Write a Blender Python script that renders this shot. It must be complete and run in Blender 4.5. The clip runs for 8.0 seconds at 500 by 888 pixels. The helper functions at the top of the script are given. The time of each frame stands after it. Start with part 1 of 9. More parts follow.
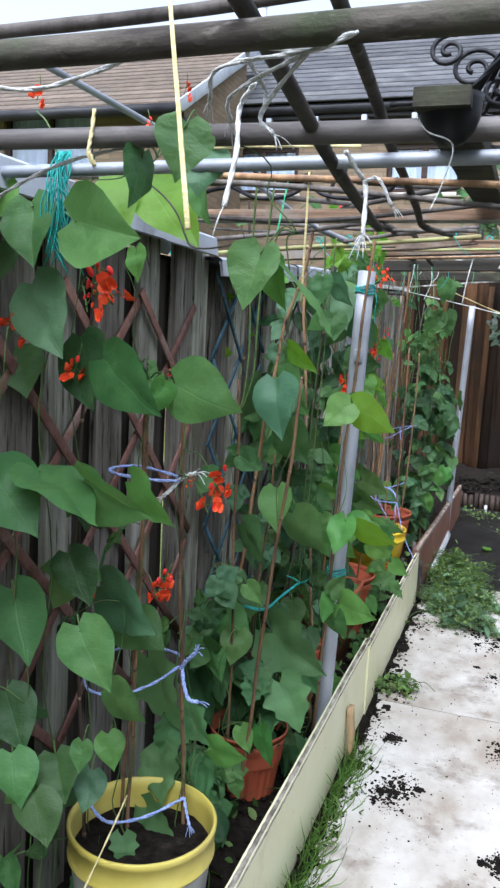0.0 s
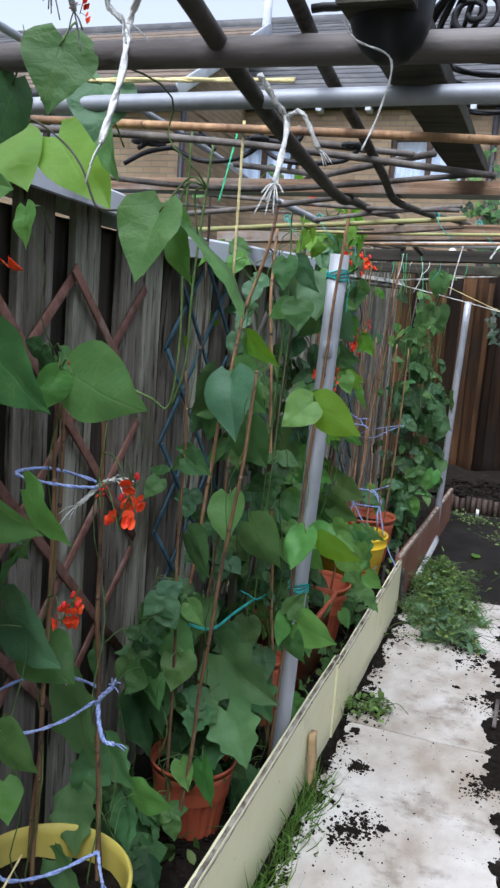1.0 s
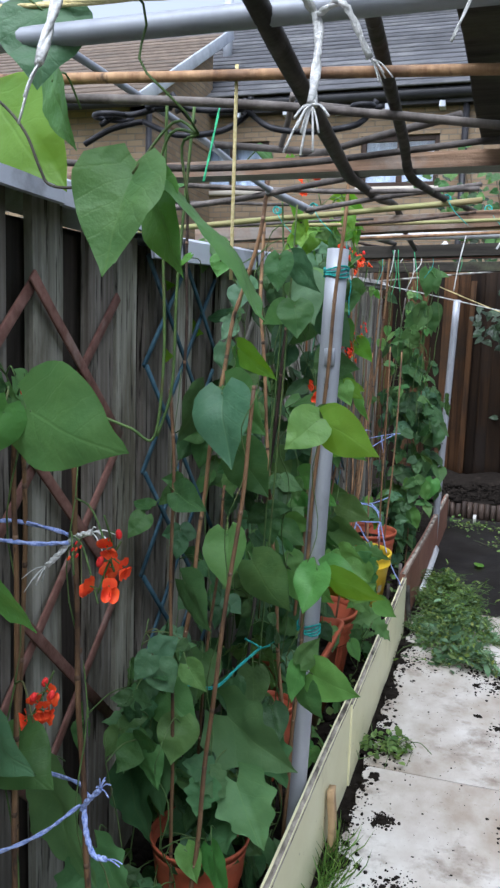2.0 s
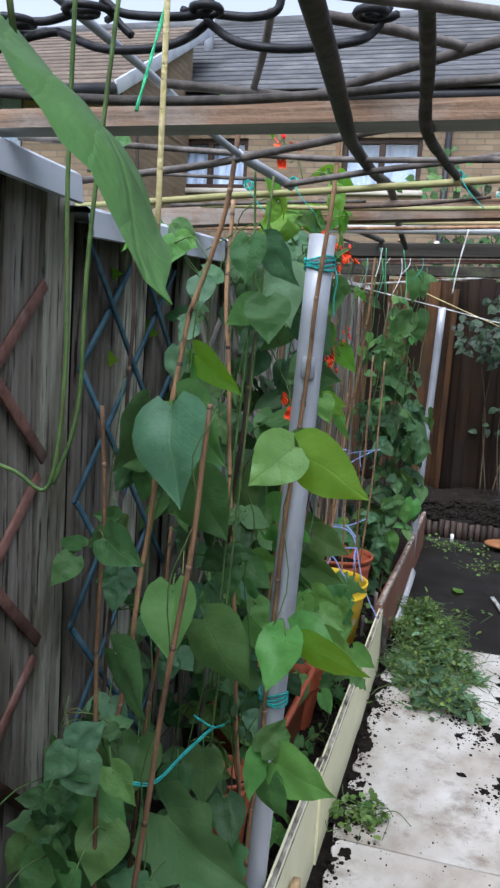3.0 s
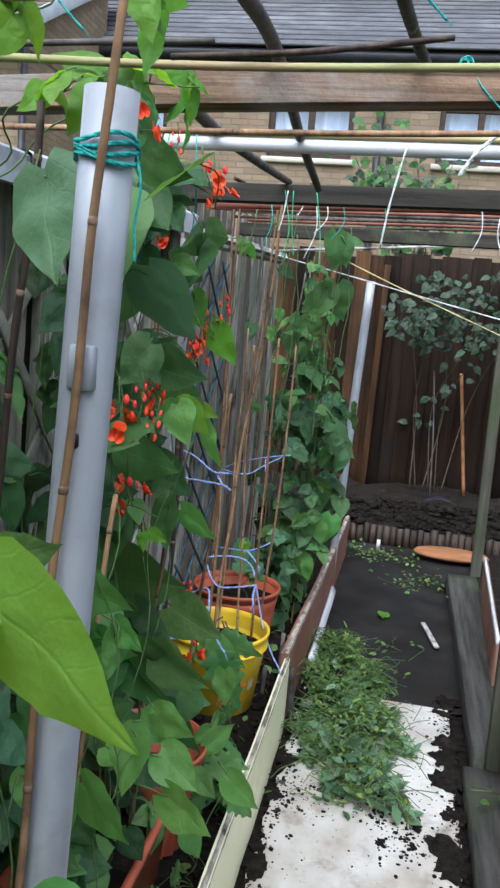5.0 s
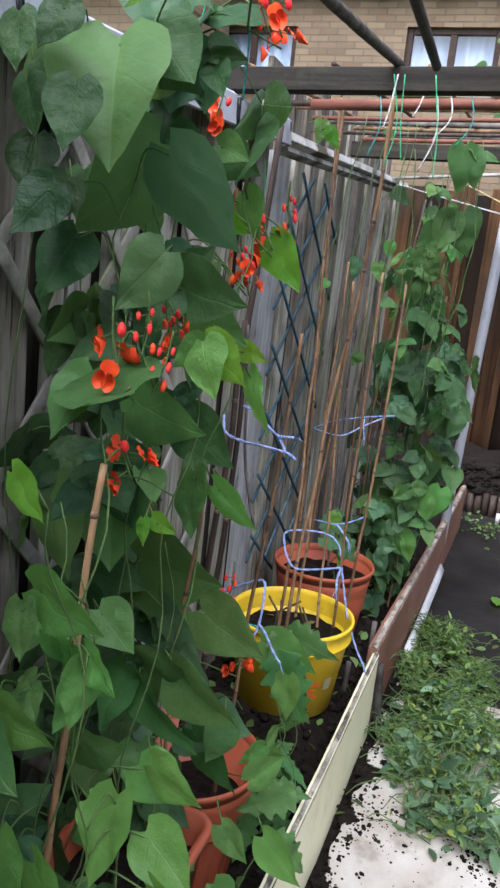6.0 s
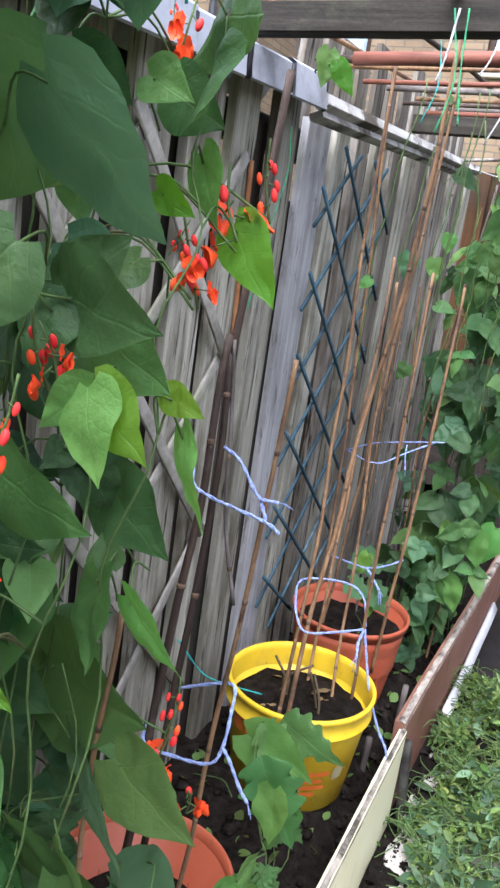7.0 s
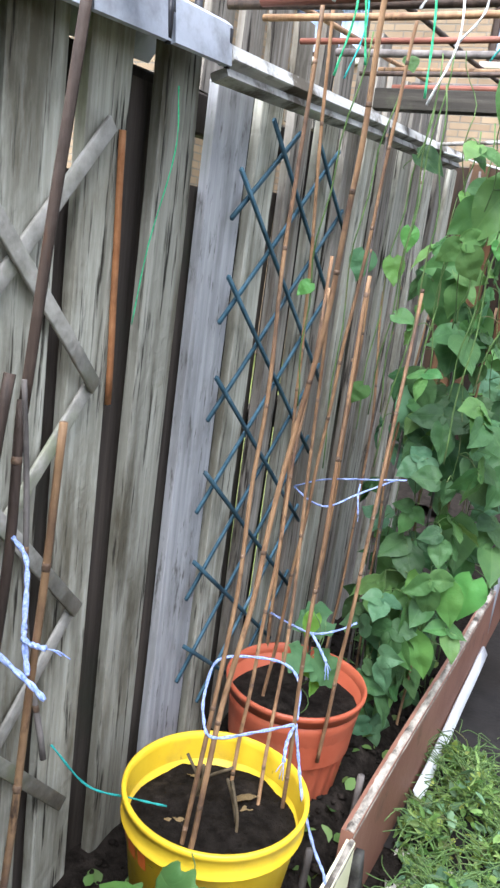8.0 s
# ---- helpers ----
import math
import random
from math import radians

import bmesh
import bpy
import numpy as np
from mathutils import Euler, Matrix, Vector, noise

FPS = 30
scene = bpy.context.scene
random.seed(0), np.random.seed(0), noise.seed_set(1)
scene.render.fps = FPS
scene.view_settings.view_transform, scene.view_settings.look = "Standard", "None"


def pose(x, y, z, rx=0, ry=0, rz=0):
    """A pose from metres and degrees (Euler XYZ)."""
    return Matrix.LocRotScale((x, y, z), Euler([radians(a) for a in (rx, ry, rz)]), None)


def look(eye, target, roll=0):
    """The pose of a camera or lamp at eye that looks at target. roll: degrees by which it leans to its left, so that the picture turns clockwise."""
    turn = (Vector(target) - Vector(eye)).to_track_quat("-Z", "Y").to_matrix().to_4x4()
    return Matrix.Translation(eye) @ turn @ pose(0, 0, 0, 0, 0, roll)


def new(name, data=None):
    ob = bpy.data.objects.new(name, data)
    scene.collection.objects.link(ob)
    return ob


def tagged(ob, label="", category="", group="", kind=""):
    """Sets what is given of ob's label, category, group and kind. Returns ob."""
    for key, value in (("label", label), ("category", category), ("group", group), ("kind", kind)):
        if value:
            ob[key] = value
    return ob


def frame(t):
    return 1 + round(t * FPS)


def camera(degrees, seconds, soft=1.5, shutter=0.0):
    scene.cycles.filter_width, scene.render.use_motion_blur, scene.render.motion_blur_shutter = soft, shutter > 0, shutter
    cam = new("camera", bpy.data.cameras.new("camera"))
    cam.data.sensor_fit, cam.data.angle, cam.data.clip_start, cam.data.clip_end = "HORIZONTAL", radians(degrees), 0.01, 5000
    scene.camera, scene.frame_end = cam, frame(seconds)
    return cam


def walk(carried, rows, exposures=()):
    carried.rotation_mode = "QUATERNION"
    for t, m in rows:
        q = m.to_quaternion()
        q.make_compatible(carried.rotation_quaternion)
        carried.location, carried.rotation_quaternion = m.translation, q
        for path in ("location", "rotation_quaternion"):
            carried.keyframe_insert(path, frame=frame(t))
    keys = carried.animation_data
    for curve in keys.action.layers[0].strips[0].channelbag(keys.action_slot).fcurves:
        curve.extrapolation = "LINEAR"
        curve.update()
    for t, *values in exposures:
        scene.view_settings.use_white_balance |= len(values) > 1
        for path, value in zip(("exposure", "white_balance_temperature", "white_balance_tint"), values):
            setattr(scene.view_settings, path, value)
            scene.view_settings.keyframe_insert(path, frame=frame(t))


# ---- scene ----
cam = camera(34.8, 8.0, soft=2.5)
PATH = [
    (0, (0.446, -0.0169, 1.336), (-0.192, 1.8579, 1.06), 2.9),
    (0.5, (0.4548, 0.0968, 1.321), (-0.1042, 1.9909, 1.006), 2.6),
    (0.7, (0.470, 0.157, 1.333), (-0.113, 2.051, 1.065), 3.0),
    (1, (0.4822, 0.2355, 1.33), (-0.1547, 2.1083, 1.037), 4.5),
    (1.2, (0.465, 0.300, 1.338), (-0.174, 2.166, 1.004), 4.1),
    (1.5, (0.4397, 0.3343, 1.336), (-0.1777, 2.2172, 1.059), 2.4),
    (1.7, (0.409, 0.3817, 1.324), (-0.1936, 2.2694, 1.055), 1.7),
    (3, (0.2836, 0.8054, 1.327), (-0.2423, 2.7174, 1.071), 3.7),
    (3.2, (0.2805, 0.883, 1.3266), (-0.235, 2.802, 1.035), 4.0),
    (3.5, (0.2758, 1.0003, 1.326), (-0.1668, 2.9289, 1.039), 4.5),
    (3.8, (0.257, 1.098, 1.344), (-0.103, 3.042, 1.009), 4.7),
    (4, (0.2449, 1.1628, 1.356), (-0.061, 3.117, 1.055), 4.9),
    (4.2, (0.2498, 1.2362, 1.362), (-0.0383, 3.1954, 1.082), 4.8),
    (5.3, (0.2688, 1.693, 1.324), (-0.1142, 3.6298, 1.003), 5.0),
    (5.5, (0.2636, 1.7678, 1.318), (-0.1346, 3.6908, 0.938), 5.0),
    (5.8, (0.2702, 1.889, 1.300), (-0.234, 3.766, 0.845), 5.7),
    (6, (0.2746, 1.9697, 1.288), (-0.3549, 3.8169, 0.849), 6.1),
    (6.2, (0.2793, 2.0437, 1.293), (-0.418, 3.855, 0.793), 6.5),
    (6.5, (0.2864, 2.1546, 1.301), (-0.5133, 3.9113, 0.777), 7.1),
    (6.8, (0.261, 2.279, 1.308), (-0.519, 4.051, 0.821), 7.7),
    (7, (0.2439, 2.3626, 1.312), (-0.5231, 4.1442, 0.822), 8.1),
    (7.2, (0.238, 2.437, 1.314), (-0.520, 4.219, 0.788), 8.1),
    (7.5, (0.2297, 2.5491, 1.317), (-0.5154, 4.3319, 0.803), 8.1),
    (8, (0.2642, 2.7773, 1.328), (-0.5302, 4.5464, 0.838), 7.6),
]
walk(cam, [(t, look(eye, target, roll)) for t, eye, target, roll in PATH],
     exposures=[(0.0, 1.32, 5650, 10), (1.0, 1.0, 5750, 11), (1.5, 1.0, 5650, 10), (3.0, 1.04, 5650, 11), (4.0, 1.23, 5600, 9), (5.5, 1.22, 5700, 8), (6.0, 1.38, 5850, 14), (6.5, 1.78, 5950, 14), (7.0, 1.98, 5850, 16), (7.5, 2.05, 5850, 15), (8.0, 2.25, 5800, 11)])

# ---- light: bright overcast day ----
world = bpy.data.worlds.new("sky")
scene.world = world
world.use_nodes = True
wn = world.node_tree.nodes
sky = wn.new("ShaderNodeTexSky")
sky.sky_type = "NISHITA"
sky.sun_disc = False
sky.sun_elevation, sky.sun_rotation = radians(52), radians(200)
sky.air_density, sky.dust_density, sky.ozone_density = 1.0, 4.0, 1.0
wn["Background"].inputs["Strength"].default_value = 0.15
cloud = wn.new("ShaderNodeHueSaturation")
cloud.inputs["Saturation"].default_value = 0.3
world.node_tree.links.new(sky.outputs["Color"], cloud.inputs["Color"])
world.node_tree.links.new(cloud.outputs["Color"], wn["Background"].inputs["Color"])
sun = new("sun", bpy.data.lights.new("sun", "SUN"))
sun.data.energy, sun.data.angle, sun.data.color = 1.4, radians(35), (1.0, 0.975, 0.94)
sun.matrix_world = look((0, 0, 10), (-2.2, 6.0, 0))


# ---- materials ----
def surf(name, a, b, scale=(8, 8, 8), rough=0.7, bump=0.15, stain=None, stain_scale=3.0, lo=0.5, hi=0.7,
         rnd=0.25, metal=0.0, fine=60.0, spec=0.2, detail=6.0, b2=None, speck=None, streak=None):
    """Two-tone grain, larger stains of their own shape, fine relief and a little change from piece to piece."""
    m = bpy.data.materials.new(name)
    m.use_nodes = True
    n, l = m.node_tree.nodes, m.node_tree.links
    p = n["Principled BSDF"]
    tc, oi = n.new("ShaderNodeTexCoord"), n.new("ShaderNodeObjectInfo")
    off = n.new("ShaderNodeVectorMath")
    off.operation = "MULTIPLY_ADD"
    off.inputs[1].default_value = (7.3, 5.1, 9.7)
    l.new(oi.outputs["Random"], off.inputs[0])
    l.new(tc.outputs["Object"], off.inputs[2])
    mp = n.new("ShaderNodeMapping")
    mp.inputs["Scale"].default_value = scale
    l.new(off.outputs[0], mp.inputs["Vector"])
    g = n.new("ShaderNodeTexNoise")
    g.inputs["Scale"].default_value, g.inputs["Detail"].default_value, g.inputs["Roughness"].default_value = 1.0, detail, 0.62
    l.new(mp.outputs[0], g.inputs["Vector"])
    r = n.new("ShaderNodeValToRGB")
    e = r.color_ramp.elements
    e[0].position, e[0].color = 0.32, (*a, 1)
    e[1].position, e[1].color = 0.68, (*b, 1)
    if b2:
        x = e.new(0.85)
        x.color = (*b2, 1)
    l.new(g.outputs["Fac"], r.inputs["Fac"])
    out = r.outputs["Color"]
    if stain:
        s = n.new("ShaderNodeTexNoise")
        s.inputs["Scale"].default_value, s.inputs["Detail"].default_value, s.inputs["Roughness"].default_value = stain_scale, 8.0, 0.65
        if streak:
            ms = n.new("ShaderNodeMapping")
            ms.inputs["Scale"].default_value = streak
            l.new(off.outputs[0], ms.inputs["Vector"])
            l.new(ms.outputs[0], s.inputs["Vector"])
        else:
            l.new(off.outputs[0], s.inputs["Vector"])
        k = n.new("ShaderNodeMapRange")
        k.inputs["From Min"].default_value, k.inputs["From Max"].default_value = lo, hi
        l.new(s.outputs["Fac"], k.inputs["Value"])
        x = n.new("ShaderNodeMix")
        x.data_type = "RGBA"
        l.new(k.outputs[0], x.inputs["Factor"])
        l.new(out, x.inputs["A"])
        x.inputs["B"].default_value = (*stain, 1)
        out = x.outputs["Result"]
    if speck:
        s2 = n.new("ShaderNodeTexNoise")
        s2.inputs["Scale"].default_value, s2.inputs["Detail"].default_value, s2.inputs["Roughness"].default_value = 1.0, 5.0, 0.6
        mp2 = n.new("ShaderNodeMapping")
        mp2.inputs["Scale"].default_value = speck[1]
        l.new(off.outputs[0], mp2.inputs["Vector"])
        l.new(mp2.outputs[0], s2.inputs["Vector"])
        k2 = n.new("ShaderNodeMapRange")
        k2.inputs["From Min"].default_value, k2.inputs["From Max"].default_value = speck[2], speck[3]
        l.new(s2.outputs["Fac"], k2.inputs["Value"])
        x2 = n.new("ShaderNodeMix")
        x2.data_type = "RGBA"
        l.new(k2.outputs[0], x2.inputs["Factor"])
        l.new(out, x2.inputs["A"])
        x2.inputs["B"].default_value = (*speck[0], 1)
        out = x2.outputs["Result"]
    if rnd:
        h = n.new("ShaderNodeHueSaturation")
        v = n.new("ShaderNodeMapRange")
        v.inputs["To Min"].default_value, v.inputs["To Max"].default_value = 1 - rnd, 1 + rnd
        l.new(oi.outputs["Random"], v.inputs["Value"])
        l.new(v.outputs[0], h.inputs["Value"])
        l.new(out, h.inputs["Color"])
        out = h.outputs["Color"]
    l.new(out, p.inputs["Base Color"])
    p.inputs["Roughness"].default_value, p.inputs["Metallic"].default_value = rough, metal
    p.inputs["Specular IOR Level"].default_value = spec
    if bump:
        f = n.new("ShaderNodeTexNoise")
        f.inputs["Scale"].default_value, f.inputs["Detail"].default_value = fine, 4.0
        l.new(off.outputs[0], f.inputs["Vector"])
        ad = n.new("ShaderNodeMath")
        ad.operation = "ADD"
        l.new(g.outputs["Fac"], ad.inputs[0])
        l.new(f.outputs["Fac"], ad.inputs[1])
        bp = n.new("ShaderNodeBump")
        bp.inputs["Strength"].default_value, bp.inputs["Distance"].default_value = min(1.0, bump * 2), 0.004
        l.new(ad.outputs[0], bp.inputs["Height"])
        l.new(bp.outputs[0], p.inputs["Normal"])
    return m


def leaf_mat(name, dark, light, rough=0.46, rnd=0.3, glow=0.26, hue=0.03, island=False, gloss=0.20):
    """Leaf blade: pinnate veins drawn along the blade's own axes, tint from leaf to leaf, light let through."""
    m = bpy.data.materials.new(name)
    m.use_nodes = True
    n, l = m.node_tree.nodes, m.node_tree.links
    p = n["Principled BSDF"]
    tc, oi = n.new("ShaderNodeTexCoord"), n.new("ShaderNodeObjectInfo")
    luck = n.new("ShaderNodeNewGeometry").outputs["Random Per Island"] if island else oi.outputs["Random"]
    sp = n.new("ShaderNodeSeparateXYZ")
    l.new(tc.outputs["Object"], sp.inputs[0])

    def mth(op, a, b=None, c=None):
        q = n.new("ShaderNodeMath")
        q.operation = op
        for i, v in enumerate((a, b, c)):
            if v is None:
                continue
            if isinstance(v, (int, float)):
                q.inputs[i].default_value = v
            else:
                l.new(v, q.inputs[i])
        return q.outputs[0]
    ax = mth("ABSOLUTE", sp.outputs["X"])
    ns = n.new("ShaderNodeTexNoise")
    ns.inputs["Scale"].default_value, ns.inputs["Detail"].default_value = 3.5, 5.0
    of = n.new("ShaderNodeVectorMath")
    of.operation = "MULTIPLY_ADD"
    of.inputs[1].default_value = (13.0, 7.0, 5.0)
    l.new(luck, of.inputs[0])
    l.new(tc.outputs["Object"], of.inputs[2])
    l.new(of.outputs[0], ns.inputs["Vector"])
    wav = mth("MULTIPLY", mth("SUBTRACT", ns.outputs["Fac"], 0.5), 0.22)
    side = mth("ABSOLUTE", mth("SUBTRACT", mth("FRACT", mth("MULTIPLY", mth("ADD", mth("SUBTRACT", sp.outputs["Y"], mth("MULTIPLY", ax, 0.85)), wav), 4.6)), 0.5))
    vein = mth("MAXIMUM", mth("MULTIPLY", mth("SUBTRACT", 1.0, mth("MULTIPLY", side, 13.0)), 0.45), mth("SUBTRACT", 1.0, mth("MULTIPLY", ax, 60.0)))
    vein = mth("MAXIMUM", vein, 0.0)
    mx = n.new("ShaderNodeMix")
    mx.data_type = "RGBA"
    mx.inputs["A"].default_value, mx.inputs["B"].default_value = (*dark, 1), (*light, 1)
    fac = mth("ADD", mth("MULTIPLY", luck, 0.75), mth("MULTIPLY", mth("SUBTRACT", ns.outputs["Fac"], 0.4), 0.7))
    l.new(mth("MAXIMUM", mth("MINIMUM", fac, 1.0), 0.0), mx.inputs["Factor"])
    mv = n.new("ShaderNodeMix")
    mv.data_type = "RGBA"
    l.new(mth("MULTIPLY", vein, 0.0 if island else 0.13), mv.inputs["Factor"])
    l.new(mx.outputs["Result"], mv.inputs["A"])
    mv.inputs["B"].default_value = (0.16, 0.27, 0.09, 1)
    hs = n.new("ShaderNodeHueSaturation")
    l.new(mv.outputs["Result"], hs.inputs["Color"])
    hs.inputs["Saturation"].default_value = 1.03
    l.new(mth("ADD", 0.5 - hue / 2, mth("MULTIPLY", mth("FRACT", mth("MULTIPLY", luck, 37.0)), hue)), hs.inputs["Hue"])
    l.new(mth("ADD", 1 - rnd, mth("MULTIPLY", mth("FRACT", mth("MULTIPLY", luck, 91.0)), 2 * rnd)), hs.inputs["Value"])
    l.new(hs.outputs["Color"], p.inputs["Base Color"])
    p.inputs["Roughness"].default_value = rough
    p.inputs["Specular IOR Level"].default_value = gloss
    bp = n.new("ShaderNodeBump")
    bp.inputs["Strength"].default_value, bp.inputs["Distance"].default_value = 0.38, 0.02
    l.new(mth("SUBTRACT", mth("MULTIPLY", ns.outputs["Fac"], 0.8), mth("MULTIPLY", vein, 0.07)), bp.inputs["Height"])
    l.new(bp.outputs[0], p.inputs["Normal"])
    tr = n.new("ShaderNodeBsdfTranslucent")
    hs2 = n.new("ShaderNodeHueSaturation")
    hs2.inputs["Hue"].default_value, hs2.inputs["Saturation"].default_value, hs2.inputs["Value"].default_value = 0.47, 1.15, 2.4
    l.new(hs.outputs["Color"], hs2.inputs["Color"])
    l.new(hs2.outputs["Color"], tr.inputs["Color"])
    ms = n.new("ShaderNodeMixShader")
    ms.inputs[0].default_value = glow
    l.new(p.outputs[0], ms.inputs[1])
    l.new(tr.outputs[0], ms.inputs[2])
    l.new(ms.outputs[0], n["Material Output"].inputs["Surface"])
    return m


def brick_mat(name, swap):
    """Buff brick courses; swap: the wall runs along y in place of x."""
    m = bpy.data.materials.new(name)
    m.use_nodes = True
    n, l = m.node_tree.nodes, m.node_tree.links
    p = n["Principled BSDF"]
    tc, sp, cb = n.new("ShaderNodeTexCoord"), n.new("ShaderNodeSeparateXYZ"), n.new("ShaderNodeCombineXYZ")
    l.new(tc.outputs["Object"], sp.inputs[0])
    l.new(sp.outputs["Y" if swap else "X"], cb.inputs[0])
    l.new(sp.outputs["Z"], cb.inputs[1])
    bt = n.new("ShaderNodeTexBrick")
    bt.inputs["Scale"].default_value = 1.0
    bt.inputs["Brick Width"].default_value, bt.inputs["Row Height"].default_value = 0.225, 0.075
    bt.inputs["Mortar Size"].default_value, bt.inputs["Mortar Smooth"].default_value = 0.008, 0.3
    bt.inputs["Color1"].default_value = (0.235, 0.172, 0.108, 1)
    bt.inputs["Color2"].default_value = (0.175, 0.120, 0.073, 1)
    bt.inputs["Mortar"].default_value = (0.15, 0.128, 0.10, 1)
    l.new(cb.outputs[0], bt.inputs["Vector"])
    ns = n.new("ShaderNodeTexNoise")
    ns.inputs["Scale"].default_value, ns.inputs["Detail"].default_value = 2.2, 6.0
    l.new(tc.outputs["Object"], ns.inputs["Vector"])
    hs = n.new("ShaderNodeHueSaturation")
    mr = n.new("ShaderNodeMapRange")
    mr.inputs["To Min"].default_value, mr.inputs["To Max"].default_value = 0.65, 1.3
    l.new(ns.outputs["Fac"], mr.inputs["Value"])
    l.new(mr.outputs[0], hs.inputs["Value"])
    l.new(bt.outputs["Color"], hs.inputs["Color"])
    l.new(hs.outputs["Color"], p.inputs["Base Color"])
    bp = n.new("ShaderNodeBump")
    bp.inputs["Distance"].default_value = 0.01
    bp.invert = True
    l.new(bt.outputs["Fac"], bp.inputs["Height"])
    l.new(bp.outputs[0], p.inputs["Normal"])
    p.inputs["Roughness"].default_value = 0.9
    return m


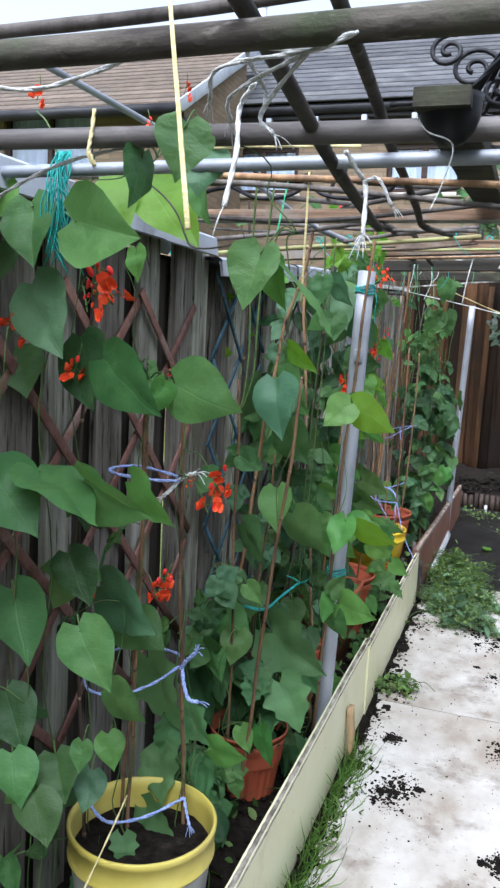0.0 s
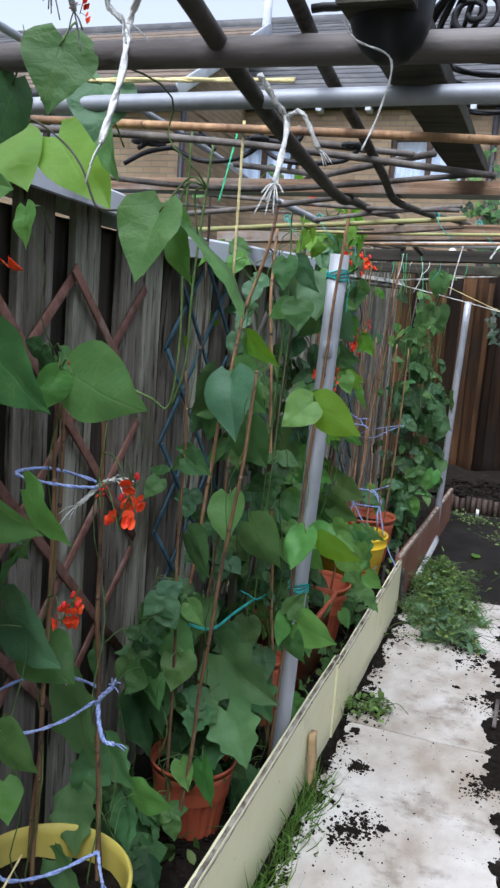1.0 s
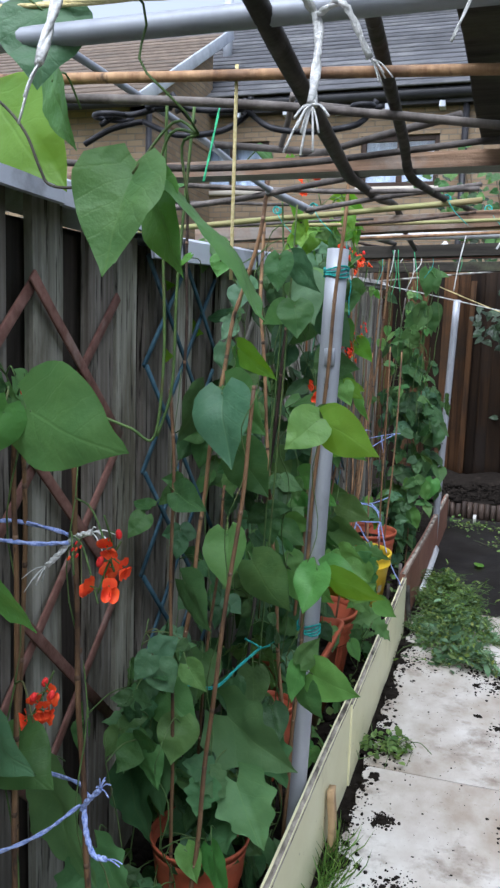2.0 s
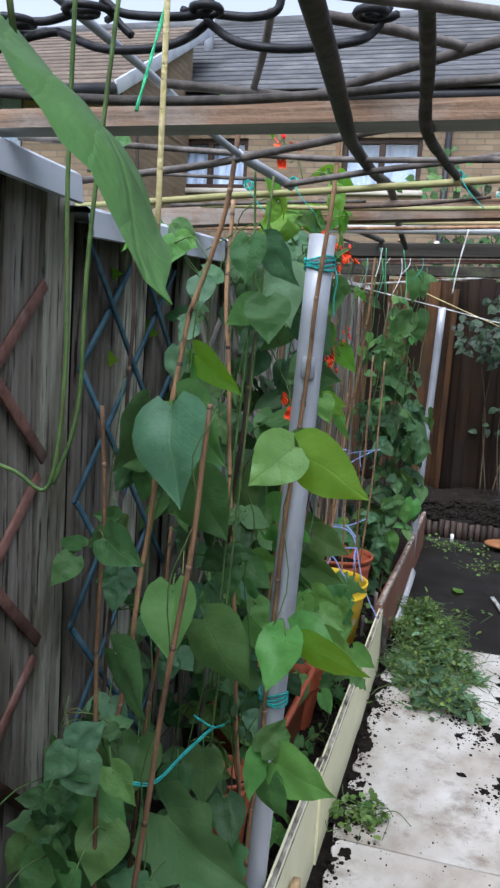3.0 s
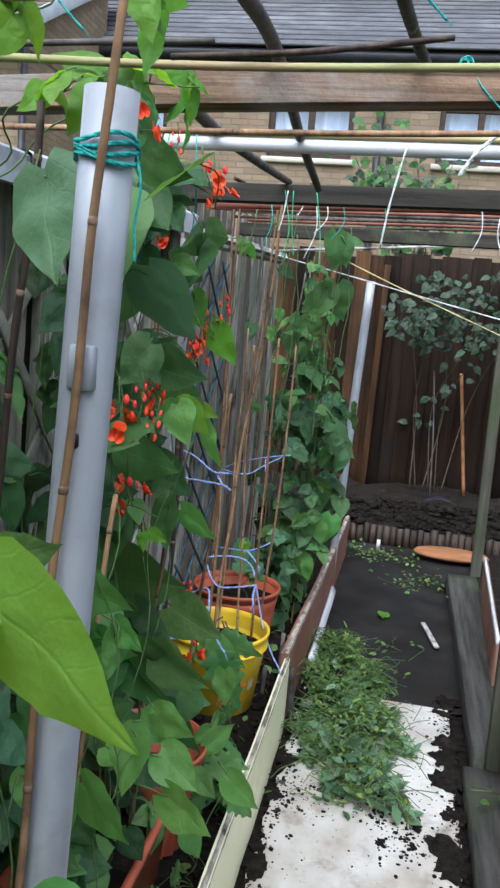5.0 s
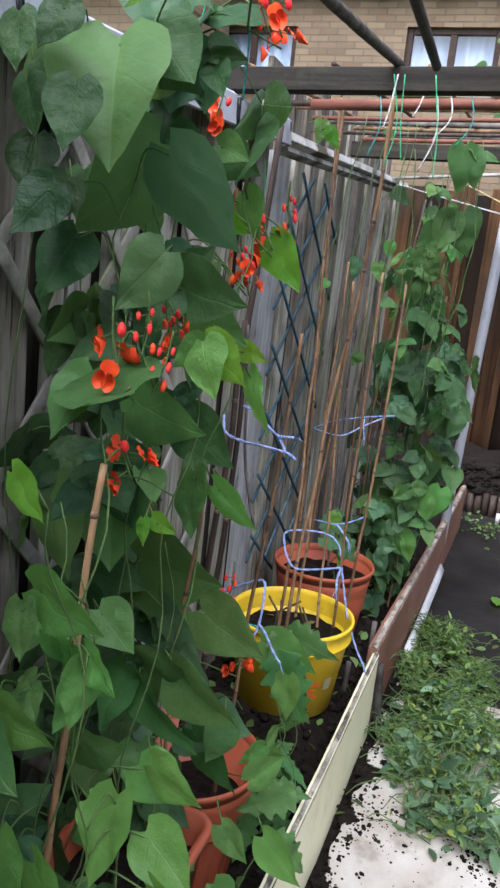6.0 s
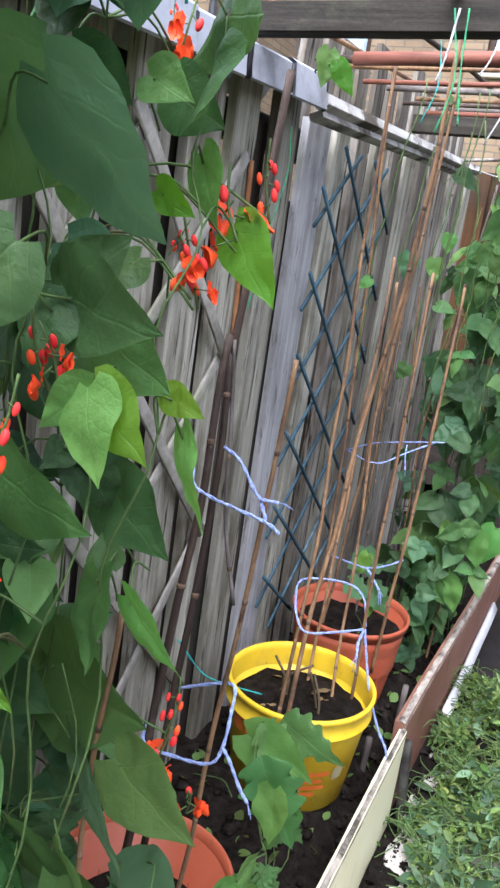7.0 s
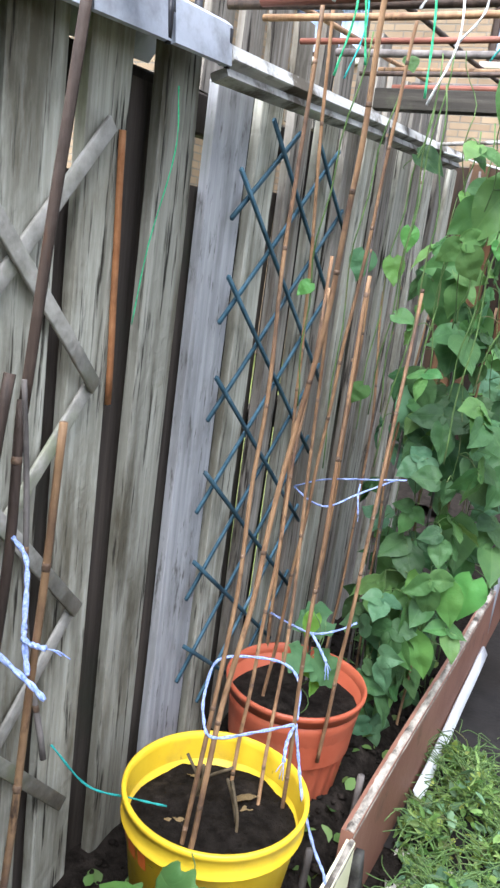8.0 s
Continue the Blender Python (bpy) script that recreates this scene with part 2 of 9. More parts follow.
M = {
    "fence": surf("weathered_fence_wood", (0.128, 0.108, 0.086), (0.305, 0.282, 0.246), (55, 55, 1.4), 0.85, 0.3, (0.085, 0.074, 0.056), 5.0, 0.46, 0.66, 0.34, detail=6.0, b2=(0.36, 0.35, 0.33), speck=((0.028, 0.023, 0.019), (70, 70, 5), 0.56, 0.65), streak=(2.2, 2.2, 0.45)),
    "fence_green": surf("lichen_grey_fence_wood", (0.205, 0.196, 0.155), (0.45, 0.44, 0.37), (48, 48, 1.3), 0.85, 0.3, (0.125, 0.112, 0.080), 5.0, 0.46, 0.66, 0.26, detail=6.0, b2=(0.47, 0.46, 0.42), speck=((0.030, 0.026, 0.020), (75, 75, 5), 0.57, 0.66), streak=(2.4, 2.4, 0.5)),
    "fence_silver": surf("silvered_fence_wood", (0.25, 0.25, 0.255), (0.41, 0.41, 0.415), (60, 60, 2.5), 0.75, 0.22, (0.20, 0.20, 0.20), 5.0, 0.5, 0.66, 0.06, detail=5.0, speck=((0.12, 0.115, 0.11), (80, 80, 18), 0.58, 0.70), streak=(2.4, 2.4, 0.6)),
    # back boards and rails: the shade of the fence gaps is put into this brown
    "fence_back": surf("gap_shade_fence_wood", (0.020, 0.016, 0.013), (0.062, 0.050, 0.041), (45, 45, 2.0), 0.85, 0.2, (0.022, 0.026, 0.017), 2.5, 0.5, 0.75, 0.35),
    # brown stain, darkened further by the shade painted into it
    "brown_fence": surf("stained_shaded_brown_wood", (0.0045, 0.0030, 0.0022), (0.022, 0.0125, 0.0066), (30, 30, 1.2), 0.8, 0.25, (0.010, 0.0075, 0.006), 1.1, 0.42, 0.62, 0.5, spec=0.08),
    # the same boards where light falls on them, brightness put into the colour
    "warm_fence": surf("lit_orange_fence_wood", (0.020, 0.010, 0.0055), (0.082, 0.041, 0.018), (30, 30, 1.2), 0.8, 0.25, (0.022, 0.015, 0.010), 1.6, 0.45, 0.65, 0.35, spec=0.08),
    "cap": surf("weathered_white_capping", (0.36, 0.385, 0.44), (0.50, 0.525, 0.58), (6, 2, 6), 0.45, 0.06, (0.12, 0.12, 0.12), 5.0, 0.52, 0.72, 0.12, spec=0.35),
    "batten": surf("flaking_painted_batten", (0.34, 0.33, 0.31), (0.62, 0.61, 0.58), (30, 3, 30), 0.7, 0.2, (0.10, 0.085, 0.065), 9.0, 0.48, 0.60, 0.1),
    "beam": surf("weathered_softwood_beam", (0.065, 0.04, 0.026), (0.33, 0.215, 0.14), (1.6, 75, 75), 0.8, 0.35, (0.25, 0.225, 0.20), 4.0, 0.47, 0.62, 0.15),
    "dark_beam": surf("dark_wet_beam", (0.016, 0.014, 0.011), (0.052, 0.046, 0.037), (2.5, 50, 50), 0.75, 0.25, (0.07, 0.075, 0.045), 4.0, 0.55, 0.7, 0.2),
    "bark": surf("grey_brown_pole_bark", (0.035, 0.03, 0.027), (0.12, 0.105, 0.09), (9, 45, 45), 0.85, 0.4, (0.065, 0.075, 0.045), 9.0, 0.5, 0.68, 0.2, speck=((0.20, 0.185, 0.165), (25, 60, 60), 0.62, 0.74)),
    "dark_pole": surf("dark_stained_pole", (0.022, 0.020, 0.019), (0.075, 0.065, 0.055), (40, 5, 40), 0.6, 0.25, (0.13, 0.12, 0.11), 6.0, 0.58, 0.75, 0.15),
    "steel": surf("dull_steel_pole", (0.085, 0.075, 0.072), (0.185, 0.17, 0.165), (4, 45, 45), 0.6, 0.15, (0.25, 0.22, 0.21), 6.0, 0.55, 0.72, 0.1, metal=0.1, speck=((0.05, 0.035, 0.028), (14, 60, 60), 0.60, 0.72)),
    "galv": surf("galvanised_grey_pipe", (0.26, 0.28, 0.315), (0.385, 0.405, 0.445), (10, 10, 3), 0.48, 0.06, (0.19, 0.19, 0.20), 7.0, 0.52, 0.78, 0.08, metal=0.2, spec=0.35),
    "white_pipe": surf("white_plastic_pipe", (0.58, 0.60, 0.62), (0.70, 0.71, 0.72), (3, 20, 20), 0.35, 0.03, (0.45, 0.43, 0.40), 6.0, 0.6, 0.8, 0.03, spec=0.4),
    "red_pipe": surf("rusty_red_pipe", (0.14, 0.05, 0.033), (0.25, 0.10, 0.068), (4, 40, 40), 0.55, 0.12, (0.09, 0.05, 0.035), 8.0, 0.55, 0.7, 0.1),
    "cane": surf("bamboo_cane", (0.165, 0.088, 0.045), (0.345, 0.215, 0.115), (60, 60, 5), 0.55, 0.2, (0.10, 0.062, 0.043), 7.0, 0.48, 0.66, 0.42, speck=((0.05, 0.032, 0.024), (50, 50, 16), 0.60, 0.70)),
    "cane_green": surf("greenish_bamboo", (0.19, 0.19, 0.07), (0.34, 0.34, 0.15), (5, 60, 60), 0.5, 0.1, (0.30, 0.22, 0.12), 3.0, 0.5, 0.7, 0.15),
    "cane_grey": surf("greyed_stick", (0.06, 0.052, 0.047), (0.165, 0.147, 0.135), (30, 30, 8), 0.75, 0.25, (0.035, 0.03, 0.027), 8.0, 0.5, 0.68, 0.35),
    "cane_dark": surf("dark_old_cane", (0.022, 0.016, 0.013), (0.075, 0.052, 0.040), (60, 60, 5), 0.6, 0.25, (0.13, 0.105, 0.085), 8.0, 0.60, 0.72, 0.3, speck=((0.11, 0.055, 0.03), (25, 25, 5), 0.64, 0.74)),
    "teal_trellis": surf("blue_green_trellis", (0.022, 0.055, 0.078), (0.065, 0.13, 0.175), (20, 20, 20), 0.6, 0.1, (0.17, 0.23, 0.27), 9.0, 0.58, 0.75, 0.25),
    "brown_trellis": surf("red_brown_trellis_lath", (0.12, 0.055, 0.042), (0.24, 0.13, 0.105), (30, 30, 30), 0.75, 0.2, (0.32, 0.24, 0.21), 8.0, 0.55, 0.75, 0.15),
    "grey_trellis": surf("grey_trellis_lath", (0.21, 0.20, 0.17), (0.38, 0.36, 0.32), (30, 30, 30), 0.8, 0.2, (0.20, 0.22, 0.12), 5.0, 0.52, 0.7, 0.2),
    "board_cream": surf("cream_painted_board", (0.72, 0.69, 0.43), (0.82, 0.80, 0.55), (3, 2, 3), 0.5, 0.08, (0.50, 0.46, 0.26), 4.0, 0.58, 0.8, 0.05, speck=((0.20, 0.16, 0.10), (18, 30, 30), 0.68, 0.76)),
    "chip": surf("swollen_chipboard_edge", (0.13, 0.11, 0.09), (0.48, 0.44, 0.37), (40, 18, 40), 0.9, 0.4, (0.07, 0.06, 0.05), 14.0, 0.5, 0.62, 0.1),
    "board_brown": surf("brown_laminated_board", (0.19, 0.09, 0.06), (0.29, 0.155, 0.11), (3, 2.5, 3), 0.6, 0.12, (0.08, 0.055, 0.04), 5.0, 0.55, 0.72, 0.06),
    "slab": surf("soiled_white_sheet", (0.33, 0.28, 0.225), (0.60, 0.575, 0.535), (4.5, 3, 4.5), 0.65, 0.12, (0.18, 0.14, 0.105), 7.0, 0.55, 0.74, 0.04, speck=((0.17, 0.13, 0.10), (60, 60, 60), 0.65, 0.74)),
    "soil": surf("dark_garden_soil", (0.006, 0.005, 0.004), (0.022, 0.018, 0.015), (45, 45, 45), 0.9, 0.6, (0.045, 0.036, 0.03), 12.0, 0.58, 0.75, 0.15, fine=140, spec=0.04),
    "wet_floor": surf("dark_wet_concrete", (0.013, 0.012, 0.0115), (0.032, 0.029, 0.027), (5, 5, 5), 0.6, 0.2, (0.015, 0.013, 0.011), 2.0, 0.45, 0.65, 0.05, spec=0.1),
    "sleeper": surf("old_grey_sleeper", (0.028, 0.026, 0.023), (0.09, 0.086, 0.077), (35, 2.0, 35), 0.85, 0.35, (0.05, 0.06, 0.03), 3.0, 0.5, 0.7, 0.15),
    # grey wood, its colour raised for light thrown up by the white path
    "sleeper_pale": surf("grey_bounce_lit_softwood", (0.30, 0.31, 0.29), (0.42, 0.43, 0.40), (2, 40, 40), 0.85, 0.2, (0.2, 0.2, 0.17), 5.0, 0.55, 0.75, 0.1),
    "old_post": surf("mossy_grey_post_wood", (0.035, 0.032, 0.025), (0.095, 0.09, 0.07), (40, 40, 2.5), 0.85, 0.25, (0.045, 0.06, 0.028), 4.0, 0.45, 0.66, 0.15),
    "galv_pole": surf("galvanised_grey_pole", (0.36, 0.38, 0.42), (0.47, 0.49, 0.53), (10, 10, 3), 0.42, 0.05, (0.26, 0.26, 0.27), 6.0, 0.55, 0.8, 0.06, metal=0.25, spec=0.4, speck=((0.17, 0.16, 0.16), (30, 30, 9), 0.66, 0.76)),
    "lime_board": surf("faded_lime_board", (0.26, 0.30, 0.09), (0.38, 0.42, 0.15), (6, 6, 6), 0.6, 0.1, (0.2, 0.2, 0.08), 8.0, 0.5, 0.7, 0.05),
    "cane_node": surf("dark_cane_joint", (0.07, 0.045, 0.031), (0.21, 0.135, 0.087), (80, 80, 80), 0.6, 0.2, rnd=0.5),
    "wood_new": surf("pale_wooden_peg", (0.34, 0.22, 0.11), (0.52, 0.37, 0.21), (40, 40, 4), 0.7, 0.15, (0.22, 0.15, 0.09), 8.0, 0.55, 0.7, 0.15),
    "orange_wood": surf("orange_cut_wood", (0.24, 0.095, 0.035), (0.36, 0.17, 0.075), (4, 30, 30), 0.7, 0.15, (0.12, 0.06, 0.03), 5.0, 0.5, 0.7, rnd=0.1),
    "terracotta": surf("terracotta_plastic", (0.36, 0.078, 0.036), (0.45, 0.118, 0.060), (6, 6, 6), 0.45, 0.05, (0.22, 0.075, 0.045), 6.0, 0.56, 0.8, 0.1, spec=0.35, speck=((0.10, 0.05, 0.035), (45, 45, 45), 0.66, 0.75)),
    "yellow": surf("yellow_bucket_plastic", (0.70, 0.45, 0.015), (0.82, 0.58, 0.035), (5, 5, 5), 0.38, 0.03, (0.42, 0.27, 0.06), 6.0, 0.55, 0.8, 0.03, spec=0.35, speck=((0.20, 0.13, 0.06), (40, 40, 25), 0.68, 0.76)),
    "yellow_rim": surf("faded_yellow_plastic", (0.46, 0.38, 0.07), (0.60, 0.51, 0.14), (5, 5, 5), 0.42, 0.03, (0.36, 0.28, 0.10), 6.0, 0.52, 0.8, 0.03, spec=0.3),
    "white_plastic": surf("dirty_white_bucket_plastic", (0.58, 0.57, 0.52), (0.72, 0.71, 0.68), (5, 5, 5), 0.35, 0.02, (0.36, 0.32, 0.24), 6.0, 0.55, 0.8, 0.03, spec=0.4),
    "red_print": surf("red_print", (0.52, 0.11, 0.02), (0.60, 0.16, 0.03), (30, 30, 30), 0.4, 0.0, rnd=0),
    "grey_print": surf("grey_print", (0.30, 0.26, 0.14), (0.36, 0.32, 0.18), (30, 30, 30), 0.4, 0.0, rnd=0),
    "rope_blue": surf("pale_blue_twine", (0.16, 0.24, 0.62), (0.50, 0.58, 0.86), (230, 230, 230), 0.7, 0.4, rnd=0.1),
    "rope_white": surf("frayed_white_rope", (0.50, 0.51, 0.50), (0.80, 0.80, 0.78), (220, 220, 220), 0.8, 0.4, rnd=0.1),
    "rope_teal": surf("teal_twine", (0.02, 0.24, 0.22), (0.07, 0.46, 0.42), (230, 230, 230), 0.6, 0.3, rnd=0.15),
    "rope_green": surf("green_twine", (0.02, 0.30, 0.12), (0.10, 0.50, 0.25), (230, 230, 230), 0.6, 0.3, rnd=0.15),
    "rope_yellow": surf("pale_yellow_cord", (0.55, 0.46, 0.20), (0.72, 0.64, 0.36), (200, 200, 200), 0.7, 0.3, rnd=0.1),
    "black": surf("black_plastic", (0.010, 0.010, 0.012), (0.028, 0.028, 0.032), (8, 8, 8), 0.42, 0.05, (0.05, 0.05, 0.055), 6.0, 0.6, 0.8, 0.1),
    "iron": surf("black_wrought_iron", (0.012, 0.012, 0.014), (0.04, 0.04, 0.045), (30, 30, 30), 0.5, 0.15, rnd=0.1, metal=0.3),
    "stem": surf("green_bean_stem", (0.05, 0.095, 0.03), (0.12, 0.19, 0.06), (30, 30, 30), 0.55, 0.1, (0.13, 0.10, 0.05), 9.0, 0.55, 0.7, 0.1),
    "stem_dark": surf("brown_dry_stem", (0.045, 0.035, 0.022), (0.13, 0.10, 0.06), (40, 40, 40), 0.75, 0.2, rnd=0.2),
    "petal": surf("scarlet_petal", (0.86, 0.05, 0.018), (0.95, 0.135, 0.03), (90, 90, 90), 0.5, 0.05, rnd=0.12),
    "bud": surf("dark_red_bud", (0.70, 0.025, 0.03), (0.86, 0.06, 0.05), (90, 90, 90), 0.5, 0.05, rnd=0.12),
    "grass": leaf_mat("grass_blade", (0.05, 0.12, 0.022), (0.16, 0.27, 0.07), 0.5, 0.35, 0.2, island=True),
    "roof": surf("grey_concrete_roof_tile", (0.055, 0.056, 0.062), (0.105, 0.106, 0.115), (3.3, 10, 10), 0.75, 0.2, (0.16, 0.16, 0.16), 1.5, 0.5, 0.75, 0.18),
    "tan_roof": surf("tan_pantile", (0.11, 0.085, 0.068), (0.19, 0.15, 0.118), (7, 7, 7), 0.8, 0.2, (0.09, 0.08, 0.07), 2.0, 0.5, 0.75, 0.2),
    "gutter": surf("black_gutter", (0.016, 0.016, 0.019), (0.035, 0.035, 0.04), (3, 9, 9), 0.4, 0.05, rnd=0.05),
    "white_trim": surf("pale_barge_board", (0.38, 0.41, 0.48), (0.54, 0.57, 0.63), (5, 5, 5), 0.6, 0.05, (0.35, 0.36, 0.40), 3, 0.55, 0.75, 0.05),
    "brown_frame": surf("dark_brown_window_frame", (0.030, 0.018, 0.013), (0.065, 0.042, 0.032), (5, 5, 20), 0.45, 0.05, rnd=0.08),
    # curtain cloth in white-blue: the sky's reflection in the panes is painted here
    "curtain": surf("sky_reflection_curtain", (0.46, 0.55, 0.72), (0.66, 0.74, 0.88), (18, 2, 1.5), 0.9, 0.1, rnd=0.1),
    "lawn": surf("rough_lawn", (0.055, 0.085, 0.02), (0.19, 0.21, 0.06), (30, 30, 30), 0.95, 0.4, (0.06, 0.05, 0.03), 0.8, 0.5, 0.75, 0.1),
    "dead_leaf": surf("withered_leaf", (0.10, 0.06, 0.025), (0.27, 0.20, 0.10), (30, 30, 30), 0.8, 0.2, rnd=0.3),
    "plaster": surf("rendered_wall", (0.40, 0.36, 0.30), (0.52, 0.48, 0.42), (4, 4, 4), 0.9, 0.15, (0.3, 0.27, 0.23), 1.2, 0.5, 0.75, 0.05),
    "bean": leaf_mat("runner_bean_leaf", (0.050, 0.122, 0.042), (0.118, 0.215, 0.070), 0.46),
    "bean_pale": leaf_mat("young_bean_leaf", (0.085, 0.210, 0.035), (0.145, 0.285, 0.056), 0.42, 0.15, 0.4),
    "bean_blue": leaf_mat("broad_bean_leaf", (0.058, 0.132, 0.070), (0.104, 0.195, 0.102), 0.46, 0.16, 0.22, gloss=0.25),
    # bean leaf again, with the shade of the inner foliage in its colour
    "bean_dark": leaf_mat("shaded_bean_leaf", (0.026, 0.066, 0.026), (0.070, 0.135, 0.050), 0.46, 0.25, 0.2),
    "squash": leaf_mat("cucumber_leaf", (0.055, 0.135, 0.058), (0.125, 0.230, 0.095), 0.55, 0.22, 0.26),
    "ivy": leaf_mat("dark_ivy_leaf", (0.010, 0.022, 0.010), (0.045, 0.075, 0.040), 0.40, 0.4, 0.1, gloss=0.3),
    "weed": leaf_mat("wilting_weed_leaf", (0.055, 0.115, 0.028), (0.20, 0.28, 0.095), 0.5, 0.4, 0.25, island=True),
    "weed_big": leaf_mat("large_wilted_leaf", (0.060, 0.12, 0.062), (0.17, 0.26, 0.15), 0.45, 0.3, 0.2, island=True),
    "weed_pale": leaf_mat("yellowing_weed_leaf", (0.13, 0.20, 0.04), (0.30, 0.34, 0.10), 0.5, 0.3, 0.3, island=True),
    "light": leaf_mat("fresh_bean_leaf", (0.080, 0.205, 0.058), (0.140, 0.290, 0.082), 0.40, 0.15, 0.3),
    "squash_light": leaf_mat("fresh_jagged_leaf", (0.045, 0.125, 0.042), (0.115, 0.225, 0.075), 0.5, 0.2, 0.28),
    "brick_x": brick_mat("buff_brick", False),
    "brick_y": brick_mat("buff_brick_side", True),
}
glass = bpy.data.materials.new("window_glass")
glass.use_nodes = True
gp = glass.node_tree.nodes["Principled BSDF"]
gp.inputs["Base Color"].default_value = (0.92, 0.96, 1.0, 1)
gp.inputs["Roughness"].default_value, gp.inputs["Transmission Weight"].default_value, gp.inputs["IOR"].default_value = 0.02, 1.0, 1.5
M["glass"] = glass

# ---- helpers for meshes ----
ORG = {}
rnd = random.Random(11)
UP = Vector((0, 0, 1))


def thing(name, at, label, category, group="", kind=""):
    ob = tagged(new(name), label, category, group, kind)
    ob.empty_display_size = 0.05
    ob.location = at
    ORG[ob] = Vector(at)
    return ob


def mesh_of(name, bm, mats, smooth=True):
    me = bpy.data.meshes.new(name)
    for f in bm.faces:
        f.smooth = smooth
    bm.to_mesh(me)
    bm.free()
    for m in (mats if isinstance(mats, (list, tuple)) else [mats]):
        me.materials.append(M[m])
    return me


def part(name, bm, mats, parent, label="", smooth=True):
    """Links a bmesh, built in world places, as one mesh under a thing or a part."""
    bmesh.ops.translate(bm, verts=bm.verts, vec=-ORG[parent])
    ob = new(name, mesh_of(name, bm, mats, smooth))
    ob.parent = parent
    ORG[ob] = ORG[parent]
    return tagged(ob, label)


def solo(name, bm, mats, label, category, group="", kind="", smooth=True, at=None):
    """A thing that is one mesh."""
    c = Vector(at) if at else sum((v.co for v in bm.verts), Vector()) / max(1, len(bm.verts))
    if not at:
        c.z = min(v.co.z for v in bm.verts)
    bmesh.ops.translate(bm, verts=bm.verts, vec=-c)
    ob = new(name, mesh_of(name, bm, mats, smooth))
    ob.location = c
    ORG[ob] = c
    return tagged(ob, label, category, group, kind)


def place(name, me, parent, m):
    """One more object on shared mesh data, under its thing, at the world pose m."""
    ob = new(name, me)
    ob.parent = parent
    ob.matrix_basis = Matrix.Translation(-ORG[parent]) @ m
    return ob


def curve(pts, k=5):
    """A smooth line through the points."""
    p = [Vector(q) for q in pts]
    if len(p) < 3:
        return [p[0].lerp(p[-1], i / k) for i in range(k + 1)]
    p = [p[0] * 2 - p[1]] + p + [p[-1] * 2 - p[-2]]
    out = []
    for i in range(1, len(p) - 2):
        a, b, c, d = p[i - 1:i + 3]
        for j in range(k):
            t = j / k
            out.append(0.5 * (2 * b + (c - a) * t + (2 * a - 5 * b + 4 * c - d) * t * t + (3 * b - a - 3 * c + d) * t ** 3))
    return out + [p[-2]]


def tube(bm, pts, rad, n=8, mat=0):
    """A closed tube along the points; rad is one radius or one for each point."""
    pts = [Vector(p) for p in pts]
    rr = rad if isinstance(rad, (list, tuple)) else [rad] * len(pts)
    ref, rings = None, []
    for i, p in enumerate(pts):
        d = (pts[min(i + 1, len(pts) - 1)] - pts[max(i - 1, 0)]).normalized()
        if ref is None:
            ref = d.orthogonal().normalized()
        ref = (ref - d * ref.dot(d)).normalized()
        s = d.cross(ref)
        rings.append([bm.verts.new(p + (ref * math.cos(2 * math.pi * j / n) + s * math.sin(2 * math.pi * j / n)) * rr[i]) for j in range(n)])
    for a, b in zip(rings, rings[1:]):
        for j in range(n):
            bm.faces.new((a[j], a[(j + 1) % n], b[(j + 1) % n], b[j])).material_index = mat
    bm.faces.new(rings[0][::-1]).material_index = mat
    bm.faces.new(rings[-1]).material_index = mat


def box(bm, lo, hi, bev=0.003, m=None):
    """A box with worn edges between two corners, then moved by m."""
    lo, hi = Vector(lo), Vector(hi)
    g = bmesh.ops.create_cube(bm, size=1)["verts"]
    for v in g:
        v.co = Vector([(lo[i] + hi[i]) / 2 + v.co[i] * (hi[i] - lo[i]) for i in range(3)])
    if bev:
        ed = list({e for v in g for e in v.link_edges})
        g = list({v for f in bmesh.ops.bevel(bm, geom=ed, offset=bev, segments=1, affect="EDGES")["faces"] for v in f.verts} | {v for v in g if v.is_valid})
    if m:
        bmesh.ops.transform(bm, matrix=m, verts=g)
    return g


def lath(bm, a, b, w, th, face=(1, 0, 0), bend=0.0, segs=8, seed=0, bev=0.12):
    """A board from a to b, w wide and th thick, its broad side to face, uneven along its length."""
    a, b = Vector(a), Vector(b)
    d = (b - a).normalized()
    nrm = (Vector(face) - d * Vector(face).dot(d)).normalized()
    s = d.cross(nrm)
    prof = [(-1, -1 + bev * 2), (-1 + bev, -1), (1 - bev, -1), (1, -1 + bev * 2), (1, 1 - bev * 2), (1 - bev, 1), (-1 + bev, 1), (-1, 1 - bev * 2)]
    rings = []
    for i in range(segs + 1):
        t = i / segs
        c = a.lerp(b, t) + nrm * bend * math.sin(math.pi * t)
        jx, jy = noise.noise((t * 3 + seed * 7.1, 0, seed)) * w * 0.05, noise.noise((t * 3, seed * 3.3, 5)) * th * 0.2
        rings.append([bm.verts.new(c + s * (u * w / 2 + jx) + nrm * (v * th / 2 + jy)) for u, v in prof])
    for p, q in zip(rings, rings[1:]):
        for j in range(8):
            bm.faces.new((p[j], p[(j + 1) % 8], q[(j + 1) % 8], q[j]))
    bm.faces.new(rings[0][::-1])
    bm.faces.new(rings[-1])


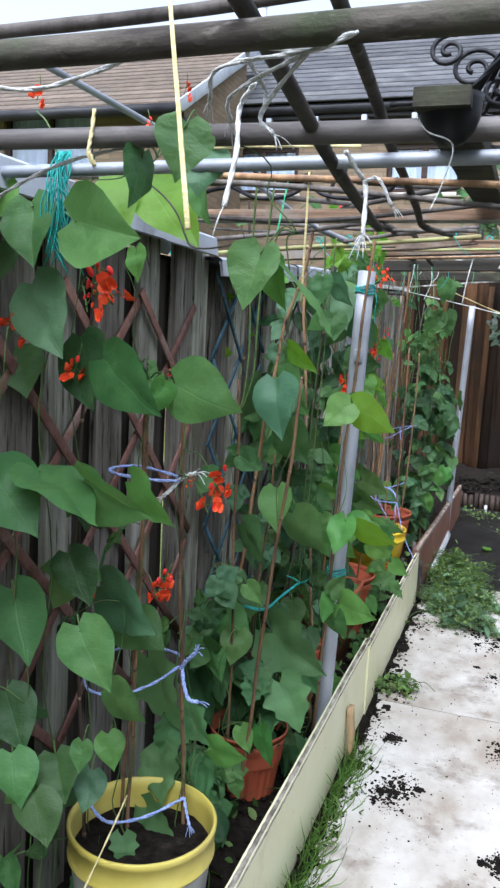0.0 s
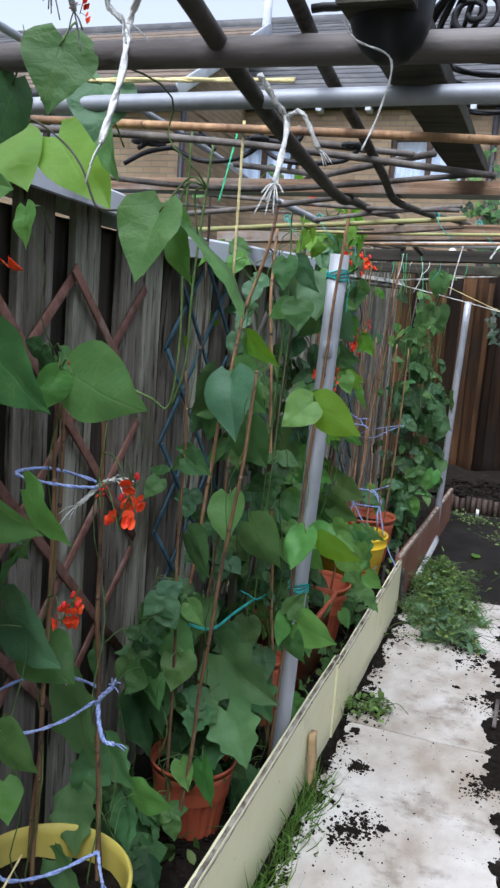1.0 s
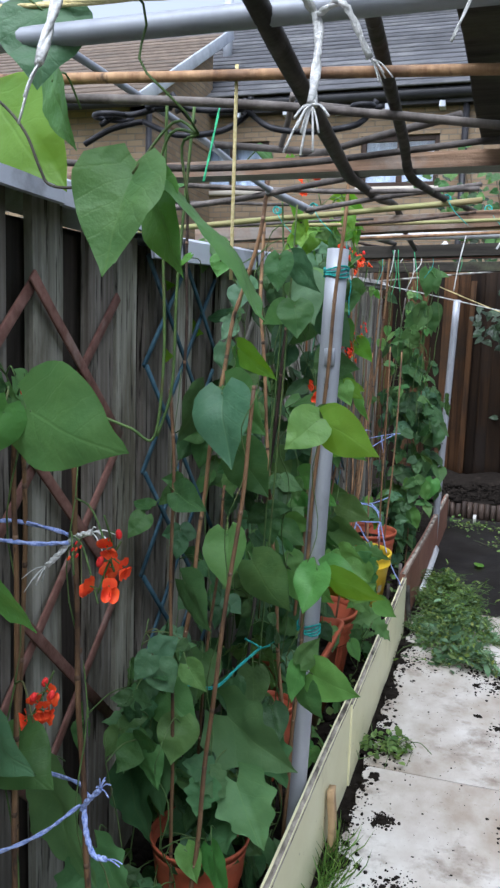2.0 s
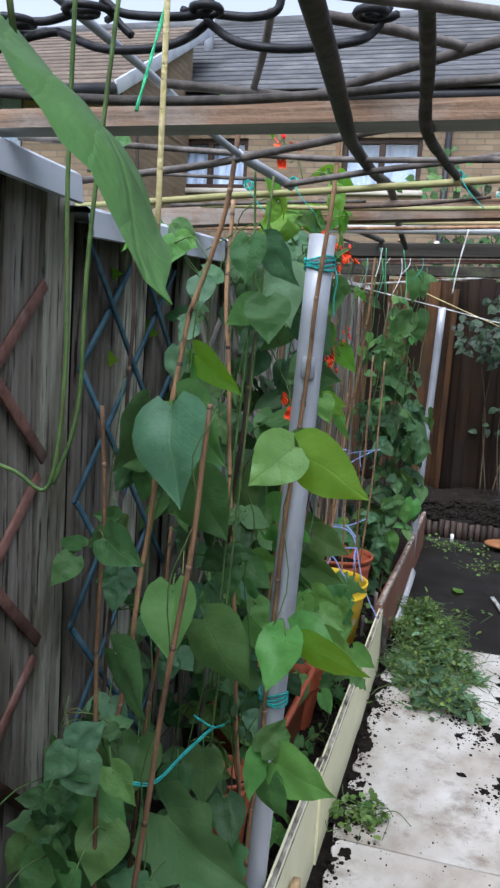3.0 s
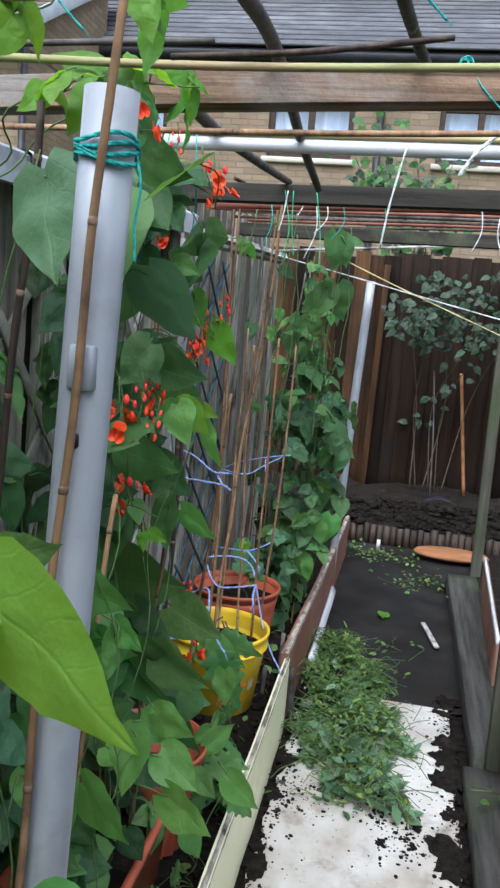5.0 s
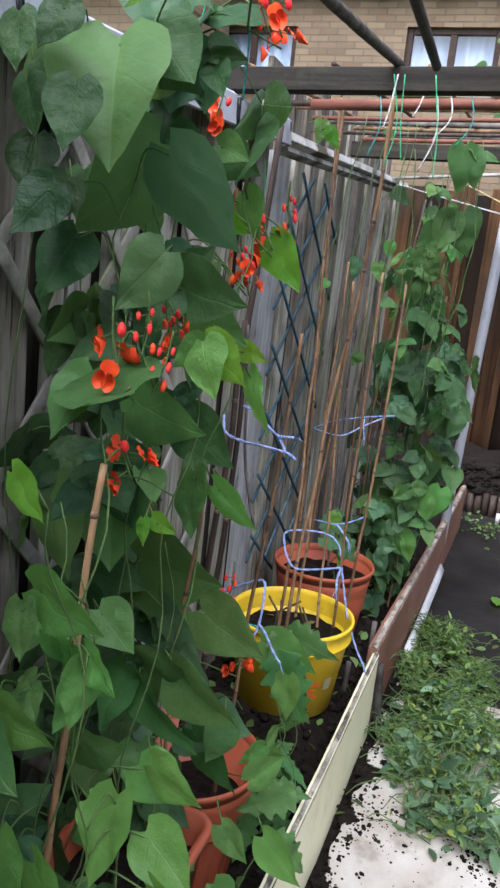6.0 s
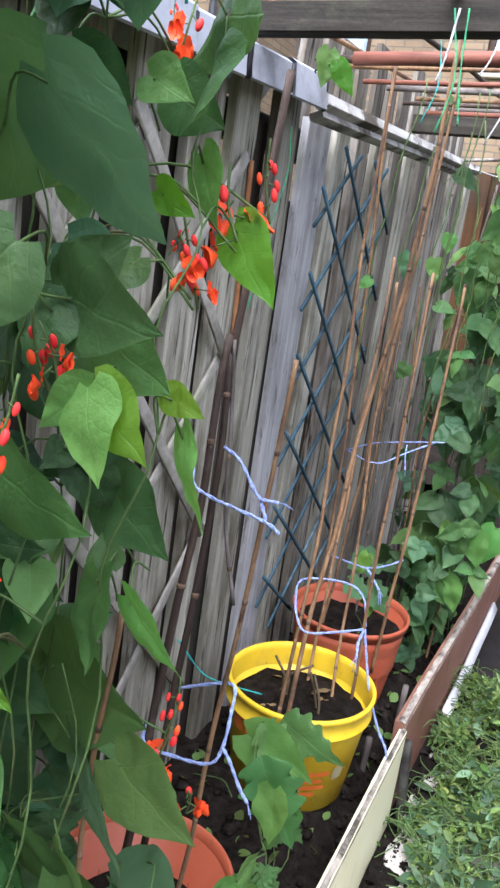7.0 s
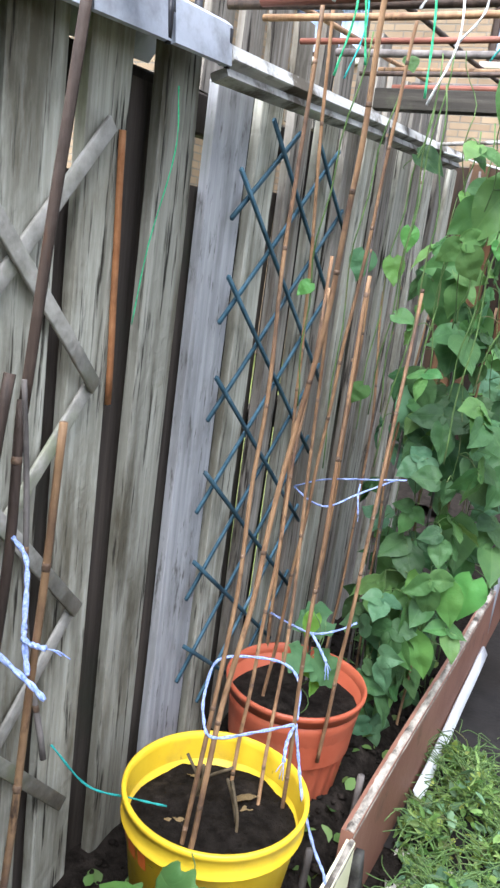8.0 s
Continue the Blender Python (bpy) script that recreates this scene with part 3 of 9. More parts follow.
def lathe(bm, prof, at, n=40, flute=None, mat=0, cap=True):
    """Turns a profile of (radius, height) round an upright axis; flute: (count, depth, from height, to height)."""
    rings = []
    for r, z in prof:
        ring = []
        for j in range(n):
            a = 2 * math.pi * j / n
            q = r
            if flute and flute[2] < z < flute[3]:
                q = r - flute[1] * (0.5 + 0.5 * math.cos(a * flute[0]))
            ring.append(bm.verts.new((at[0] + q * math.cos(a), at[1] + q * math.sin(a), at[2] + z)))
        rings.append(ring)
    for a, b in zip(rings, rings[1:]):
        for j in range(n):
            bm.faces.new((a[j], a[(j + 1) % n], b[(j + 1) % n], b[j])).material_index = mat
    if cap:
        bm.faces.new(rings[0][::-1]).material_index = mat
        bm.faces.new(rings[-1]).material_index = mat


def sheet(bm, x0, x1, y0, y1, nx, ny, height):
    """A grid whose height is a function of x and y."""
    vs = [[bm.verts.new((x0 + (x1 - x0) * i / nx, y0 + (y1 - y0) * j / ny, height(x0 + (x1 - x0) * i / nx, y0 + (y1 - y0) * j / ny))) for j in range(ny + 1)] for i in range(nx + 1)]
    for i in range(nx):
        for j in range(ny):
            bm.faces.new((vs[i][j], vs[i + 1][j], vs[i + 1][j + 1], vs[i][j + 1]))

# ---- ground ----
def rough(x, y, s, h):
    return noise.noise((x * s, y * s, 3.1)) * h + noise.noise((x * s * 3.7, y * s * 3.7, 8.2)) * h * 0.45


bm = bmesh.new()
sheet(bm, -700, 700, -700, 700, 12, 12, lambda x, y: -0.06)
solo("ground", bm, "lawn", "rough green and straw-coloured garden lawn", "ground", kind="structure", at=(0, 0, -0.06))

bm = bmesh.new()
sheet(bm, -0.02, 1.3, -1.6, 4.55, 40, 150, lambda x, y: -0.012 + rough(x, y, 6, 0.010))
solo("path_soil", bm, "soil", "dark crumbly soil round the white path sheets", "soil", kind="structure")
bm = bmesh.new()
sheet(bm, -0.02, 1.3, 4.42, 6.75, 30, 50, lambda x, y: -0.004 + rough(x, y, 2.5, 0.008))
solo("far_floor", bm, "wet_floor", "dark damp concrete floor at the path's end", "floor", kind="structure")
def bed_height(x, y):
    """The bed's soil, heaped up round the pots at the far end."""
    lift = max(0.0, min(1.0, (y - 3.35) / 0.35)) * max(0.0, min(1.0, (5.2 - y) / 0.5)) * max(0.15, min(1.0, (-0.012 - x) / 0.10))
    return 0.085 + 0.085 * lift + rough(x, y, 7, 0.022)


bm = bmesh.new()
sheet(bm, -0.62, -0.012, -1.6, 7.0, 40, 300, bed_height)
solo("bed_soil", bm, "soil", "dark moist soil of the planting bed", "soil", kind="structure")


def slab(y0, y1, x0, x1, tilt, label):
    """One white sheet of the path, its rim worn and uneven."""
    bm = bmesh.new()
    nx, ny = 30, 60
    grid = []
    for i in range(nx + 1):
        row = []
        for j in range(ny + 1):
            u, v = i / nx, j / ny
            x, y = x0 + (x1 - x0) * u, y0 + (y1 - y0) * v
            if i == 0:
                x += abs(noise.noise((y * 9, 1, 0))) * 0.05
            if i == nx:
                x -= abs(noise.noise((y * 8, 7, 0))) * 0.06
            x += tilt * (y - y0)
            row.append(bm.verts.new((x, y, 0.006 + noise.noise((x * 4, y * 4, 2)) * 0.002)))
        grid.append(row)
    for i in range(nx):
        for j in range(ny):
            bm.faces.new((grid[i][j], grid[i + 1][j], grid[i + 1][j + 1], grid[i][j + 1]))
    r = bmesh.ops.extrude_face_region(bm, geom=bm.faces[:])
    bmesh.ops.translate(bm, verts=[v for v in r["geom"] if isinstance(v, bmesh.types.BMVert)], vec=(0, 0, -0.02))
    bmesh.ops.recalc_face_normals(bm, faces=bm.faces)
    return solo("path_sheet", bm, "slab", label, "path sheet", "white sheets of the path", smooth=False)


slab(-1.3, 1.42, 0.04, 0.585, 0.0, "soiled white board laid flat as garden path")
slab(1.425, 2.822, 0.035, 0.575, 0.0, "white path board with brown stains and soil crumbs")
slab(2.828, 4.42, 0.025, 0.56, 0.004, "white path board half hidden by pulled weeds")


def crumbs(name, count, spread, size, label, seed, mat="soil"):
    """Loose clods scattered by a function that gives each its place."""
    r = random.Random(seed)
    t = bmesh.new()
    bmesh.ops.create_icosphere(t, subdivisions=1, radius=1)
    t.verts.index_update()
    vs, fs = [v.co.copy() for v in t.verts], [[v.index for v in f.verts] for f in t.faces]
    t.free()
    verts, faces = [], []
    for _ in range(count):
        x, y, z = spread(r)
        s = size * r.choice((0.35, 0.5, 0.6, 0.8, 1.0, 1.0, 1.8))
        e, k = (r.uniform(0.7, 1.3), r.uniform(0.7, 1.5), r.uniform(0.35, 0.6)), len(verts)
        verts += [(x + v.x * e[0] * s * r.uniform(0.65, 1.25), y + v.y * e[1] * s * r.uniform(0.65, 1.25), z + s * 0.2 + v.z * e[2] * s) for v in vs]
        faces += [[k + i for i in f] for f in fs]
    me = bpy.data.meshes.new(name)
    me.from_pydata(verts, [], faces)
    bm = bmesh.new()
    bm.from_mesh(me)
    solo(name, bm, mat, label, "soil", kind="stuff")


def smears(count, spread, size, label, seed):
    """Thin ragged films of soil trodden onto the path."""
    r = random.Random(seed)
    bm = bmesh.new()
    for i in range(count):
        x, y, z = spread(r)
        s, k = size * r.choice((0.5, 0.7, 1.0, 1.6)), 26
        c = bm.verts.new((x, y, z + 0.006))
        ring = []
        for j in range(k):
            t = 2 * math.pi * j / k
            q = s * (0.75 + 0.5 * noise.noise((math.cos(t) * 1.6 + i * 3.1, math.sin(t) * 1.6, seed)) + 0.3 * noise.noise((math.cos(t) * 6 + i, math.sin(t) * 6, 2)))
            ring.append(bm.verts.new((x + max(0.15 * s, q) * math.cos(t), y + 1.3 * max(0.15 * s, q) * math.sin(t), 0.0075)))
        for j in range(k):
            bm.faces.new((c, ring[j], ring[(j + 1) % k]))
    solo("soil_film", bm, "soil", label, "soil", kind="stuff")


def edge_left(r):
    return 0.03 + abs(r.gauss(0, 0.026)), r.uniform(0.9, 4.5), 0.005


def edge_right(r):
    y = r.uniform(2.6, 4.5) if r.random() < 0.85 else r.uniform(0.9, 2.6)
    return 0.575 - abs(r.gauss(0, 0.034 if y > 2.6 else 0.015)), y, 0.005


def anywhere(r):
    return r.uniform(0.06, 0.56), r.uniform(0.9, 4.4), 0.007


def heaps(r):
    c = r.choice(((0.163, 2.2, 0.035), (0.2, 2.27, 0.03), (0.13, 2.55, 0.014), (0.5, 2.0, 0.02), (0.42, 3.6, 0.05), (0.5, 3.2, 0.05), (0.07, 3.7, 0.05), (0.1, 2.95, 0.035), (0.49, 2.6, 0.03), (0.35, 3.75, 0.06)))
    return r.gauss(c[0], c[2]), r.gauss(c[1], c[2] * 1.2), 0.006


def bed_clod(r):
    x, y = r.uniform(-0.42, -0.02), r.uniform(0.8, 5.2)
    return x, y, bed_height(x, y) + 0.004


crumbs("soil_crumbs", 1400, edge_left, 0.0036, "dark soil spilt along the cream board", 1)
crumbs("soil_crumbs", 1500, edge_right, 0.0036, "dark soil spilt along the path's edge", 2)
crumbs("soil_crumbs", 650, anywhere, 0.0020, "fine soil crumbs strewn over the white path", 3)
crumbs("soil_crumbs", 2200, heaps, 0.0034, "small heaps of dark soil on the path", 4)
smears(46, edge_left, 0.026, "ragged soil film along the cream board", 11)
smears(70, edge_right, 0.034, "ragged soil film along the path's edge", 12)
smears(60, heaps, 0.012, "ragged patches of soil on the path", 13)
crumbs("soil_crumbs", 1500, bed_clod, 0.009, "crumbly clods on the planting bed", 5)


# ---- bed edging ----
def edging(name, y0, y1, x, z0, z1, th, mats, label, slope=0.0, seed=0, dx=0.0):
    """An upright board with a frayed top edge; its face and its top are separate parts."""
    t = thing(name, (x, (y0 + y1) / 2, z0), label, "board", "boards edging the bed")
    n = 60
    bm = bmesh.new()
    rows = []
    for i in range(n + 1):
        y = y0 + (y1 - y0) * i / n
        zt = z1 + slope * (y - y0) - abs(noise.noise((y * 7, seed, 0))) * 0.006
        xx = x + dx * (y - y0) + noise.noise((y * 1.5, seed, 4)) * 0.004
        rows.append([bm.verts.new((xx, y, z0)), bm.verts.new((xx, y, zt)), bm.verts.new((xx - th, y, zt)), bm.verts.new((xx - th, y, z0))])
    for a, b in zip(rows, rows[1:]):
        for j in range(4):
            bm.faces.new((a[j], a[(j + 1) % 4], b[(j + 1) % 4], b[j]))
    bm.faces.new(rows[0])
    bm.faces.new(rows[-1][::-1])
    bmesh.ops.recalc_face_normals(bm, faces=bm.faces)
    part("panel", bm, mats[0], t, smooth=False)
    bm = bmesh.new()
    rows = []
    for i in range(n * 2 + 1):
        y = y0 + (y1 - y0) * i / (n * 2)
        zt = z1 + slope * (y - y0) + 0.001
        xx = x + dx * (y - y0) + noise.noise((y * 1.5, seed, 4)) * 0.004
        jit = [abs(noise.noise((y * 23, k, seed))) * 0.007 for k in range(3)]
        rows.append([bm.verts.new((xx + 0.001, y, zt - 0.012 - jit[0])), bm.verts.new((xx - 0.002, y, zt + jit[1] * 0.5)), bm.verts.new((xx - th * 0.5, y, zt + 0.002 + jit[2])), bm.verts.new((xx - th - 0.001, y, zt - 0.010))])
    for a, b in zip(rows, rows[1:]):
        for j in range(3):
            bm.faces.new((a[j], b[j], b[j + 1], a[j + 1]))
    part("frayed_edge", bm, mats[1], t, "swollen frayed chipboard edge")
    return t


edging("bed_board", 0.55, 2.76, 0.0, -0.03, 0.262, 0.018, ("board_cream", "chip"), "cream-painted chipboard standing along the planting bed", 0.0, 1)
edging("bed_board", 2.72, 4.085, 0.006, -0.03, 0.245, 0.018, ("board_cream", "chip"), "cream-painted board ending at a brown board", 0.004, 2)
edging("bed_board", 4.09, 6.35, 0.0, -0.03, 0.262, 0.026, ("board_brown", "chip"), "brown board with a decayed pale top edge", -0.012, 3, 0.022)

bm = bmesh.new()
lath(bm, (0.022, 2.40, -0.02), (0.014, 2.395, 0.165), 0.034, 0.018, (1, 0, 0), seed=4)
solo("wooden_peg", bm, "wood_new", "short pale wooden peg against the cream board", "peg", "pegs holding the boards")
bm = bmesh.new()
lath(bm, (0.03, 4.12, -0.02), (0.008, 4.12, 0.2), 0.03, 0.02, (1, 0, 0), seed=6)
solo("wooden_peg", bm, "sleeper", "short grey wooden peg where the boards meet", "peg", "pegs holding the boards")
bm = bmesh.new()
lath(bm, (0.036, 4.60, 0.03), (0.046, 5.50, 0.045), 0.035, 0.012, (1, 0, 0.6), seed=5)
solo("white_strip", bm, "white_pipe", "white plastic strip lying along the brown board", "plastic strip")
for a, b in (((-0.05, 4.28, 0.08), (-0.045, 4.27, 0.26)), ((-0.075, 4.05, 0.08), (-0.07, 4.05, 0.22))):
    bm = bmesh.new()
    tube(bm, curve([a, b], 4), 0.008, 7)
    solo("short_stick", bm, "cane_grey", "short grey stick pushed into the soil", "stick", "short sticks in the bed")

# ---- fence beside the bed ----
fence = thing("fence", (-0.46, 2.5, 0), "weathered grey hit-and-miss timber fence with light slits", "fence", kind="structure")
starts = [-1.2, -1.0, -0.8, -0.62, -0.44, -0.25, -0.06, 0.13, 0.32, 0.51, 0.70, 0.89, 1.08, 1.18, 1.33, 1.525, 1.72, 1.915, 2.05, 2.18, 2.36, 2.53, 2.70, 2.87, 3.04, 3.21, 3.37, 3.53, 3.69, 3.855, 4.03, 4.20, 4.35, 4.50, 4.65, 4.80, 4.96, 5.12, 5.28, 5.44, 5.60, 5.76]
def cap_z(y):
    """The underside of the capping, which steps down once and then climbs along the fence."""
    return 1.552 - 0.006 * y if y < 2.07 else 1.491 + 0.05 * (y - 2.14) if y < 3.95 else 1.588 + 0.052 * (y - 3.95)


for i, y in enumerate(starts):
    r = random.Random(i)
    w = 0.105 + r.uniform(-0.012, 0.012)
    if abs(y - 4.03) < 0.01:
        w = 0.135
    if abs(y - 2.18) < 0.01:
        w = 0.15
    bm = bmesh.new()
    lath(bm, (-0.448 + r.uniform(-0.004, 0.004), y + w / 2, 0.02), (-0.448 + r.uniform(-0.004, 0.004), y + w / 2 + r.uniform(-0.008, 0.008), cap_z(y) + (0.03 if y < 3.9 else -0.012)), w, 0.020, (1, 0, 0), r.uniform(-0.004, 0.004), 10, i, 0.06)
    part("slat", bm, "fence_silver" if abs(y - 4.03) < 0.01 else ("fence", "fence_green")[i % 2] if y > 4.1 else "fence_green" if y > 3.1 else ("fence_green", "fence", "fence_green", "fence")[i % 4], fence, smooth=False)
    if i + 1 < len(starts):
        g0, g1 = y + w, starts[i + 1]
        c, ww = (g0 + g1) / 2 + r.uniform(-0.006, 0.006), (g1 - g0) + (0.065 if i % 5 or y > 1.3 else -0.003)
        # board behind the gap, coloured dark as the shade between slats
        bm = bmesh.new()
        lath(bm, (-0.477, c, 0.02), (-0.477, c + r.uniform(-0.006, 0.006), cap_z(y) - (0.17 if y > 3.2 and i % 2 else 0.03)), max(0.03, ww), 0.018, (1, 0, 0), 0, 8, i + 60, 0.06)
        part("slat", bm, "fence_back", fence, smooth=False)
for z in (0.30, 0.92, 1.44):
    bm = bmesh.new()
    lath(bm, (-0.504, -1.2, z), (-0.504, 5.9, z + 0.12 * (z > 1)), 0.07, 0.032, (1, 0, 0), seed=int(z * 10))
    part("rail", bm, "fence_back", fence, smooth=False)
# white capping in lengths, with folded lip
for i, (y0, y1) in enumerate(((-1.2, 0.35), (0.355, 1.72), (1.725, 2.065), (2.10, 2.275), (2.28, 2.47), (2.475, 2.555), (2.56, 2.86), (2.865, 3.42), (3.425, 3.60), (3.605, 3.775), (3.78, 3.945))):
    bm = bmesh.new()
    n = 10
    lift = 0.004 * math.sin(i * 1.9) + (0.009 if i > 5 else 0.0)
    prof = [(-0.53, 0.0), (-0.53, 0.050 + lift), (-0.515, 0.056 + lift), (-0.395, 0.054 + lift), (-0.384, 0.047 + lift), (-0.378, 0.0), (-0.385, -0.002), (-0.391, 0.040), (-0.50, 0.042)]
    rows = []
    for k in range(n + 1):
        y = y0 + (y1 - y0) * k / n
        rows.append([bm.verts.new((px + 0.004 * math.sin(i * 2.1), y, cap_z(y) + pz + noise.noise((y * 2, i, 0)) * 0.003)) for px, pz in prof])
    for a, b in zip(rows, rows[1:]):
        for j in range(len(prof)):
            bm.faces.new((a[j], b[j], b[(j + 1) % len(prof)], a[(j + 1) % len(prof)]))
    bmesh.ops.recalc_face_normals(bm, faces=bm.faces)
    part("capping", bm, "cap", fence, "pale metal capping with dark joints", smooth=False)
    if i > 2:
        bm = bmesh.new()
        lath(bm, (-0.381, y1 - 0.004, cap_z(y1) - 0.004), (-0.381, y1 - 0.004, cap_z(y1) + 0.052), 0.009, 0.006, (1, 0, 0), 0, 3, i)
        part("joint", bm, "black", fence, "dark folded joint")
bm = bmesh.new()
lath(bm, (-0.392, 3.95, cap_z(3.95) + 0.010), (-0.37, 5.55, cap_z(5.55) + 0.004), 0.024, 0.03, (1, 0, 0.35), seed=3)
part("capping", bm, "batten", fence, "flaking white-painted batten", smooth=False)
bm = bmesh.new()
lath(bm, (-0.398, 3.95, cap_z(3.95) - 0.018), (-0.378, 5.55, cap_z(5.55) - 0.022), 0.014, 0.03, (1, 0, 0.35), seed=4)
part("rail", bm, "batten", fence, "thin white-painted rail under the batten", smooth=False)
# extension boards above the fence at its far end
for i in range(14):
    y = 4.1 + i * 0.13
    r = random.Random(i + 500)
    bm = bmesh.new()
    lath(bm, (-0.50, y, cap_z(y) - 0.03), (-0.50 + r.uniform(-0.01, 0.01), y + r.uniform(-0.01, 0.01), cap_z(y) + r.uniform(0.16, 0.26)), 0.085, 0.016, (1, 0, 0), 0, 5, i + 90, 0.06)
    part("slat", bm, "fence", fence, smooth=False)
for i, (y, z0, z1) in enumerate(((3.781, 1.057, 1.454),)):
    bm = bmesh.new()
    lath(bm, (-0.434, y, z0), (-0.434, 3.760, z1), 0.010, 0.006, (1, 0, 0), seed=i)
    part("strip", bm, "orange_wood", fence, "split orange strip of bare wood")


# ---- trellises on the fence ----
def trellis(name, y0, y1, z0, z1, x, sy, sz, w, mat, label):
    """Crossed laths in two layers; each lath is a part."""
    t = thing(name, (x, (y0 + y1) / 2, z0), label, "trellis")
    H0 = z1 - z0
    k = sz / sy
    for sgn, off in ((1, 0.0), (-1, 0.008)):
        c = -H0 / k
        while c < (y1 - y0):
            # lath: y = y0 + c + s, z = z0 + k*s (or mirrored)
            s0, s1 = max(0.0, -c), min(H0 / k, (y1 - y0) - c)
            if s1 - s0 > 0.06:
                pa, pb = (c + s0, k * s0), (c + s1, k * s1)
                if sgn < 0:
                    pa, pb = (pa[0], H0 - pa[1]), (pb[0], H0 - pb[1])
                bm = bmesh.new()
                lath(bm, (x + off, y0 + pa[0] - 0.01, z0 + pa[1]), (x + off, y0 + pb[0] + 0.01, z0 + pb[1]), w, 0.006, (1, 0, 0), 0, 5, int(c * 100))
                part("lath", bm, mat, t)
            c += sy
    return t


trellis("trellis", 4.11, 4.66, 0.32, 1.55, -0.425, 0.235, 0.188, 0.0085, "teal_trellis", "blue-green diamond trellis fixed to the fence")
trellis("trellis", 2.16, 2.60, 0.25, 1.50, -0.425, 0.23, 0.25, 0.012, "teal_trellis", "narrow blue trellis behind the bean canes")
trellis("trellis", 1.05, 2.02, 0.42, 1.42, -0.430, 0.33, 0.33, 0.022, "brown_trellis", "red-brown expanding trellis on the grey fence")
trellis("trellis", 2.75, 3.72, 0.35, 1.48, -0.430, 0.33, 0.36, 0.024, "grey_trellis", "grey expanding wooden trellis on the fence")

# ---- pergola overhead ----
GP = "bars of the overhead frame"


def bar(name, a, b, r, mat, label, wob=0.0, n=12, k=14, taper=0.0, cat="pole"):
    bm = bmesh.new()
    a, b = Vector(a), Vector(b)
    pts, rr = [], []
    for i in range(k + 1):
        t = i / k
        p = a.lerp(b, t)
        p += Vector((noise.noise((t * 4, a.x, a.y)), noise.noise((t * 4, a.y, 9)), noise.noise((t * 4, a.z, 4)))) * wob
        pts.append(p)
        rr.append(r * (1 - taper * t) * (1 + (noise.noise((t * 9, a.y * 5, 2)) * 0.12 if wob else 0)))
    tube(bm, pts, rr, n)
    return solo(name, bm, mat, label, cat, GP)


bar("overhead_pole", (-0.8, 0.70, 1.598), (1.5, 0.70, 1.606), 0.0140, "bark", "thick dark wooden pole laid across overhead", 0.006)
bar("overhead_pole", (-0.8, 0.981, 1.595), (1.5, 0.985, 1.572), 0.0138, "steel", "dull brown steel pole laid across overhead", 0.0)
bar("overhead_pipe", (-0.8, 1.107, 1.568), (1.5, 1.107, 1.589), 0.0098, "galv", "grey plastic pipe laid across overhead")
bar("bamboo_pole", (-0.75, 1.27, 1.624), (1.4, 1.29, 1.53), 0.0056, "cane", "thin tan bamboo pole across the frame", 0.006)
bar("bamboo_pole", (-0.6, 2.243, 1.556), (0.30, 2.228, 1.618), 0.0062, "cane_green", "greenish bamboo pole tied across the frame", 0.004)
bar("overhead_pipe", (-0.19, 2.988, 1.641), (1.6, 2.988, 1.664), 0.0130, "white_pipe", "white plastic pipe laid across overhead")
bar("bamboo_pole", (-0.15, 2.979, 1.6565), (0.62, 2.979, 1.6665), 0.0055, "cane_green", "thin greenish cane lying along a white pipe", 0.0)
bar("overhead_pipe", (-0.33, 3.934, 1.674), (1.6, 3.923, 1.745), 0.0125, "red_pipe", "rusty red pipe laid across overhead")


def beam(y, z, h, d, x0, x1, mat, label, tz=0.0, ty=0.0, seed=0):
    bm = bmesh.new()
    lath(bm, (x0, y + ty * x0, z + tz * x0), (x1, y + ty * x1, z + tz * x1), h, d, (0, -1, 0), 0, 16, seed, 0.08)
    return solo("timber_beam", bm, mat, label, "beam", GP, smooth=False)


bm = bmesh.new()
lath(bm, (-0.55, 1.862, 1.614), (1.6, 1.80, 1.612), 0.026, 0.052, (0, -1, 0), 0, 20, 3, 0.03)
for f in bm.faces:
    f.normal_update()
    # top and underside get the grey that has the path's bounce painted in
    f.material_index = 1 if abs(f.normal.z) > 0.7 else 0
solo("timber_beam", bm, ["beam", "sleeper_pale"], "brown timber batten with a grey underside, paled as if lit from the path", "beam", GP, smooth=False)
beam(2.605, 1.620, 0.042, 0.040, -0.48, 1.6, "beam", "rough brown timber beam across the frame", 0.042, -0.013, 7)
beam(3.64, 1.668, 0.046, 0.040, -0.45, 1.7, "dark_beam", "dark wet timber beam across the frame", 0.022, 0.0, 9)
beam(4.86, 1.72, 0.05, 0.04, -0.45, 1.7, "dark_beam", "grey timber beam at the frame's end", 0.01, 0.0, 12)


def bent(name, pts, r, mat, label, n=10, cat="pole", taper=0.15):
    bm = bmesh.new()
    c = curve(pts, 8)
    tube(bm, c, [r * (1 - taper * i / len(c)) * (1 + 0.10 * noise.noise((i * 0.6, r * 99, 1))) for i in range(len(c))], n)
    return solo(name, bm, mat, label, cat, GP)


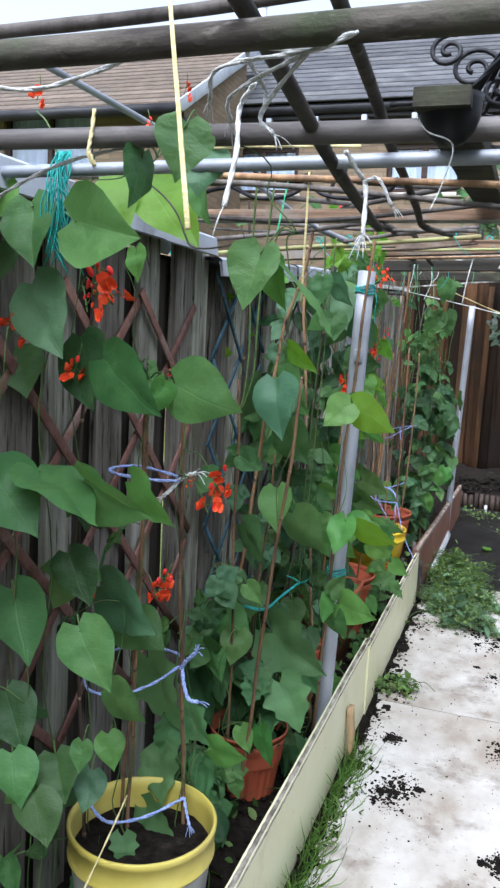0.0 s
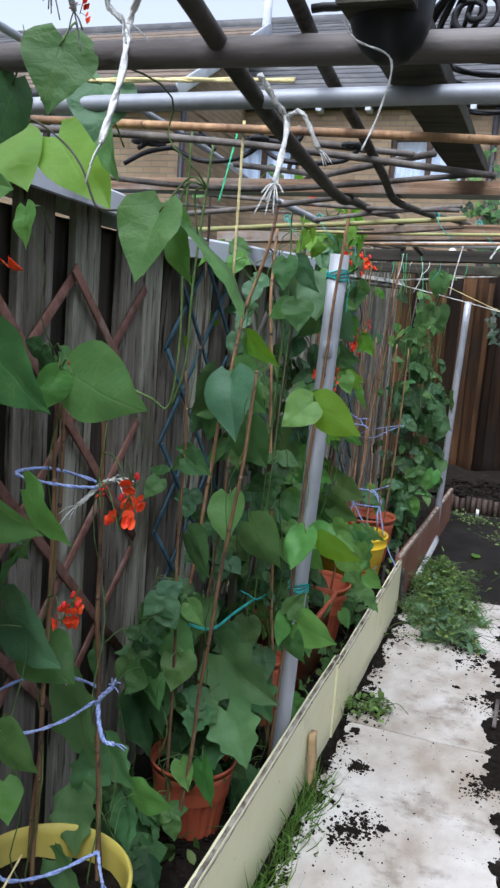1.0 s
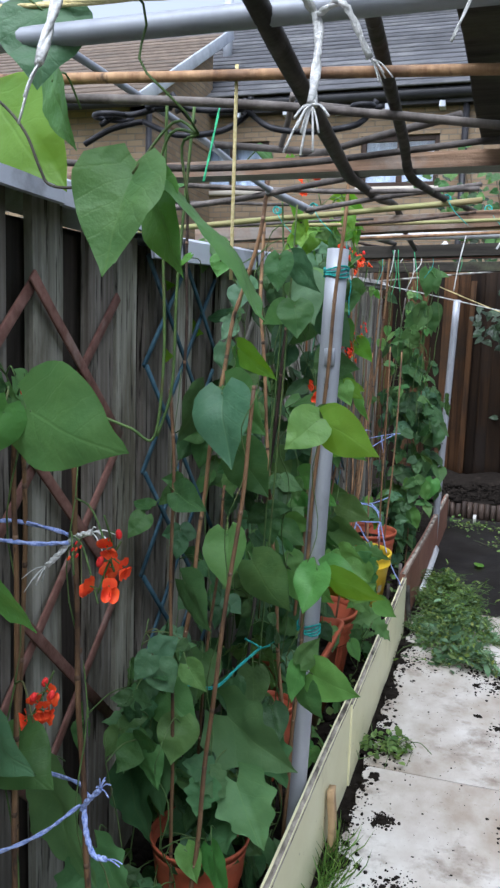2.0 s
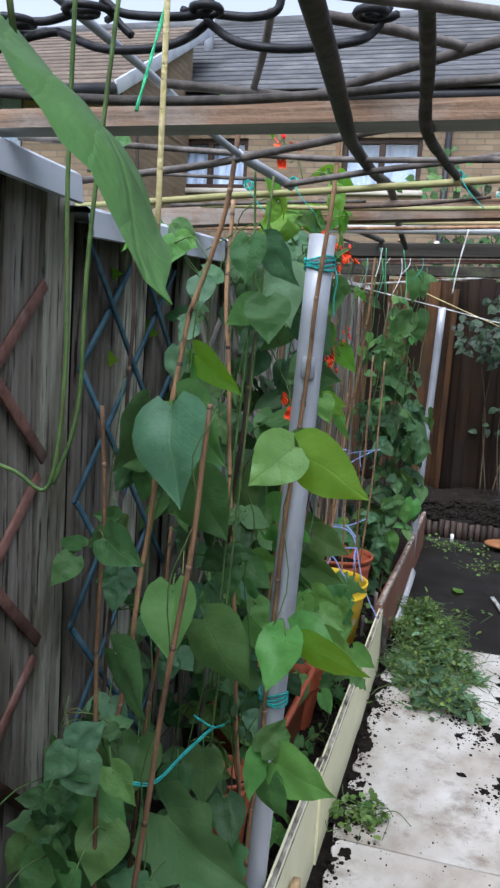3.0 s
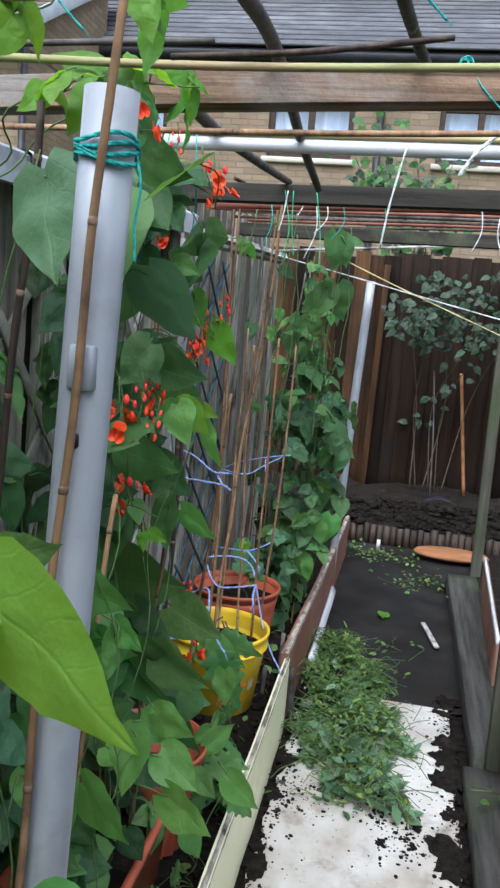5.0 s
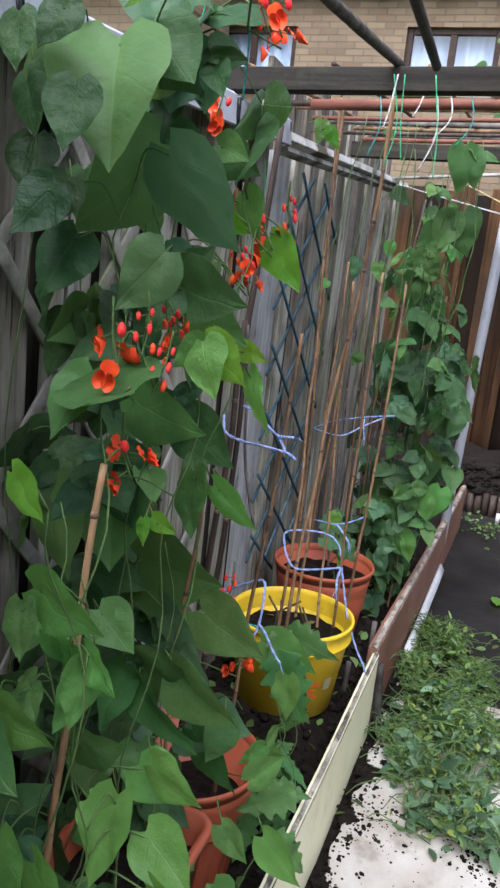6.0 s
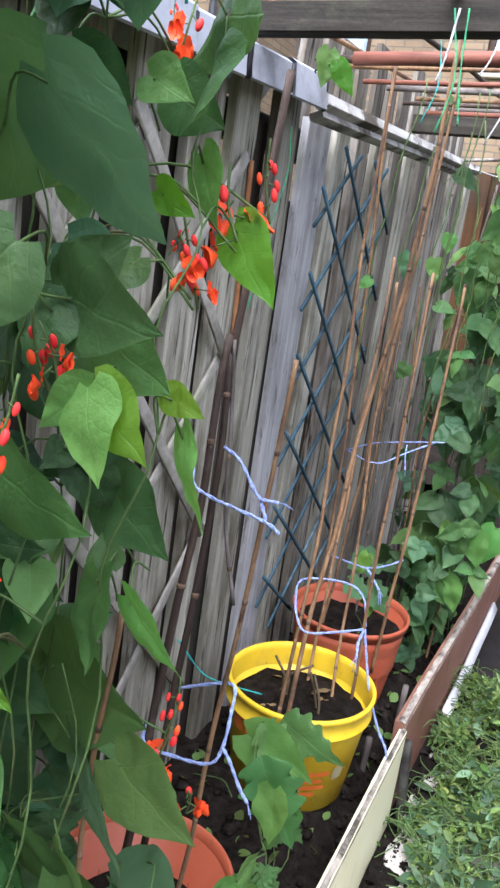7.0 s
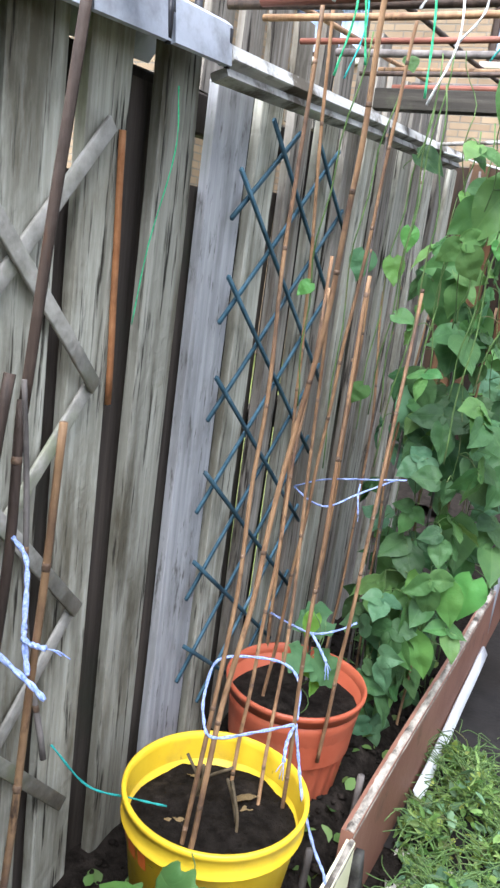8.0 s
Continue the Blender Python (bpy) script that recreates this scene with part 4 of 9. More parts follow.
bent("bent_pole", [(0.18, 0.3, 1.665), (0.172, 0.72, 1.628), (0.165, 1.1, 1.575), (0.145, 1.45, 1.562), (0.118, 1.72, 1.573), (0.09, 1.95, 1.606), (0.08, 2.25, 1.63), (0.075, 2.55, 1.662), (0.05, 3.0, 1.655), (0.025, 3.5, 1.66)], 0.0098, "dark_pole", "bent dark wooden pole running under the crossbars", 12)
bent("bent_pole", [(0.26, 0.3, 1.69), (0.25, 0.9, 1.622), (0.24, 1.1, 1.605), (0.225, 1.35, 1.604), (0.213, 1.6, 1.595), (0.20, 1.8, 1.588), (0.208, 2.0, 1.602), (0.22, 2.2, 1.62), (0.24, 2.48, 1.65), (0.265, 2.7, 1.668)], 0.0078, "bark", "brown knotty branch laid along the frame", 10)
bent("overhead_pole", [(-0.25, 0.7, 1.70), (-0.19, 1.3, 1.675), (-0.155, 1.75, 1.658), (-0.132, 1.95, 1.633), (-0.105, 2.06, 1.615)], 0.0055, "galv", "grey metal tube laid along the frame", 10, taper=0.0)
bent("overhead_pole", [(-0.110, 2.05, 1.617), (-0.055, 2.20, 1.598)], 0.0082, "galv", "wider grey sleeve joined to a tube", 12, taper=0.0)
bent("stick", [(-0.50, 2.05, 1.644), (-0.349, 2.05, 1.634), (-0.076, 2.06, 1.618), (0.073, 2.06, 1.611), (0.298, 2.05, 1.609)], 0.0052, "cane_grey", "grey flat stick slanting across the frame", 8)
bent("stick", [(-0.52, 2.18, 1.592), (-0.406, 2.15, 1.597), (-0.197, 2.09, 1.606), (-0.096, 2.05, 1.612), (0.053, 1.97, 1.618), (0.183, 1.90, 1.622)], 0.0068, "cane_grey", "dark grey stick rising to the batten", 8)
bent("stick", [(-0.06, 2.17, 1.594), (0.1, 2.14, 1.612), (0.232, 2.10, 1.619), (0.30, 2.06, 1.619)], 0.0055, "cane_grey", "thin grey stick with a split end", 7)
bent("stick", [(-0.5, 2.3, 1.644), (-0.386, 2.3, 1.639), (-0.12, 2.3, 1.628)], 0.0042, "cane_grey", "thin dark stick across the frame", 7)
bent("stick", [(-0.35, 2.38, 1.592), (-0.1, 2.38, 1.602), (0.05, 2.38, 1.606)], 0.0035, "cane_grey", "thin twig lying behind a bamboo pole", 6)
bent("stick", [(0.0, 2.40, 1.597), (0.14, 2.40, 1.605), (0.28, 2.40, 1.621)], 0.0035, "cane_dark", "thin dark twig lying behind a bamboo pole", 6)
bent("stick", [(-0.5, 1.35, 1.62), (0.0, 1.40, 1.60), (0.4, 1.5, 1.575)], 0.006, "cane_grey", "dark twig lying across the frame", 7)
bent("stick", [(-0.5, 1.6, 1.60), (-0.05, 1.62, 1.57), (0.35, 1.7, 1.615)], 0.0055, "cane_grey", "thin dark twig across the frame", 7)
bent("stick", [(-0.4, 0.8, 1.66), (0.0, 0.86, 1.69), (0.25, 0.9, 1.72)], 0.009, "cane_grey", "grey stick propped on the poles", 8)
bent("stick", [(-0.3, 2.42, 1.60), (0.1, 2.45, 1.605), (0.7, 2.44, 1.62)], 0.005, "cane_green", "thin pale cane behind the beam", 7)
bent("stick", [(-0.4, 2.75, 1.60), (0.2, 2.78, 1.62), (0.9, 2.76, 1.65)], 0.005, "cane", "thin tan cane behind the beam", 7)
bent("stick", [(0.55, 2.5, 1.60), (0.60, 2.9, 1.66), (0.66, 3.4, 1.70)], 0.009, "bark", "short dark pole sloping up over a beam", 8)
bent("bent_pole", [(-0.095, 2.66, 1.652), (-0.097, 3.0, 1.662), (-0.086, 3.3, 1.676), (-0.072, 3.66, 1.700)], 0.0105, "bark", "brown stick reaching to the far beam", 8)
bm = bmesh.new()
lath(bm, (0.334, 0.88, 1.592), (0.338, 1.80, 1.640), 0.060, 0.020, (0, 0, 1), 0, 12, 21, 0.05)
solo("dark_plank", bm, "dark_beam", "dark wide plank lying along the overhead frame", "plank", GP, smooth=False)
# far roof of rods
for i in range(9):
    y = 4.05 + i * 0.16 + 0.03 * math.sin(i * 5)
    bar("thin_rod", (-0.45, y, 1.70 + 0.014 * i + 0.02 * math.sin(i * 3)), (1.6, y + 0.05 * math.cos(i * 2), 1.735 + 0.016 * i), 0.0062 + 0.002 * (i % 3 == 0), ("cane_dark", "cane", "red_pipe", "cane_grey")[i % 4], "thin rusty rod of the far overhead grid", 0.008, 7, 8)
for i in range(7):
    x = -0.42 + i * 0.2
    bar("thin_rod", (x, 3.7, 1.71), (x + 0.08 * math.sin(i * 3), 5.5, 1.86), 0.0055, ("cane", "cane_dark")[i % 2], "thin rod lying lengthwise on the far grid", 0.008, 7, 8)

# ---- upright poles and canes ----
bm = bmesh.new()
pt, pb = Vector((-0.006, 2.262, 1.524)), Vector((-0.056, 2.25, 0.0))
tube(bm, [pb.lerp(pt, i / 10) for i in range(11)], 0.0243, 20)
pole = solo("grey_pole", bm, "galv_pole", "grey metal pole leaning against the overhead frame", "pole")
bm = bmesh.new()
mid = pb.lerp(pt, 0.843) + Vector((0.004, -0.025, 0))
box(bm, mid - Vector((0.012, 0.004, 0.02)), mid + Vector((0.012, 0.008, 0.02)), 0.002)
part("clip", bm, "galv", pole, "bright metal clip")
bm = bmesh.new()
hole = pb.lerp(pt, 0.80) + Vector((0.002, -0.0235, 0))
box(bm, hole - Vector((0.005, 0.003, 0.007)), hole + Vector((0.005, 0.003, 0.007)), 0.002)
part("bolt_hole", bm, "black", pole, "small dark bolt hole")
bm = bmesh.new()
tube(bm, curve([(0.012, 5.62, 0.02), (0.04, 5.52, 0.8), (0.072, 5.43, 1.58)], 5), 0.0205, 16)
solo("grey_pole", bm, "galv_pole", "thin grey pole standing by the brown fence", "pole")


def cane(pts, r, mat="cane", label="tan bamboo cane pushed into the soil", group="bamboo canes", k=16):
    """A bamboo cane with swollen nodes."""
    r *= 0.74
    bm = bmesh.new()
    c = curve(pts, k if len(pts) < 3 else 8)
    rr, acc, nxt = [], 0.0, rnd.uniform(0.05, 0.2)
    line, rads = [c[0]], [r]
    length = sum((b - a).length for a, b in zip(c, c[1:]))
    m = int(length / 0.03) + 2
    # even steps along the line
    cum = [0.0]
    for a, b in zip(c, c[1:]):
        cum.append(cum[-1] + (b - a).length)
    line, rads, nodes, j = [], [], [], 0
    for i in range(m + 1):
        s = length * i / m
        while j < len(cum) - 2 and cum[j + 1] < s:
            j += 1
        f = (s - cum[j]) / max(1e-6, cum[j + 1] - cum[j])
        line.append(c[j].lerp(c[j + 1], f) + Vector((noise.noise((s * 5, r * 999, c[0].x * 50)), noise.noise((s * 5, c[0].y * 50, 3)), 0)) * 0.007)
        q = r * (1.0 - 0.18 * i / m)
        if s > nxt:
            nodes.append(i)
            nxt += rnd.uniform(0.10, 0.30)
        rads.append(q)
    t = thing("bamboo_cane", line[0], label, "cane", group)
    tube(bm, line, rads, 8)
    part("culm", bm, mat, t)
    for i in nodes:
        bm = bmesh.new()
        d = (line[min(i + 1, m)] - line[i - 1]).normalized()
        bulge = rnd.uniform(1.06, 1.2)
        tube(bm, [line[i] + d * k for k in (-0.004, -0.0015, 0.001, 0.004)], [rads[i] * k for k in (0.99, bulge, bulge - 0.02, 0.99)], 8)
        part("node", bm, "cane_node", t, "dark swollen joint")
    return t


# canes of the first bucket
cane([(-0.140, 1.42, 0.22), (-0.165, 1.42, 0.65), (-0.190, 1.42, 1.18)], 0.0062)
cane([(-0.252, 1.362, 0.2), (-0.24, 1.362, 0.7), (-0.235, 1.363, 1.22)], 0.0058)
cane([(-0.29, 1.40, 0.2), (-0.27, 1.42, 0.8), (-0.262, 1.42, 1.25)], 0.0055, "cane")
cane([(-0.31, 1.30, 0.2), (-0.33, 1.28, 0.9), (-0.30, 1.26, 1.45)], 0.0055, "cane_dark", "dark old bean stick in the first bucket")
cane([(-0.16, 1.45, 0.22), (-0.175, 1.43, 0.8), (-0.186, 1.42, 1.05)], 0.0045, "cane_grey")
# canes of the middle pots
cane([(-0.112, 2.37, 0.10), (-0.13, 2.36, 0.5), (-0.19, 2.34, 1.2), (-0.207, 2.336, 1.60)], 0.0068)
cane([(-0.150, 1.79, 0.16), (-0.115, 1.816, 0.62), (-0.07, 1.868, 1.232)], 0.0066)
cane([(-0.33, 2.05, 0.15), (-0.24, 2.05, 0.9), (-0.187, 2.06, 1.325), (-0.163, 2.06, 1.414), (-0.126, 2.06, 1.54), (-0.108, 2.06, 1.68)], 0.0072, "cane", "long bent brown bean pole reaching the frame")
cane([(-0.212, 1.862, 0.16), (-0.222, 1.862, 0.8), (-0.231, 1.862, 1.22)], 0.0056)
cane([(-0.38, 2.15, 0.1), (-0.34, 2.15, 0.8), (-0.321, 2.15, 1.35), (-0.328, 2.15, 1.70)], 0.0058, "cane_dark", "dark old bean pole by the fence")
cane([(-0.27, 2.45, 0.1), (-0.20, 2.42, 0.9), (-0.14, 2.40, 1.55)], 0.0075, "cane_dark", "dark old bean pole among leaves")
cane([(-0.17, 2.2, 0.12), (-0.16, 2.2, 0.6), (-0.145, 2.2, 1.1)], 0.0055, "cane_grey")
cane([(-0.24, 2.0, 0.12), (-0.2, 2.0, 0.6), (-0.165, 2.0, 1.02)], 0.005)
cane([(-0.070, 2.222, 0.10), (-0.043, 2.222, 0.65), (-0.025, 2.222, 1.053), (0.009, 2.222, 1.507), (0.014, 2.222, 1.70)], 0.0066, "cane", "tan cane tied along the grey pole")
# canes of the flowering plant
cane([(-0.19, 2.68, 0.2), (-0.165, 2.69, 0.66), (-0.139, 2.709, 1.06)], 0.0068)
cane([(-0.175, 3.0, 0.2), (-0.15, 2.98, 0.7), (-0.13, 2.97, 0.95)], 0.005)
cane([(-0.17, 3.27, 0.22), (-0.142, 3.235, 0.42), (-0.083, 3.226, 1.186)], 0.0052, "cane", "stout tan cane in a terracotta pot")
cane([(-0.171, 3.340, 0.803), (-0.202, 3.340, 0.941), (-0.217, 3.340, 1.180)], 0.0044, "cane_grey")
cane([(-0.222, 3.200, 0.421), (-0.217, 3.220, 0.600), (-0.216, 3.250, 0.807), (-0.211, 3.280, 0.985), (-0.217, 3.320, 1.188)], 0.0090, "cane_dark", "dark old pole pushed in beside the pot")
cane([(-0.211, 3.240, 0.434), (-0.201, 3.250, 0.617), (-0.205, 3.280, 0.796), (-0.211, 3.310, 0.948), (-0.224, 3.345, 1.160)], 0.0080, "cane_dark", "second dark pole beside its twin")
bm = bmesh.new()
lath(bm, (-0.2285, 3.350, 1.146), (-0.2125, 3.384, 1.53), 0.0100, 0.008, (0.55, -0.8, 0), 0.006, 12, 71, 0.1)
solo("wooden_lath", bm, "cane_dark", "grey-brown lath bound to a dark pole", "lath")
# canes of the yellow bucket and the far pot
cane([(-0.222, 3.79, 0.28), (-0.232, 3.87, 0.55), (-0.25, 3.955, 0.85), (-0.27, 4.01, 1.2), (-0.284, 4.04, 1.70)], 0.0060)
cane([(-0.203, 3.77, 0.28), (-0.198, 3.86, 0.65), (-0.185, 3.935, 1.0), (-0.145, 3.925, 1.3), (-0.117, 3.87, 1.70)], 0.0070)
cane([(-0.35, 4.42, 0.25), (-0.345, 4.35, 1.0), (-0.345, 4.24, 1.76)], 0.0058)
cane([(-0.225, 3.98, 0.27), (-0.235, 4.08, 0.8), (-0.24, 4.15, 1.32)], 0.0054)
cane([(-0.125, 4.20, 0.3), (-0.09, 4.16, 0.87), (-0.095, 4.24, 1.28)], 0.0056)
cane([(-0.116, 3.98, 0.27), (-0.112, 3.955, 0.67), (-0.106, 3.95, 1.05), (-0.106, 3.96, 1.3)], 0.0054)
cane([(-0.145, 3.93, 0.27), (-0.185, 4.06, 0.6), (-0.205, 4.1, 0.95), (-0.197, 4.04, 1.27)], 0.0050)
cane([(-0.30, 4.28, 0.27), (-0.25, 4.29, 1.0), (-0.20, 4.29, 1.76)], 0.0056)
cane([(-0.24, 4.40, 0.27), (-0.26, 4.42, 0.9), (-0.27, 4.45, 1.6)], 0.0045, "cane_grey")
for i in range(9):
    x, y = -0.36 + 0.036 * i, 4.75 + 0.08 * math.sin(i * 2.3)
    cane([(x, y, 0.1), (x + 0.02 * math.sin(i), y + 0.02, 0.8), (x + 0.04 * math.sin(i * 1.7), y + 0.03, 1.25 + 0.3 * (i % 2))], 0.005, ("cane", "cane_grey")[i % 2], "thin cane in the leafy far end of the bed", "thin far canes")

# ---- pots and buckets ----
def soil_disc(at, r, z, parent):
    bm = bmesh.new()
    rings = []
    for k in range(1, 9):
        rings.append([bm.verts.new((at[0] + r * k / 8 * math.cos(j * math.pi / 14), at[1] + r * k / 8 * math.sin(j * math.pi / 14), z + rough(at[0] + r * k / 8 * math.cos(j * math.pi / 14), at[1] + r * k / 8 * math.sin(j * math.pi / 14), 18, 0.012))) for j in range(28)])
    c = bm.verts.new((at[0], at[1], z))
    for j in range(28):
        bm.faces.new((c, rings[0][j], rings[0][(j + 1) % 28]))
    for a, b in zip(rings, rings[1:]):
        for j in range(28):
            bm.faces.new((a[j], b[j], b[(j + 1) % 28], a[(j + 1) % 28]))
    return part("soil", bm, "soil", parent, "dark damp potting soil")


def bucket(at, r, h, label, body="yellow", rim="yellow", fill=0.78):
    """A lidless plastic bucket: drawn-in base, ribbed collar, rolled rim, thin wall."""
    t = thing("bucket", at, label, "bucket", "plastic buckets")
    b = r * 0.78
    bm = bmesh.new()
    lathe(bm, [(b - 0.006, 0.0), (b, 0.004), (r * 0.945, h * 0.80), (r * 0.95, h * 0.805), (r * 0.935, h * 0.80), (b - 0.008, 0.02)], at, 48)
    part("body", bm, body, t)
    bm = bmesh.new()
    lathe(bm, [(r * 0.93, h * 0.80), (r * 0.985, h * 0.795), (r * 0.992, h * 0.805), (r * 0.975, h * 0.815), (r * 0.982, h * 0.945), (r, h * 0.955), (r * 1.005, h * 0.99), (r * 0.985, h), (r * 0.955, h * 0.995), (r * 0.95, h * 0.93), (r * 0.925, h * 0.78)], at, 56, cap=False)
    part("collar", bm, rim, t)
    soil_disc(at, r * 0.93, at[2] + h * fill, t)
    return t


def patch(bm, at, r, a0, a1, z0, z1, n=6):
    """A thin printed patch that follows the bucket's wall."""
    lo = [bm.verts.new((at[0] + r[0] * math.cos(a0 + (a1 - a0) * i / n), at[1] + r[0] * math.sin(a0 + (a1 - a0) * i / n), at[2] + z0)) for i in range(n + 1)]
    hi = [bm.verts.new((at[0] + r[1] * math.cos(a0 + (a1 - a0) * i / n), at[1] + r[1] * math.sin(a0 + (a1 - a0) * i / n), at[2] + z1)) for i in range(n + 1)]
    for i in range(n):
        bm.faces.new((lo[i], lo[i + 1], hi[i + 1], hi[i]))


YB = (-0.207, 3.878, 0.165)
yb = bucket(YB, 0.163, 0.245, "yellow plastic bucket with red print, holding canes", fill=0.72)


def wall_r(z):
    return 0.163 * (0.78 + 0.165 * z / (0.245 * 0.8)) + 0.0015


for i, (a0, a1, z0, z1, mt) in enumerate(((-1.25, -0.62, 0.10, 0.112, "red_print"), (-1.25, -0.72, 0.083, 0.094, "red_print"), (-1.25, -0.66, 0.066, 0.077, "red_print"), (-1.25, -0.80, 0.049, 0.060, "red_print"), (-0.55, -0.36, 0.085, 0.118, "grey_print"), (-2.75, -2.35, 0.155, 0.205, "red_print"), (-2.25, -2.05, 0.155, 0.205, "red_print"), (-2.0, -1.86, 0.155, 0.205, "red_print"))):
    bm = bmesh.new()
    patch(bm, YB, (wall_r(z0), wall_r(z1)), a0, a1, z0, z1)
    part("print_bar", bm, mt, yb)
wb = bucket((-0.195, 1.32, 0.055), 0.148, 0.315, "white plastic bucket with a yellow rim, full of soil", "white_plastic", "yellow_rim", 0.80)


def pot(at, r, h, label, fill=0.82, flute=True):
    """A terracotta-coloured plastic pot with a wide rim and fluted sides."""
    t = thing("plant_pot", at, label, "plant pot", "terracotta pots")
    b = r * 0.68
    bm = bmesh.new()
    prof = [(b - 0.004, 0.0), (b, 0.003)] + [(b + (r * 0.965 - b) * k / 10, h * 0.93 * k / 10) for k in range(1, 11)] + [(r * 0.94, h * 0.93), (b - 0.006, 0.02)]
    lathe(bm, prof, at, 96, (24, 0.006, 0.02, h * 0.66) if flute else None)
    part("body", bm, "terracotta", t)
    bm = bmesh.new()
    lathe(bm, [(r * 0.935, h * 0.91), (r * 0.972, h * 0.915), (r * 0.985, h * 0.955), (r * 1.0, h * 0.96), (r * 1.01, h * 0.985), (r * 0.995, h), (r * 0.965, h * 0.997), (r * 0.945, h * 0.94), (r * 0.92, h * 0.80), (r * 0.88, h * 0.58)], at, 56, cap=False)
    part("rim", bm, "terracotta", t)
    soil_disc(at, r * 0.91, at[2] + h * fill, t)
    return t


pot((-0.235, 4.31, 0.08), 0.157, 0.325, "terracotta-red plastic pot with fluted sides", 0.84)
pot((-0.240, 3.290, 0.045), 0.152, 0.29, "terracotta pot with a stout cane and leaves", 0.62)
pot((-0.19, 1.965, 0.06), 0.108, 0.205, "small terracotta pot under bean leaves", 0.8)
pot((-0.205, 2.545, 0.06), 0.072, 0.24, "small terracotta pot behind the grey pole", 0.8, False)


def planter(x0, x1, y0, y1, z0, z1, label):
    """A rectangular planter with rounded corners and a folded rim."""
    t = thing("planter", ((x0 + x1) / 2, (y0 + y1) / 2, z0), label, "planter")
    bm = bmesh.new()

    def loop(d, z):
        out, rc = [], 0.035
        for cx, cy, a0 in ((x1 - rc, y1 - rc, 0), (x0 + rc, y1 - rc, 90), (x0 + rc, y0 + rc, 180), (x1 - rc, y0 + rc, 270)):
            for k in range(6):
                a = radians(a0 + 18 * k)
                out.append(bm.verts.new((cx + (rc + d) * math.cos(a), cy + (rc + d) * math.sin(a), z)))
        return out
    rings = [loop(-0.035, z0), loop(-0.005, z1 - 0.03), loop(0.004, z1 - 0.028), loop(0.008, z1 - 0.003), loop(0.004, z1), loop(-0.006, z1 - 0.002), loop(-0.012, z1 - 0.03), loop(-0.016, z1 - 0.06)]
    for a, b in zip(rings, rings[1:]):
        for j in range(24):
            bm.faces.new((a[j], a[(j + 1) % 24], b[(j + 1) % 24], b[j]))
    bm.faces.new(rings[0][::-1])
    part("body", bm, "terracotta", t)
    bm = bmesh.new()
    sheet(bm, x0 + 0.012, x1 - 0.012, y0 + 0.012, y1 - 0.012, 16, 24, lambda x, y: z1 - 0.055 + rough(x, y, 18, 0.012))
    part("soil", bm, "soil", t, "dark soil")
    return t


planter(-0.30, -0.098, 2.68, 3.085, 0.07, 0.375, "rectangular terracotta planter with a rounded rim")


# ---- ropes, twine and ties ----
def rope(pts, r, mat, label, group="", k=7, strands=0, name="rope", seed=0):
    """A twisted cord through the points; loose strands fray from its last point."""
    bm = bmesh.new()
    c = curve(pts, k)
    for s in range(2):
        line = []
        for i, p in enumerate(c):
            d = (c[min(i + 1, len(c) - 1)] - c[max(i - 1, 0)]).normalized()
            o = d.orthogonal().normalized()
            q = Matrix.Rotation(i * 0.95 + s * math.pi + 0.5 * math.sin(i * 0.7), 3, d) @ o
            line.append(p + q * r * 0.36)
        tube(bm, line, r * 0.66, 6)
    q = random.Random(seed)
    for _ in range(strands):
        e = c[-1]
        d = (c[-1] - c[-3]).normalized()
        v = (d + Vector((q.uniform(-0.6, 0.6), q.uniform(-0.6, 0.6), q.uniform(-0.6, 0.4)))).normalized()
        ln = q.uniform(4, 9) * r
        tube(bm, curve([e, e + v * ln * 0.5, e + v * ln + Vector((0, 0, -ln * 0.25))], 3), r * 0.22, 4)
    return solo(name, bm, mat, label, "twine", group)


BL = "blue twine ties"
rope([(-0.168, 1.412, 0.655), (-0.21, 1.37, 0.625), (-0.27, 1.335, 0.605), (-0.335, 1.33, 0.61), (-0.36, 1.39, 0.635), (-0.30, 1.45, 0.66), (-0.20, 1.445, 0.668), (-0.163, 1.428, 0.66)], 0.0034, "rope_blue", "blue twine looped round the first canes", BL)
rope([(-0.163, 1.408, 0.652), (-0.150, 1.40, 0.672), (-0.125, 1.39, 0.70)], 0.0045, "rope_blue", "frayed upper end of a blue knot", BL, strands=6, seed=1)
rope([(-0.160, 1.408, 0.655), (-0.152, 1.40, 0.625), (-0.138, 1.395, 0.597), (-0.115, 1.39, 0.598)], 0.0045, "rope_blue", "hanging lower end of a blue knot", BL, strands=2, seed=2)
rope([(-0.178, 1.405, 1.04), (-0.215, 1.37, 1.043), (-0.285, 1.35, 1.05), (-0.315, 1.37, 1.055), (-0.28, 1.415, 1.058), (-0.205, 1.43, 1.045), (-0.180, 1.41, 1.04)], 0.0034, "rope_blue", "blue and white twine tied high on two canes", BL)
rope([(-0.182, 1.405, 1.04), (-0.165, 1.395, 1.052), (-0.138, 1.385, 1.063)], 0.0045, "rope_white", "frayed white end of a blue knot", BL, strands=5, seed=3)
rope([(-0.182, 1.405, 1.04), (-0.195, 1.395, 1.022), (-0.208, 1.39, 1.008)], 0.0045, "rope_white", "short frayed white end of twine", BL, strands=5, seed=4)
rope([(-0.32, 1.30, 0.40), (-0.28, 1.29, 0.37), (-0.25, 1.30, 0.355), (-0.2, 1.35, 0.352), (-0.145, 1.41, 0.372)], 0.004, "rope_blue", "blue twine sagging over the bucket's rim", BL)
